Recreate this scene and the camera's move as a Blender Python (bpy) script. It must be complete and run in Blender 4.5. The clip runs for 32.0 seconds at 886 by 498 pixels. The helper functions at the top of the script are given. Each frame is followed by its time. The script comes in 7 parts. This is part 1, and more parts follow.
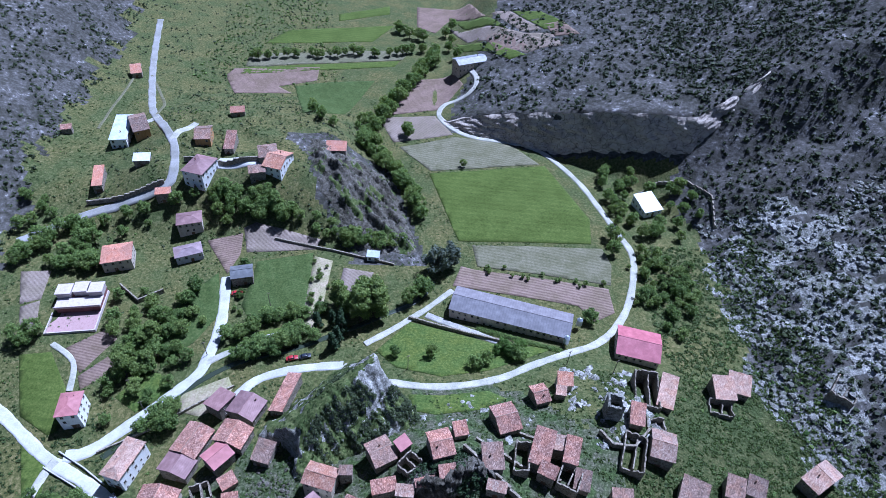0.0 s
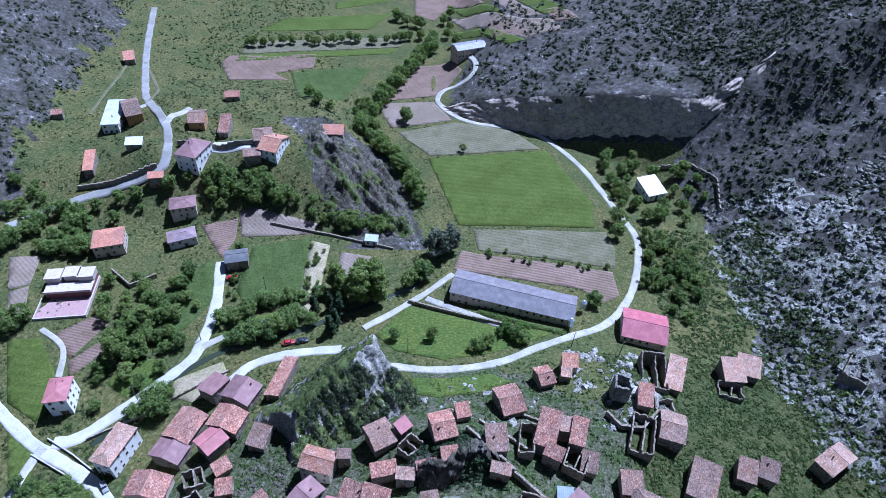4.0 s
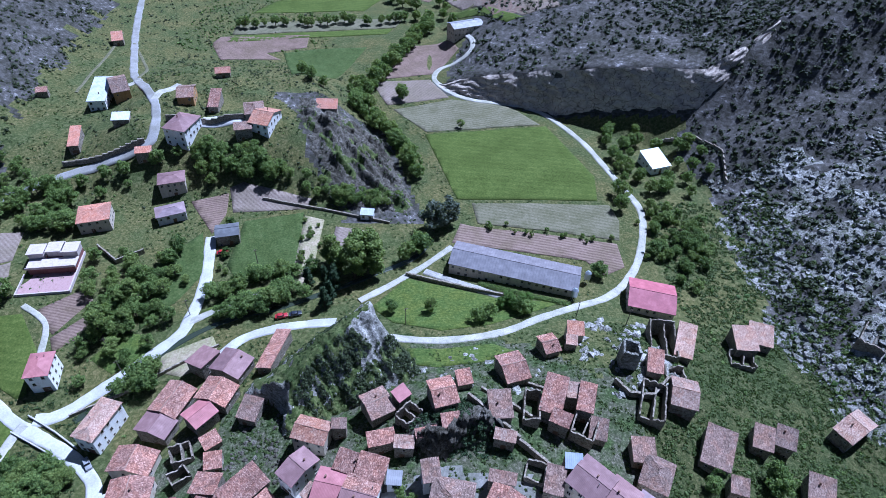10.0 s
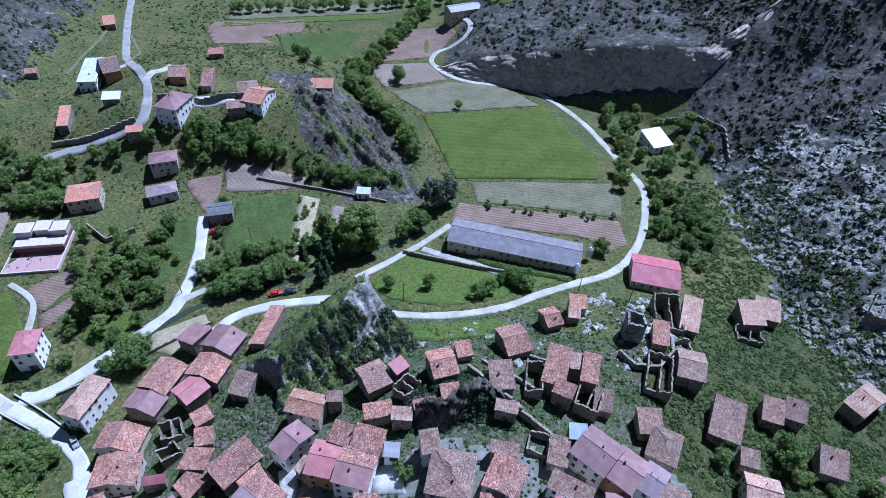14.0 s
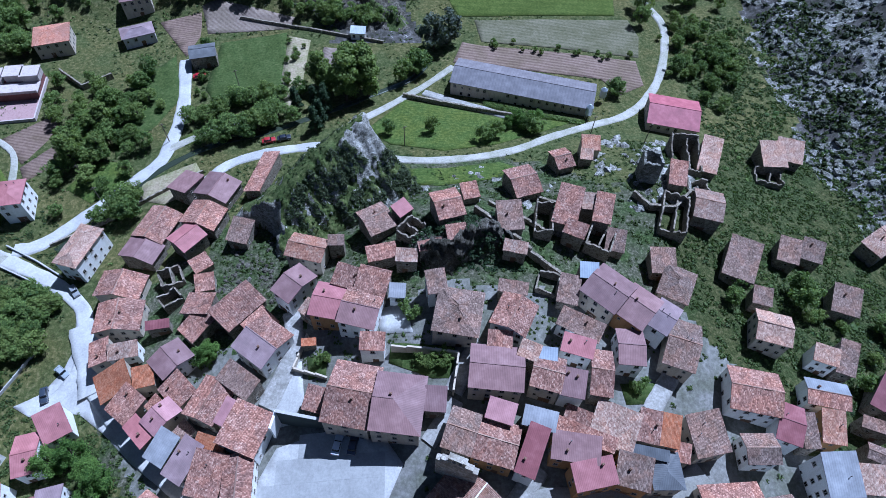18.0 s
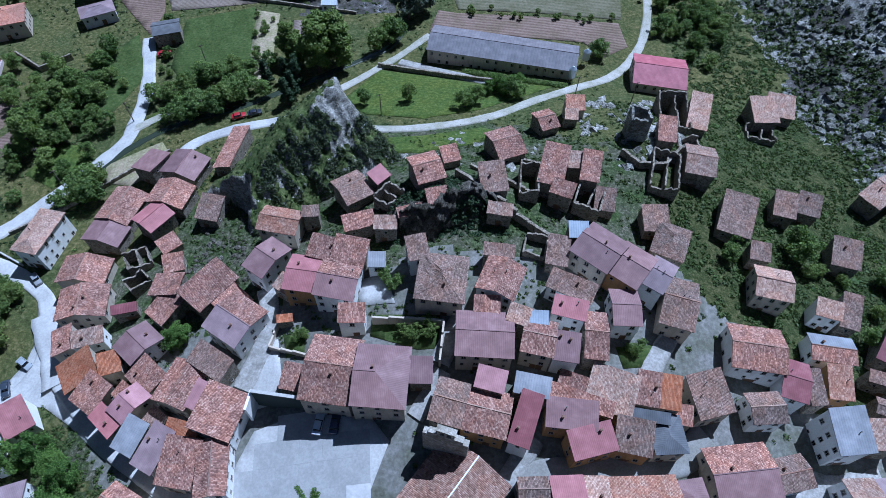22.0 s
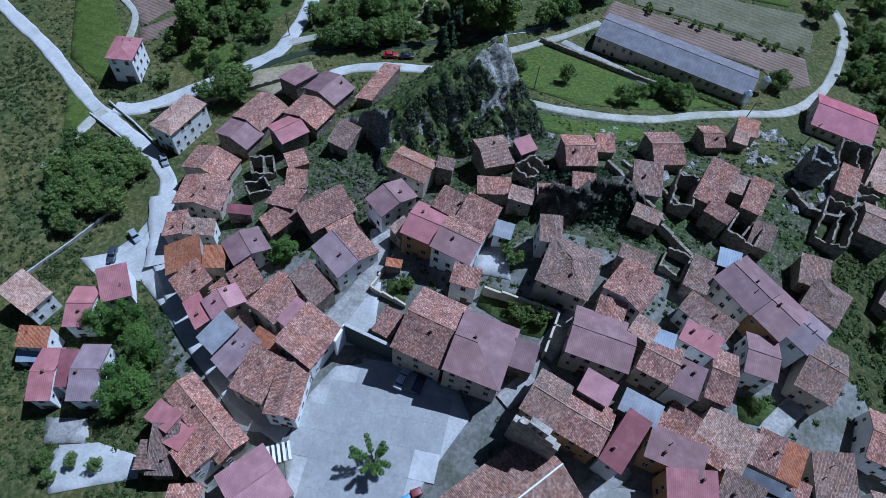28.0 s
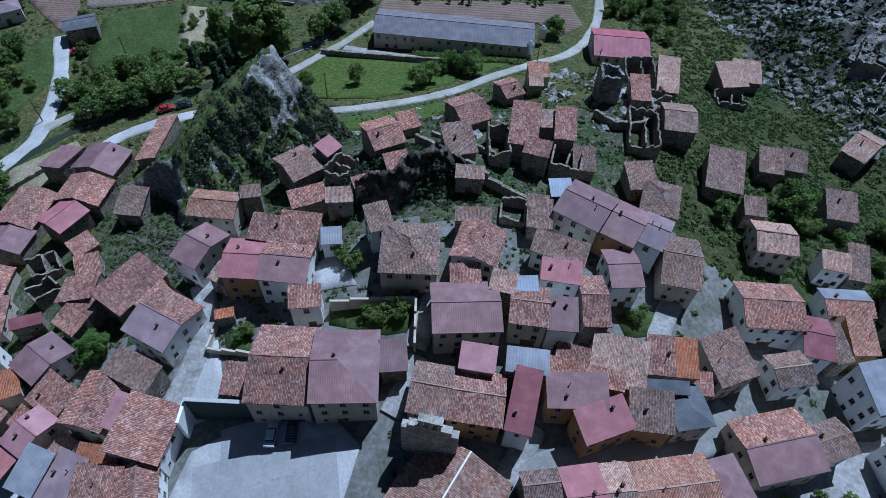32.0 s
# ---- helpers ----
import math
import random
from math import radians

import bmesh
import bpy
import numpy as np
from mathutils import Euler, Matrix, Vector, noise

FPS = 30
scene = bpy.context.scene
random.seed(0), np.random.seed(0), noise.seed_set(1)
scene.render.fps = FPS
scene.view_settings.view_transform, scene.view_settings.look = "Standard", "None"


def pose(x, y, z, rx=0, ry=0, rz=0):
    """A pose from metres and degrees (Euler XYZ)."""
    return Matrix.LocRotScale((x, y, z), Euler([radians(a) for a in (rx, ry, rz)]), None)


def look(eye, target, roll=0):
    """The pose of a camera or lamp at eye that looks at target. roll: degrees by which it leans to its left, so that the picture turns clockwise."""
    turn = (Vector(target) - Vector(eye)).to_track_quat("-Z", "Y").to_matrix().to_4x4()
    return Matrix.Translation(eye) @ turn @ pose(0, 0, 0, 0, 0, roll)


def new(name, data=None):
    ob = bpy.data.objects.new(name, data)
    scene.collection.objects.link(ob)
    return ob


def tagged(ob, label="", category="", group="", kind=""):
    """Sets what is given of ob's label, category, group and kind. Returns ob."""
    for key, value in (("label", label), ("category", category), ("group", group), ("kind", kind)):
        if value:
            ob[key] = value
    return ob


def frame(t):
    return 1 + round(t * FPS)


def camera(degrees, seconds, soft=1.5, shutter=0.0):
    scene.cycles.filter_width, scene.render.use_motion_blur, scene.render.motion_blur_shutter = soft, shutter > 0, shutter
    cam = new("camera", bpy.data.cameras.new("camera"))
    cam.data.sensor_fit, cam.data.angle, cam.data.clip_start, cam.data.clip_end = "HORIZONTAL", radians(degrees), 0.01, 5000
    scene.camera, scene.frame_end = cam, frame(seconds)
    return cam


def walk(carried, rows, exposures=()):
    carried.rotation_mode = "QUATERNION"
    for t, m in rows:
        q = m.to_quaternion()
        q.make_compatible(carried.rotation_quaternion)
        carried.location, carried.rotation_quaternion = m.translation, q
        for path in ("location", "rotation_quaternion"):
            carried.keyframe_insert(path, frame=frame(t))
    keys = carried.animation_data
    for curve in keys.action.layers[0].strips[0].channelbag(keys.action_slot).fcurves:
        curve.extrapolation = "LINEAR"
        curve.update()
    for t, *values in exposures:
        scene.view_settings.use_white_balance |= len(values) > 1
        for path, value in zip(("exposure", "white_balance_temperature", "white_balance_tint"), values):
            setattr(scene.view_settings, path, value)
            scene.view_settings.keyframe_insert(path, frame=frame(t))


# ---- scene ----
cam = camera(72.67, 32.0, soft=0.8)
PATH = [
    (0, pose(-0.34, 0.06, 186.34, 46.675, -2.949, 0.015)),
    (0.5, pose(-0.52, 0.17, 185.36, 46.611, -2.944, -0.048)),
    (1, pose(-0.55, 0.44, 184.49, 46.536, -2.928, -0.086)),
    (1.5, pose(-1.05, 0.39, 183.00, 46.591, -2.966, -0.181)),
    (2, pose(-1.05, 0.58, 181.92, 46.569, -2.961, -0.191)),
    (2.5, pose(-1.20, 0.36, 180.66, 46.651, -2.942, -0.263)),
    (3, pose(-0.97, 0.26, 179.40, 46.643, -2.891, -0.273)),
    (3.5, pose(-0.52, -0.02, 178.09, 46.710, -2.801, -0.257)),
    (5.5, pose(-0.35, -0.80, 173.72, 46.693, -2.777, -0.510)),
    (6, pose(-0.20, -0.94, 172.50, 46.710, -2.726, -0.513)),
    (6.5, pose(-0.24, -1.39, 171.04, 46.834, -2.716, -0.585)),
    (7, pose(-0.12, -1.54, 169.85, 46.825, -2.674, -0.661)),
    (7.5, pose(-0.09, -1.51, 168.75, 46.792, -2.622, -0.705)),
    (8, pose(-0.11, -1.48, 167.59, 46.790, -2.603, -0.699)),
    (8.5, pose(-0.18, -1.53, 166.22, 46.824, -2.574, -0.716)),
    (9, pose(-0.44, -1.81, 165.04, 46.855, -2.579, -0.785)),
    (9.5, pose(-0.02, -1.86, 163.78, 46.866, -2.480, -0.794)),
    (10, pose(0.12, -2.08, 162.57, 46.901, -2.441, -0.863)),
    (10.5, pose(-0.05, -2.41, 161.34, 46.932, -2.466, -0.921)),
    (11, pose(0.16, -2.52, 160.17, 46.969, -2.404, -0.953)),
    (11.5, pose(0.18, -2.52, 159.32, 46.936, -2.398, -0.977)),
    (12, pose(0.08, -2.74, 157.85, 47.015, -2.391, -1.056)),
    (12.5, pose(0.09, -2.98, 156.51, 47.033, -2.341, -1.097)),
    (13, pose(0.15, -3.42, 155.09, 47.113, -2.306, -1.129)),
    (13.5, pose(0.04, -3.96, 153.69, 47.183, -2.327, -1.223)),
    (14, pose(0.53, -4.19, 152.59, 46.997, -2.307, -1.192)),
    (14.5, pose(0.94, -4.89, 148.16, 43.333, -1.849, -1.452)),
    (15, pose(0.64, -5.40, 145.45, 41.988, -1.706, -1.625)),
    (15.5, pose(1.42, -4.79, 145.28, 41.661, -1.665, -1.482)),
    (17.5, pose(-0.35, -2.90, 143.10, 38.324, -1.901, -1.763)),
    (18, pose(-0.06, -3.71, 140.34, 34.759, -1.787, -1.701)),
    (18.5, pose(-0.11, -3.40, 139.07, 34.027, -1.862, -1.660)),
    (19, pose(0.10, -3.39, 138.01, 33.983, -1.798, -1.642)),
    (19.5, pose(-0.78, -3.37, 136.80, 33.957, -2.061, -0.477)),
    (20, pose(-1.91, -3.22, 136.20, 33.676, -2.421, 1.555)),
    (20.5, pose(3.78, -4.82, 133.92, 34.345, -0.684, -6.196)),
    (21, pose(4.69, -5.16, 132.92, 34.295, -0.357, -7.760)),
    (21.5, pose(4.04, -5.15, 131.58, 34.385, -0.548, -6.709)),
    (22, pose(2.12, -4.70, 130.42, 34.294, -1.179, -4.173)),
    (22.5, pose(3.35, -6.16, 127.63, 32.560, -0.794, -4.877)),
    (23, pose(8.77, -5.74, 128.43, 30.410, 1.013, -17.910)),
    (23.5, pose(9.70, -5.96, 128.47, 29.846, 1.288, -21.075)),
    (24, pose(4.64, -5.10, 125.42, 30.946, -0.097, -10.320)),
    (24.5, pose(-1.08, -4.35, 123.94, 30.947, -2.105, -1.957)),
    (25, pose(-3.18, -4.60, 123.29, 30.822, -2.838, 1.312)),
    (25.5, pose(1.34, -5.24, 121.00, 31.271, -1.257, -4.472)),
    (26, pose(-3.71, -4.79, 120.65, 30.815, -3.050, 1.052)),
    (26.5, pose(-10.69, -5.97, 123.94, 29.015, -5.034, 15.271)),
    (28.5, pose(-8.17, -4.54, 119.10, 34.731, -4.291, 11.018)),
    (29, pose(-7.61, -4.42, 117.48, 36.262, -4.198, 9.250)),
    (29.5, pose(-7.53, -4.44, 116.11, 37.009, -4.260, 8.721)),
    (30, pose(-7.34, -4.64, 114.66, 37.173, -4.333, 8.695)),
    (30.5, pose(-6.94, -4.74, 113.20, 37.247, -4.295, 8.717)),
    (31, pose(-6.88, -4.97, 111.62, 37.386, -4.348, 8.735)),
    (31.5, pose(-0.99, -3.22, 111.33, 36.958, -2.380, -0.796)),
    (32, pose(0.02, -5.09, 108.08, 38.336, -2.254, -9.931)),
]
walk(cam, PATH, exposures=[(0.0, 0.77, 4600, 20), (15.0, 0.62, 4600, 17), (19.0, 0.38, 4600, 13), (26.0, 0.1, 4600, 10), (29.0, -0.06, 4600, 9), (30.0, 0.03, 4600, 9), (31.0, -0.22, 4600, 9), (32.0, -0.14, 4600, 9)])

# ---- daylight ----
SUN_TURN, SUN_HIGH = radians(44), radians(60)
world = bpy.data.worlds.new("sky")
scene.world = world
world.use_nodes = True
sky = world.node_tree.nodes.new("ShaderNodeTexSky")
sky.sky_type, sky.sun_disc, sky.sun_elevation, sky.sun_rotation = "NISHITA", False, SUN_HIGH, SUN_TURN
world.node_tree.nodes["Background"].inputs[1].default_value = 0.024
world.node_tree.links.new(sky.outputs[0], world.node_tree.nodes["Background"].inputs[0])
sun = new("sun", bpy.data.lights.new("sun", "SUN"))
sun.data.energy, sun.data.angle, sun.data.color = 5.0, radians(0.5), (1.0, 0.97, 0.93)
way = Vector((math.sin(SUN_TURN) * math.cos(SUN_HIGH), math.cos(SUN_TURN) * math.cos(SUN_HIGH), math.sin(SUN_HIGH)))
sun.matrix_world = look(tuple(way * 600), (0, 0, 0))


# ---- the land's height ----
def smooth(a, b, v):
    """0 before a, 1 past b, gently between."""
    s = np.clip((v - a) / (b - a), 0, 1)
    return s * s * (3 - 2 * s)


def soft(v, r=12.0):
    """A ramp that starts softly."""
    return 0.5 * (v + np.sqrt(v * v + r * r)) - 0.5 * r * np.exp(-np.abs(v) / r)


def wavy(x, y, size, seed=0):
    """Cheap uneven swell between -1 and 1."""
    u, v = x / size + seed * 1.7, y / size - seed * 2.3
    return (np.sin(u * 1.9 + 1.3 * np.sin(v * 1.1)) * np.cos(v * 2.1 + 0.9 * np.sin(u * 1.4 + 1)) + 0.5 * np.sin(u * 4.3 + v * 3.1 + np.sin(v * 3.7))) / 1.5


def cliff_line(x):
    """The y of the foot of the overhanging cliff above the lane."""
    return 303 - 0.36 * (np.clip(x, 0, 135) - 12) + 0.5 * np.maximum(x - 135, 0)


def ground(x, y):
    """Height of the land."""
    z = -0.022 * np.maximum(y - 170, 0) + 0.0 * x
    # the village hill
    z = z + 22 * np.exp(-((x - 18) / np.where(x < 18, 62, 74)) ** 2 - ((y - 68) / np.where(y < 68, 72, 58)) ** 2)
    z = z + 8 * np.exp(-((x - 66) / 26) ** 2 - ((y - 104) / 24) ** 2)
    # the terrace above the rock ledge
    z = z + 4.5 * np.exp(-((x - 11) / 17) ** 2) * smooth(74, 80, y) * smooth(108, 88, y)
    # the west bank by the river road
    z = z - 4 * smooth(-58, -92, x) * smooth(150, 90, y)
    # mountain to the east
    talus = 0.52 * soft(x - 132 + 14 * smooth(205, 240, y) + 46 * smooth(240, 285, y), 16) * smooth(20, 130, y)
    talus = talus * (1 - 0.25 * smooth(400, 800, x))
    north = smooth(0, 9, y - cliff_line(x) + 1.5 * wavy(x, y, 9, 2))
    plateau = 3 + 0.29 * np.maximum(x - 5, 0) + 0.05 * np.maximum(y - 300, 0) - 0.0006 * np.maximum(x - 120, 0) ** 2 * (x < 500)
    plateau = plateau * smooth(0, 40, x + 4 - 0.1 * (y - 300))
    plateau = np.where(plateau > talus, talus + (plateau - talus) * smooth(200, 84, x), plateau)
    z = np.where(x > -20, np.maximum(z, np.maximum(z + talus, z + north * np.maximum(plateau, talus))), z)
    # mountain to the west
    z = z + 0.12 * np.maximum(-138 - x - 0.1 * np.maximum(y - 270, 0), 0) * smooth(120, 200, y) + 0.42 * soft(-185 - x - 0.12 * (y - 250), 14) * smooth(100, 190, y)
    # the mound with its rock face
    east = -4 - 0.28 * (y - 203)
    mound = smooth(192, 232, y) * smooth(0, 34, east - x) * smooth(345, 262, y) * (0.35 + 0.65 * smooth(-165, -120, x))
    z = z + 19 * mound + 1.6 * mound * wavy(x, y, 14, 5)
    rough = 0.9 * wavy(x, y, 23, 1) + 0.5 * wavy(x, y, 9, 4)
    steep = smooth(135, 165, x) + smooth(-190, -215, x) + 0.4 * north * (x > 5)
    return z + 0.35 * wavy(x, y, 31, 3) + rough * np.clip(steep, 0, 1) * 2.0




# ---- materials ----
def graph(name):
    m = bpy.data.materials.new(name)
    m.use_nodes = True
    return m, m.node_tree, m.node_tree.nodes["Principled BSDF"]


def ramp(nt, fac, stops):
    r = nt.nodes.new("ShaderNodeValToRGB")
    while len(r.color_ramp.elements) < len(stops):
        r.color_ramp.elements.new(0.5)
    for e, (p, c) in zip(r.color_ramp.elements, stops):
        e.position, e.color = p, (*c, 1)
    nt.links.new(fac, r.inputs[0])
    return r.outputs[0]


def math_node(nt, op, a, b=None):
    n = nt.nodes.new("ShaderNodeMath")
    n.operation = op
    for i, v in enumerate((a, b)):
        if v is None:
            continue
        if isinstance(v, (int, float)):
            n.inputs[i].default_value = v
        else:
            nt.links.new(v, n.inputs[i])
    return n.outputs[0]


def mixed(nt, how, fac, a, b):
    n = nt.nodes.new("ShaderNodeMix")
    n.data_type, n.blend_type = "RGBA", how
    for i, v in ((0, fac), (6, a), (7, b)):
        if isinstance(v, (int, float)):
            n.inputs[i].default_value = v
        elif isinstance(v, tuple):
            n.inputs[i].default_value = (*v, 1)
        else:
            nt.links.new(v, n.inputs[i])
    return n.outputs[2]


def noise_at(nt, vec, size, detail=4.0, rough=0.6):
    n = nt.nodes.new("ShaderNodeTexNoise")
    n.inputs["Scale"].default_value, n.inputs["Detail"].default_value, n.inputs["Roughness"].default_value = 1 / size, detail, rough
    nt.links.new(vec, n.inputs["Vector"])
    return n.outputs[0]


def place_of(nt, shift=False):
    """Object coordinates, moved by chance from object to object where asked."""
    out = nt.nodes.new("ShaderNodeTexCoord").outputs["Object"]
    if not shift:
        return out
    add = nt.nodes.new("ShaderNodeVectorMath")
    add.operation = "ADD"
    info = nt.nodes.new("ShaderNodeObjectInfo")
    nt.links.new(out, add.inputs[0])
    nt.links.new(math_node(nt, "MULTIPLY", info.outputs["Random"], 97.0), add.inputs[1])
    return add.outputs[0]


def bumped(nt, b, height, strength, dist):
    n = nt.nodes.new("ShaderNodeBump")
    n.inputs["Strength"].default_value, n.inputs["Distance"].default_value = strength, dist
    nt.links.new(height, n.inputs["Height"])
    nt.links.new(n.outputs[0], b.inputs["Normal"])


def earthy(name, cols, fine=0.6, coarse=12.0, rough=0.95, bump=0.5, dist=0.15, shift=False, stain=None):
    """Three colours by fine noise, a broad stain over them, and relief."""
    m, nt, b = graph(name)
    vec = place_of(nt, shift)
    f = noise_at(nt, vec, fine, 5, 0.7)
    col = ramp(nt, f, [(0.3, cols[0]), (0.5, cols[1]), (0.68, cols[2])])
    broad = noise_at(nt, vec, coarse, 3, 0.6)
    fac = ramp(nt, broad, [(0.38, (0, 0, 0)), (0.62, (1, 1, 1))])
    col = mixed(nt, "MIX", fac, col, mixed(nt, "MULTIPLY", 1.0, col, stain or (0.75, 0.75, 0.7)))
    nt.links.new(col, b.inputs["Base Color"])
    b.inputs["Roughness"].default_value = rough
    b.inputs["Specular IOR Level"].default_value = 0.2
    bumped(nt, b, f, bump, dist)
    return m


def furrowed(name, cols, turn, pitch=1.2, depth=0.12, coarse=14.0, rows=0.45):
    """Field soil or crop in rows."""
    m, nt, b = graph(name)
    vec = place_of(nt)
    mp = nt.nodes.new("ShaderNodeMapping")
    mp.inputs["Rotation"].default_value = (0, 0, radians(turn))
    nt.links.new(vec, mp.inputs["Vector"])
    w = nt.nodes.new("ShaderNodeTexWave")
    w.bands_direction, w.inputs["Scale"].default_value = "Y", 0.314 / pitch
    w.inputs["Distortion"].default_value, w.inputs["Detail"].default_value = 1.2, 2
    nt.links.new(mp.outputs[0], w.inputs["Vector"])
    f = noise_at(nt, vec, 0.8, 5, 0.7)
    s = math_node(nt, "ADD", math_node(nt, "MULTIPLY", w.outputs[1], rows), math_node(nt, "MULTIPLY", f, 1.05 - rows))
    col = ramp(nt, s, [(0.3, cols[0]), (0.52, cols[1]), (0.75, cols[2])])
    broad = ramp(nt, noise_at(nt, vec, coarse, 3), [(0.4, (0, 0, 0)), (0.62, (1, 1, 1))])
    col = mixed(nt, "MIX", broad, col, mixed(nt, "MULTIPLY", 1.0, col, (0.78, 0.8, 0.72)))
    nt.links.new(col, b.inputs["Base Color"])
    b.inputs["Roughness"].default_value, b.inputs["Specular IOR Level"].default_value = 0.95, 0.15
    bumped(nt, b, s, 0.35, depth)
    return m


def roofing(name, cols, lichen, pitch=0.24, row=0.34, blotch=0.66, rough=0.9, bump=0.9):
    """Curved clay tiles in columns down the slope, by the roof's own UV in metres."""
    m, nt, b = graph(name)
    uv = nt.nodes.new("ShaderNodeUVMap").outputs[0]
    sep = nt.nodes.new("ShaderNodeSeparateXYZ")
    nt.links.new(uv, sep.inputs[0])
    cu, cv = math_node(nt, "DIVIDE", sep.outputs[0], pitch), math_node(nt, "DIVIDE", sep.outputs[1], row)
    cell = nt.nodes.new("ShaderNodeCombineXYZ")
    nt.links.new(math_node(nt, "FLOOR", cu), cell.inputs[0])
    nt.links.new(math_node(nt, "FLOOR", cv), cell.inputs[1])
    info = nt.nodes.new("ShaderNodeObjectInfo")
    nt.links.new(math_node(nt, "MULTIPLY", info.outputs["Random"], 50.0), cell.inputs[2])
    wn = nt.nodes.new("ShaderNodeTexWhiteNoise")
    nt.links.new(cell.outputs[0], wn.inputs["Vector"])
    vec = place_of(nt, True)
    patch = noise_at(nt, vec, 1.0, 7, 0.86)
    mix = math_node(nt, "ADD", math_node(nt, "MULTIPLY", wn.outputs["Value"], 1 - blotch), math_node(nt, "MULTIPLY", patch, blotch))
    col = ramp(nt, mix, [(0.2, cols[0]), (0.4, cols[1]), (0.6, cols[2]), (0.76, cols[3])])
    age = ramp(nt, noise_at(nt, vec, 3.2, 5, 0.75), [(0.44, (0, 0, 0)), (0.62, (1, 1, 1))])
    col = mixed(nt, "MIX", math_node(nt, "MULTIPLY", age, 0.85), col, mixed(nt, "MULTIPLY", 1.0, col, lichen))
    mend = ramp(nt, noise_at(nt, vec, 2.6, 2, 0.5), [(0.5, (0, 0, 0)), (0.56, (1, 1, 1))])
    col = mixed(nt, "MIX", math_node(nt, "MULTIPLY", mend, 0.6), col, mixed(nt, "MULTIPLY", 1.0, col, (1.12, 0.97, 0.88)))
    tint = ramp(nt, info.outputs["Random"], [(0.0, (0.76, 0.76, 0.77)), (0.5, (1.06, 1.02, 1.0)), (1.0, (1.22, 1.1, 1.04))])
    col = mixed(nt, "MULTIPLY", 1.0, col, tint)
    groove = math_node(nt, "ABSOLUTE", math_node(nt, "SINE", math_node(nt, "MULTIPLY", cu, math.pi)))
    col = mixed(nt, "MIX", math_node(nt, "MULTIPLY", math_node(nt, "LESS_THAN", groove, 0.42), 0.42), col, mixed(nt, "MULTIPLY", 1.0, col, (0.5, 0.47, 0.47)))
    nt.links.new(col, b.inputs["Base Color"])
    b.inputs["Roughness"].default_value, b.inputs["Specular IOR Level"].default_value = rough, 0.2
    h = math_node(nt, "ADD", groove, math_node(nt, "MULTIPLY", math_node(nt, "FRACT", cv), 0.4))
    h = math_node(nt, "ADD", h, math_node(nt, "MULTIPLY", wn.outputs["Value"], 0.35))
    bumped(nt, b, h, bump, 0.07)
    return m


def panels(name, base, pitch=0.35, rough=0.6, spec=0.22):
    """Painted ribbed sheet, faded in patches."""
    m, nt, b = graph(name)
    uv = nt.nodes.new("ShaderNodeUVMap").outputs[0]
    sep = nt.nodes.new("ShaderNodeSeparateXYZ")
    nt.links.new(uv, sep.inputs[0])
    rib = math_node(nt, "ABSOLUTE", math_node(nt, "SINE", math_node(nt, "MULTIPLY", sep.outputs[0], math.pi / pitch)))
    vec = place_of(nt, True)
    fade = noise_at(nt, vec, 2.5, 4, 0.6)
    col = ramp(nt, fade, [(0.3, tuple(c * 0.8 for c in base)), (0.5, base), (0.72, tuple(min(1, c * 1.2 + 0.025) for c in base))])
    info = nt.nodes.new("ShaderNodeObjectInfo")
    col = mixed(nt, "MULTIPLY", 1.0, col, ramp(nt, info.outputs["Random"], [(0.0, (0.84, 0.86, 0.88)), (0.5, (1.0, 1.0, 1.0)), (1.0, (1.12, 1.08, 1.05))]))
    lap = math_node(nt, "LESS_THAN", math_node(nt, "FRACT", math_node(nt, "DIVIDE", sep.outputs[1], 1.1)), 0.07)
    seam = math_node(nt, "LESS_THAN", rib, 0.22)
    col = mixed(nt, "MIX", math_node(nt, "MULTIPLY", math_node(nt, "MAXIMUM", math_node(nt, "MULTIPLY", lap, 0.4), seam), 0.28), col, mixed(nt, "MULTIPLY", 1.0, col, (0.55, 0.5, 0.5)))
    nt.links.new(col, b.inputs["Base Color"])
    b.inputs["Roughness"].default_value, b.inputs["Specular IOR Level"].default_value = rough, spec
    bumped(nt, b, rib, 0.5, 0.04)
    return m


def plaster(name, base, dirt=(0.62, 0.58, 0.52), rough=0.9):
    m, nt, b = graph(name)
    vec = place_of(nt, True)
    f = noise_at(nt, vec, 0.35, 4, 0.7)
    col = ramp(nt, f, [(0.3, tuple(c * 0.86 for c in base)), (0.6, base), (0.8, tuple(min(0.85, c * 1.06) for c in base))])
    mp = nt.nodes.new("ShaderNodeMapping")
    mp.inputs["Scale"].default_value = (1.0, 1.0, 0.25)
    nt.links.new(vec, mp.inputs["Vector"])
    run = ramp(nt, noise_at(nt, mp.outputs[0], 1.1, 5, 0.7), [(0.48, (0, 0, 0)), (0.72, (1, 1, 1))])
    col = mixed(nt, "MIX", math_node(nt, "MULTIPLY", run, 0.75), col, mixed(nt, "MULTIPLY", 1.0, col, dirt))
    nt.links.new(col, b.inputs["Base Color"])
    b.inputs["Roughness"].default_value, b.inputs["Specular IOR Level"].default_value = rough, 0.2
    bumped(nt, b, f, 0.3, 0.02)
    return m


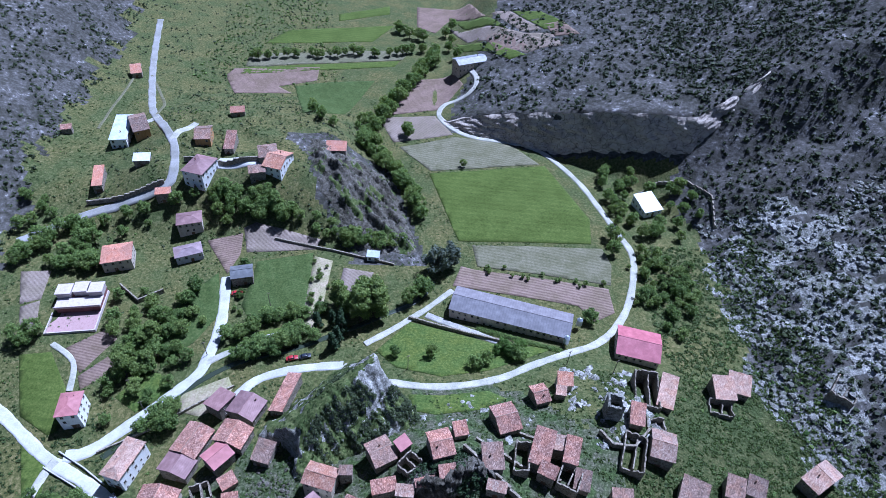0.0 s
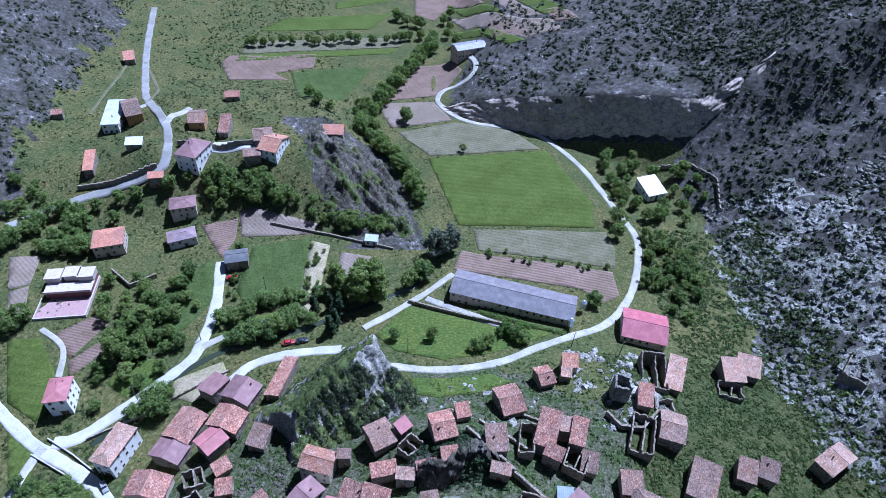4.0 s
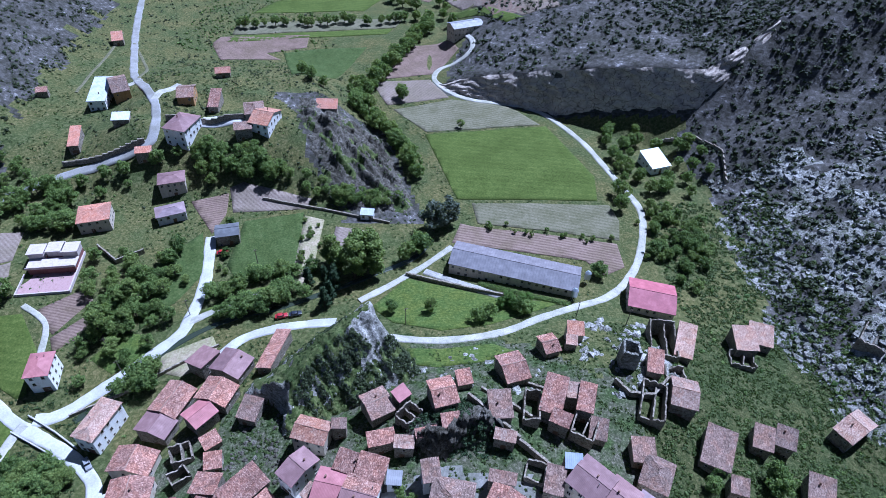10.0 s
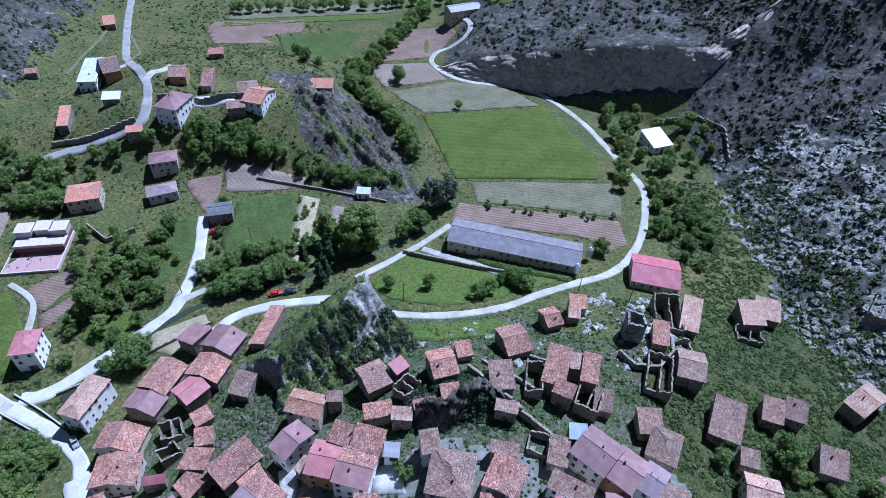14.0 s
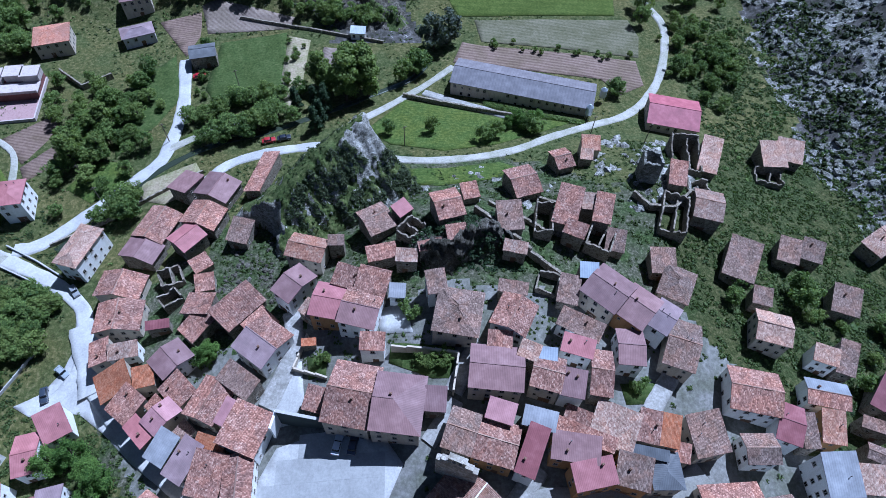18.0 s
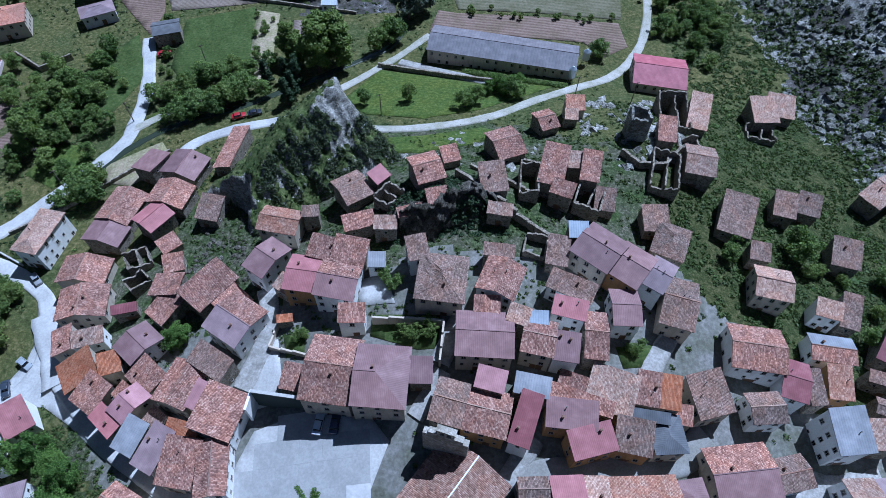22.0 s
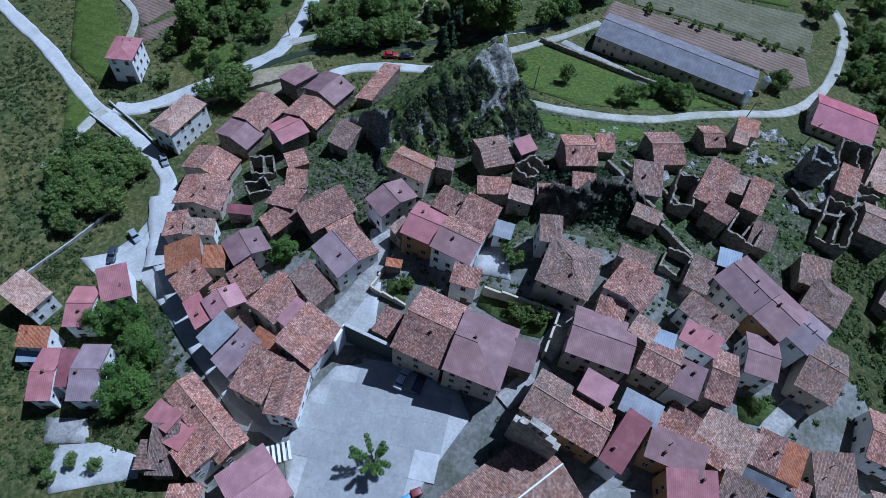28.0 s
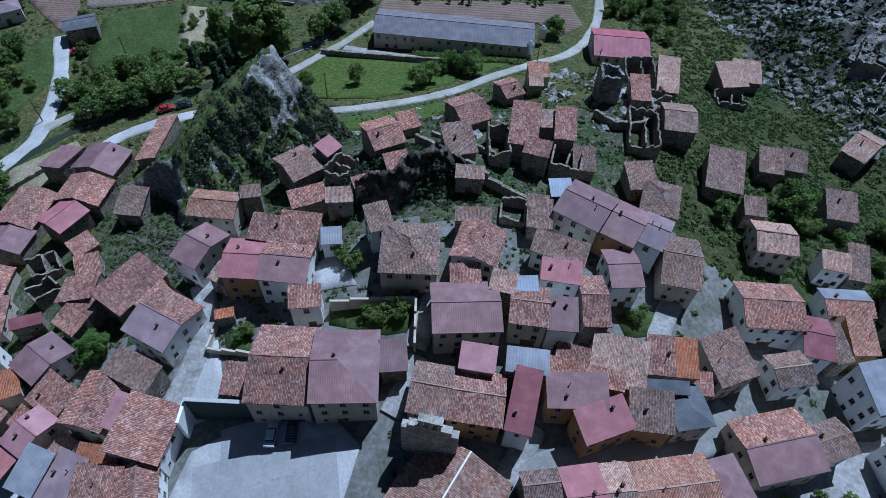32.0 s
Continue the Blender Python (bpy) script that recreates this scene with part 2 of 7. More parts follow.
def rubble(name, cols, size=0.45, mortar=(0.3, 0.27, 0.23), bump=0.8):
    """Rough stone masonry."""
    m, nt, b = graph(name)
    vec = place_of(nt, True)
    v = nt.nodes.new("ShaderNodeTexVoronoi")
    v.inputs["Scale"].default_value = 1 / size
    nt.links.new(vec, v.inputs["Vector"])
    d = nt.nodes.new("ShaderNodeTexVoronoi")
    d.feature, d.inputs["Scale"].default_value = "DISTANCE_TO_EDGE", 1 / size
    nt.links.new(vec, d.inputs["Vector"])
    sep = nt.nodes.new("ShaderNodeSeparateColor")
    nt.links.new(v.outputs["Color"], sep.inputs[0])
    s = math_node(nt, "ADD", math_node(nt, "MULTIPLY", sep.outputs[0], 0.6), math_node(nt, "MULTIPLY", noise_at(nt, vec, 0.5, 4), 0.4))
    col = ramp(nt, s, [(0.2, cols[0]), (0.5, cols[1]), (0.8, cols[2])])
    col = mixed(nt, "MIX", math_node(nt, "LESS_THAN", d.outputs["Distance"], 0.05), col, mortar)
    age = ramp(nt, noise_at(nt, vec, 2.5, 4), [(0.45, (0, 0, 0)), (0.65, (1, 1, 1))])
    col = mixed(nt, "MIX", age, col, mixed(nt, "MULTIPLY", 1.0, col, (0.72, 0.7, 0.66)))
    nt.links.new(col, b.inputs["Base Color"])
    b.inputs["Roughness"].default_value, b.inputs["Specular IOR Level"].default_value = 0.95, 0.15
    bumped(nt, b, d.outputs["Distance"], bump, 0.1)
    return m


def limestone(name, cols, size=3.0, crack=0.9, bump=1.0, dist=0.6, streak=False):
    """Fissured grey rock with pale broken faces and dark cracks."""
    m, nt, b = graph(name)
    vec = place_of(nt)
    mp = nt.nodes.new("ShaderNodeMapping")
    mp.inputs["Scale"].default_value = (1.0, 1.0, 0.35) if streak else (1.0, 1.0, 1.6)
    mp.inputs["Rotation"].default_value = (0.0, 0.0, 0.0) if streak else (0.5, 0.35, 0.6)
    nt.links.new(vec, mp.inputs["Vector"])
    f = noise_at(nt, mp.outputs[0], size, 8, 0.72)
    g = noise_at(nt, vec, size * 5, 4, 0.6)
    s = math_node(nt, "ADD", math_node(nt, "MULTIPLY", f, 0.75), math_node(nt, "MULTIPLY", g, 0.35))
    col = ramp(nt, s, [(0.4, cols[0]), (0.52, cols[1]), (0.64, cols[2]), (0.74, cols[3])])
    relief = f
    if crack:
        v = nt.nodes.new("ShaderNodeTexVoronoi")
        v.feature, v.inputs["Scale"].default_value = "DISTANCE_TO_EDGE", 1 / (size * crack)
        warp = nt.nodes.new("ShaderNodeVectorMath")
        warp.operation = "ADD"
        nt.links.new(mp.outputs[0], warp.inputs[0])
        nt.links.new(math_node(nt, "MULTIPLY", noise_at(nt, vec, size * 0.6, 4), size * 2.2), warp.inputs[1])
        nt.links.new(warp.outputs[0], v.inputs["Vector"])
        col = mixed(nt, "MIX", math_node(nt, "LESS_THAN", v.outputs["Distance"], 0.03), col, mixed(nt, "MULTIPLY", 1.0, col, (0.4, 0.4, 0.4)))
        relief = math_node(nt, "ADD", f, v.outputs["Distance"])
    nt.links.new(col, b.inputs["Base Color"])
    b.inputs["Roughness"].default_value, b.inputs["Specular IOR Level"].default_value = 0.95, 0.15
    bumped(nt, b, relief, bump, dist)
    return m


def leafy(name, dark, light, alive=0.25):
    m, nt, b = graph(name)
    geo = nt.nodes.new("ShaderNodeNewGeometry")
    info = nt.nodes.new("ShaderNodeObjectInfo")
    s = math_node(nt, "ADD", math_node(nt, "MULTIPLY", geo.outputs["Random Per Island"], 0.65), math_node(nt, "MULTIPLY", info.outputs["Random"], 0.35))
    col = ramp(nt, s, [(0.1, dark), (0.85, light)])
    nt.links.new(col, b.inputs["Base Color"])
    b.inputs["Roughness"].default_value, b.inputs["Specular IOR Level"].default_value = 0.65, 0.25
    tr = nt.nodes.new("ShaderNodeBsdfTranslucent")
    nt.links.new(mixed(nt, "MULTIPLY", 1.0, col, (1.3, 1.4, 0.5)), tr.inputs[0])
    mx = nt.nodes.new("ShaderNodeMixShader")
    mx.inputs[0].default_value = alive
    nt.links.new(b.outputs[0], mx.inputs[1])
    nt.links.new(tr.outputs[0], mx.inputs[2])
    nt.links.new(mx.outputs[0], nt.nodes["Material Output"].inputs[0])
    return m


def plain(name, base, rough=0.6, metal=0.0, coat=0.0, spec=0.5):
    m, nt, b = graph(name)
    f = noise_at(nt, place_of(nt, True), 0.5, 3)
    nt.links.new(ramp(nt, f, [(0.3, tuple(c * 0.88 for c in base)), (0.7, base)]), b.inputs["Base Color"])
    b.inputs["Roughness"].default_value, b.inputs["Metallic"].default_value = rough, metal
    b.inputs["Coat Weight"].default_value, b.inputs["Specular IOR Level"].default_value = coat, spec
    return m


GRASS = earthy("grass", [(0.024, 0.034, 0.01), (0.055, 0.07, 0.021), (0.12, 0.125, 0.056)], 1.1, 15, bump=0.9, dist=0.5, stain=(1.5, 1.2, 1.25))
MEADOW_TOP = earthy("crag_turf", [(0.03, 0.046, 0.012), (0.078, 0.098, 0.03), (0.16, 0.165, 0.075)], 0.8, 6, bump=0.9, dist=0.3, stain=(0.6, 0.7, 0.6))
ALLEY = earthy("alley_paving", [(0.11, 0.107, 0.098), (0.17, 0.166, 0.155), (0.24, 0.235, 0.223)], 0.9, 6, bump=0.4, dist=0.1, stain=(0.62, 0.65, 0.55))
SCRUB = limestone("mountain_scrub", [(0.021, 0.023, 0.014), (0.05, 0.048, 0.042), (0.1, 0.095, 0.092), (0.38, 0.37, 0.37)], 2.4, 0, 0.9, 0.6)
STRATA = limestone("slanting_strata", [(0.034, 0.032, 0.022), (0.085, 0.078, 0.062), (0.16, 0.148, 0.128), (0.31, 0.295, 0.27)], 1.6, 0.8, 0.9, 0.5)
PALE = limestone("pale_limestone", [(0.06, 0.075, 0.035), (0.17, 0.17, 0.15), (0.36, 0.355, 0.34), (0.55, 0.54, 0.52)], 2.2, 0.8, 1.0, 0.6)
DUSTY = earthy("village_earth", [(0.024, 0.03, 0.014), (0.068, 0.07, 0.044), (0.19, 0.175, 0.14)], 0.7, 5, bump=0.7, dist=0.25, stain=(0.5, 0.75, 0.35))
LUSH = earthy("lush_slope", [(0.013, 0.023, 0.007), (0.036, 0.052, 0.014), (0.085, 0.098, 0.042)], 0.9, 9, bump=1.0, dist=0.6, stain=(1.5, 1.2, 1.35))
CRAG = limestone("crag_limestone", [(0.09, 0.092, 0.07), (0.235, 0.23, 0.205), (0.46, 0.45, 0.42), (0.64, 0.63, 0.6)], 1.3, 0.9, 1.0, 0.5)
CLIFF = limestone("cliff_limestone", [(0.24, 0.21, 0.19), (0.4, 0.345, 0.3), (0.52, 0.455, 0.39), (0.58, 0.535, 0.485)], 3.4, 1.3, 1.0, 0.6)
SOIL = furrowed("ploughed_soil", [(0.11, 0.075, 0.06), (0.17, 0.12, 0.098), (0.24, 0.175, 0.145)], 12, 1.1, 0.08, 8, 0.22)
PLOUGH = furrowed("furrowed_soil", [(0.115, 0.08, 0.064), (0.18, 0.128, 0.105), (0.25, 0.19, 0.155)], 14, 1.6, 0.1, 10, 0.25)
FALLOW = furrowed("fallow_soil", [(0.13, 0.10, 0.085), (0.20, 0.16, 0.135), (0.27, 0.225, 0.19)], 40, 1.4, 0.08, rows=0.15)
LAWN = earthy("green_lawn", [(0.024, 0.046, 0.009), (0.056, 0.088, 0.017), (0.105, 0.138, 0.038)], 0.9, 7, bump=0.7, dist=0.2, stain=(1.25, 1.08, 0.95))
SAND = earthy("sandy_soil", [(0.2, 0.165, 0.11), (0.3, 0.25, 0.175), (0.4, 0.35, 0.26)], 0.7, 5, bump=0.4, dist=0.1, stain=(0.7, 0.8, 0.6))
STRAW = furrowed("stubble", [(0.075, 0.08, 0.045), (0.135, 0.128, 0.082), (0.20, 0.18, 0.13)], 14, 2.0, 0.06, 9, 0.12)
CROP = furrowed("green_crop", [(0.034, 0.052, 0.01), (0.068, 0.095, 0.018), (0.115, 0.138, 0.034)], 6, 3.4, 0.05, 12, 0.06)
MEADOW = furrowed("meadow", [(0.026, 0.044, 0.012), (0.054, 0.08, 0.022), (0.105, 0.122, 0.045)], 70, 4.0, 0.08, 7, 0.03)
ASPHALT = earthy("asphalt", [(0.20, 0.195, 0.19), (0.26, 0.255, 0.25), (0.31, 0.305, 0.3)], 0.4, 7, bump=0.15, dist=0.02)
CONCRETE = earthy("concrete", [(0.36, 0.355, 0.345), (0.44, 0.435, 0.425), (0.51, 0.505, 0.495)], 0.5, 6, bump=0.15, dist=0.02, stain=(0.8, 0.8, 0.8))
STREET = earthy("worn_street", [(0.22, 0.21, 0.195), (0.32, 0.31, 0.295), (0.42, 0.41, 0.395)], 0.6, 3, bump=0.2, dist=0.03, stain=(0.7, 0.7, 0.68))
PLAZA_TONES = [earthy("slab_light", [(0.448, 0.443, 0.438), (0.516, 0.511, 0.506), (0.564, 0.559, 0.554)], 0.6, 3, bump=0.1, dist=0.01, stain=(0.86, 0.86, 0.86)),
               earthy("slab_grey", [(0.288, 0.288, 0.284), (0.335, 0.335, 0.330), (0.375, 0.375, 0.371)], 0.6, 3, bump=0.1, dist=0.01, stain=(0.86, 0.86, 0.86)),
               earthy("slab_dark", [(0.248, 0.248, 0.244), (0.289, 0.289, 0.285), (0.331, 0.331, 0.326)], 0.6, 3, bump=0.1, dist=0.01, stain=(0.86, 0.86, 0.86))]
TRACK = earthy("gravel_track", [(0.29, 0.275, 0.245), (0.385, 0.37, 0.34), (0.46, 0.445, 0.42)], 0.5, 5, bump=0.4, dist=0.05, stain=(0.72, 0.74, 0.66))
WATER = plain("river_water", (0.035, 0.045, 0.03), 0.25)
ROOFS = {
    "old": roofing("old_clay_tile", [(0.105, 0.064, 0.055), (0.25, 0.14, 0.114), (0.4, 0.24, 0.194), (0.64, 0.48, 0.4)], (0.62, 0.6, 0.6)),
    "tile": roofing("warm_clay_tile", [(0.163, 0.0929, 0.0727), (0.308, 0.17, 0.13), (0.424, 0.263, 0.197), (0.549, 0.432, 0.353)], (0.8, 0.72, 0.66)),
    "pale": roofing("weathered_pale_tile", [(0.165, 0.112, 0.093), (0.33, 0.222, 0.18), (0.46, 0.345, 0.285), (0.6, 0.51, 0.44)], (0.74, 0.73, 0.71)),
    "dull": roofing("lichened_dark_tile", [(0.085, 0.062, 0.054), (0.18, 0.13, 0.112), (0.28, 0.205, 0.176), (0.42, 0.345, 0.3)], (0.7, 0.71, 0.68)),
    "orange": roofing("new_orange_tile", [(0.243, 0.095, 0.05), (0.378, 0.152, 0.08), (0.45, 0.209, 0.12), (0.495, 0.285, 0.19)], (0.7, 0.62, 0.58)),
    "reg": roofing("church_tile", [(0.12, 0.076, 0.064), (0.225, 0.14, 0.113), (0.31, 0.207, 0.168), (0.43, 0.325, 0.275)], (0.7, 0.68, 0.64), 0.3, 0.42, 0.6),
    "purple": panels("plum_tile_sheet", (0.212, 0.128, 0.13)),
    "lilac": panels("lilac_sheet", (0.235, 0.175, 0.19)),
    "pink": panels("rose_sheet", (0.38, 0.20, 0.21)),
    "red": panels("red_sheet", (0.36, 0.15, 0.155)),
    "redpink": panels("raspberry_sheet", (0.33, 0.105, 0.13)),
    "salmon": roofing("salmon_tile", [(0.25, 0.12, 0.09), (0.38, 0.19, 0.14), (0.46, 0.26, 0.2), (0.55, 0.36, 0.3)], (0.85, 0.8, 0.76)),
    "crimson": panels("crimson_sheet", (0.19, 0.07, 0.08)),
    "slate": panels("dark_slate_sheet", (0.1, 0.106, 0.118)),
    "sheet": panels("blue_grey_sheet", (0.24, 0.25, 0.275), 0.5, 0.45),
    "blue": panels("pale_blue_sheet", (0.27, 0.31, 0.37), 0.5, 0.45),
    "zinc": panels("white_zinc_sheet", (0.50, 0.53, 0.57), 0.6, 0.35),
    "barn": panels("grey_fibre_cement", (0.155, 0.148, 0.165), 1.0, 0.7),
}
WALLS = {
    "white": plaster("white_render", (0.82, 0.82, 0.81), (0.82, 0.8, 0.76)),
    "cream": plaster("cream_render", (0.50, 0.44, 0.36)),
    "ochre": plaster("ochre_render", (0.42, 0.245, 0.11)),
    "lilac": plaster("lilac_render", (0.58, 0.55, 0.60)),
    "stone": rubble("rubble_stone", [(0.11, 0.095, 0.075), (0.21, 0.18, 0.145), (0.32, 0.285, 0.235)]),
}
GLASS = plain("window_glass", (0.012, 0.015, 0.02), 0.12)
FRAME = plain("window_frame", (0.34, 0.31, 0.28), 0.7)
WOOD = plain("door_wood", (0.12, 0.065, 0.035), 0.7)
BRICK = plaster("chimney_brick", (0.20, 0.125, 0.095))
STONE = WALLS["stone"]
BARK = earthy("bark", [(0.05, 0.04, 0.03), (0.09, 0.07, 0.055), (0.14, 0.115, 0.09)], 0.2, 1.5)
LEAF = leafy("broad_leaf", (0.04, 0.078, 0.018), (0.185, 0.25, 0.07), 0.36)
LEAF_LUSH = leafy("lush_leaf", (0.036, 0.082, 0.014), (0.15, 0.235, 0.05), 0.36)
LEAF_LIGHT = leafy("spring_leaf", (0.07, 0.112, 0.024), (0.2, 0.25, 0.07), 0.36)
LEAF_DARK = leafy("dark_leaf", (0.012, 0.028, 0.012), (0.035, 0.06, 0.022), 0.12)
LEAF_GREY = leafy("silver_leaf", (0.0451, 0.0629, 0.0468), (0.123, 0.141, 0.113))
SHRUB = leafy("shrub_leaf", (0.012, 0.02, 0.008), (0.05, 0.066, 0.024), 0.1)
IVY = leafy("ivy_leaf", (0.018, 0.032, 0.012), (0.062, 0.08, 0.034), 0.12)
WEED = leafy("weed_leaf", (0.018, 0.036, 0.009), (0.088, 0.122, 0.034))


# ---- mesh helpers ----
def mesh_of(name, verts, faces, mats=(), slots=None, uvs=None, smoothed=False):
    me = bpy.data.meshes.new(name)
    me.from_pydata(np.asarray(verts, float).tolist(), [], [list(map(int, q)) for q in faces])
    for m in mats:
        me.materials.append(m)
    if slots is not None:
        me.polygons.foreach_set("material_index", np.asarray(slots, np.int32))
    if uvs is not None:
        layer = me.uv_layers.new(name="UVMap")
        layer.data.foreach_set("uv", np.asarray(uvs, np.float32).ravel())
    if smoothed:
        me.shade_smooth()
    me.update()
    return me


def part(name, me, parent, label=""):
    ob = new(name, me)
    ob.parent = parent
    return tagged(ob, label)


def base_at(name, m, label, category, group="", kind=""):
    e = new(name)
    e.matrix_world = m
    e.empty_display_size = 0.5
    return tagged(e, label, category, group, kind)


BOX = [(0, 3, 2, 1), (4, 5, 6, 7), (0, 1, 5, 4), (1, 2, 6, 5), (2, 3, 7, 6), (3, 0, 4, 7)]


def box_verts(x0, x1, y0, y1, z0, z1):
    return [(x0, y0, z0), (x1, y0, z0), (x1, y1, z0), (x0, y1, z0), (x0, y0, z1), (x1, y0, z1), (x1, y1, z1), (x0, y1, z1)]


def boxes(name, items, mats, slots=None):
    v, f = [], []
    for it in items:
        k = len(v)
        v += box_verts(*it)
        f += [tuple(i + k for i in q) for q in BOX]
    s = None if slots is None else [a for a in slots for _ in BOX]
    return mesh_of(name, v, f, mats, s)


def rounded_box(name, x0, x1, y0, y1, z0, z1, r, mat, taper=1.0):
    """A box with bevelled edges, its top drawn in by taper."""
    bm = bmesh.new()
    vs = [bm.verts.new(v) for v in box_verts(x0, x1, y0, y1, z0, z1)]
    for q in BOX:
        bm.faces.new([vs[i] for i in q])
    cx, cy = (x0 + x1) / 2, (y0 + y1) / 2
    for v in vs[4:]:
        v.co.x, v.co.y = cx + (v.co.x - cx) * taper, cy + (v.co.y - cy) * taper
    bmesh.ops.bevel(bm, geom=list(bm.edges), offset=r, segments=2, affect="EDGES", profile=0.5)
    me = bpy.data.meshes.new(name)
    bm.to_mesh(me)
    bm.free()
    me.materials.append(mat)
    me.shade_smooth()
    return me


def tube(points, radii, sides=6):
    """Verts and faces of a tapered tube along points."""
    v, f = [], []
    for i, (p, r) in enumerate(zip(points, radii)):
        a, b = points[max(i - 1, 0)], points[min(i + 1, len(points) - 1)]
        q = (Vector(b) - Vector(a)).to_track_quat("Z", "Y")
        for k in range(sides):
            t = 2 * math.pi * k / sides
            v.append(tuple(Vector(p) + q @ Vector((r * math.cos(t), r * math.sin(t), 0))))
    for i in range(len(points) - 1):
        for k in range(sides):
            a, b = i * sides + k, i * sides + (k + 1) % sides
            f.append((a, b, b + sides, a + sides))
    f.append(tuple(range(sides - 1, -1, -1)))
    f.append(tuple(range(len(v) - sides, len(v))))
    return v, f


def height(x, y):
    return float(ground(np.float64(x), np.float64(y)))


def steps(parts):
    """Grid lines from (start, end, step) runs."""
    return np.concatenate([np.arange(a, b, s) for a, b, s in parts] + [[parts[-1][1]]])


def sheet(name, xs, ys, rise, mats, zone=None):
    X, Y = np.meshgrid(xs, ys)
    Z = rise(X, Y)
    n, m = len(xs), len(ys)
    i = (np.arange(m - 1)[:, None] * n + np.arange(n - 1)[None]).ravel()
    verts = np.stack([X.ravel(), Y.ravel(), Z.ravel()], 1)
    faces = np.stack([i, i + 1, i + n + 1, i + n], 1)
    slots = None if zone is None else zone(verts[faces].mean(1))
    return new(name, mesh_of(name, verts, faces, mats, slots, smoothed=True))



# ---- land ----
def land_zone(c):
    """0 grass, 1 mountain scrub, 2 pale limestone, 3 village earth, 4 lush slope."""
    x, y = c[:, 0], c[:, 1]
    jag = 7 * wavy(x, y, 17, 6) + 4 * wavy(x, y, 6, 8)
    z = np.zeros(len(c), int)
    village = ((x - 8) / 88) ** 2 + ((y - 58) / 62) ** 2 + 0.03 * jag < 0.9
    z[village] = 3
    z[(((x - 14) / 82) ** 2 + ((y - 34) / 36) ** 2 + 0.02 * jag < 0.95) & (x > -58 - 0.4 * (y - 20) + 0.3 * jag)] = 5
    z[(y < 34) & (x > -36) & (x < 98 + jag) & (y > -30)] = 5
    z[(x >= 98 + jag) & (y < 60) & (x < 260)] = 4
    z[(x > 62 + 0.3 * jag + 0.75 * np.maximum(66 - y, 0)) & (y < 128) & (y > 30) & (x < 240)] = 4
    z[(x > 150 + 0.4 * jag) & (y >= 128) & (y < 235) & (x < 140)] = 4
    east = (x + jag > 128) & (y > 92 + 0.2 * (x - 130)) | (x + 1.6 * jag > 140) & (y > 10)
    spur = (y > cliff_line(x) - 3) & (x + 0.5 * jag > 8 + 0.28 * np.maximum(y - 300, 0)) & (x < 900)
    west = (x - jag < -186 - 0.13 * (y - 250)) & (y > 120)
    mound = (y > 186) & (y < 262) & (x > -40 - 0.5 * (y - 203) + 0.7 * jag) & (x < -2 - 0.28 * (y - 203))
    z[east | spur | west | mound] = 1
    z[east & (y < 215 + jag) & (x < 185 + 2 * jag) & (wavy(x, y, 11, 9) > -0.25)] = 2
    return z


land = sheet("ground", steps([(-2600, -400, 200), (-400, -200, 8), (-200, 220, 2.0), (220, 520, 6), (520, 2720, 200)]),
             steps([(-1500, -100, 200), (-100, 0, 8), (0, 330, 2.0), (330, 640, 6), (640, 3240, 200)]), ground, [GRASS, SCRUB, PALE, DUSTY, LUSH, ALLEY], land_zone)
tagged(land, "green valley floor between rocky scrub slopes", "ground", kind="structure")


def inside(px, py, poly):
    n, hit = len(poly), np.zeros(np.shape(px), bool)
    for k in range(n):
        (x0, y0), (x1, y1) = poly[k], poly[(k + 1) % n]
        hit ^= ((y0 > py) != (y1 > py)) & (px < (x1 - x0) * (py - y0) / (y1 - y0 + 1e-9) + x0)
    return hit


def jagged(x, y, s, seed):
    a = wavy(x, y, s, seed) + 0.55 * np.abs(wavy(x, y, s * 0.45, seed + 1)) + 0.35 * np.abs(wavy(x, y, s * 0.2, seed + 2))
    return a


RIDGE = [(-13.5, 112, 31.8), (-19.7, 107, 29.6), (-25.5, 103, 26.6), (-33, 97.5, 20.8), (-36, 95.2, 18.5)]


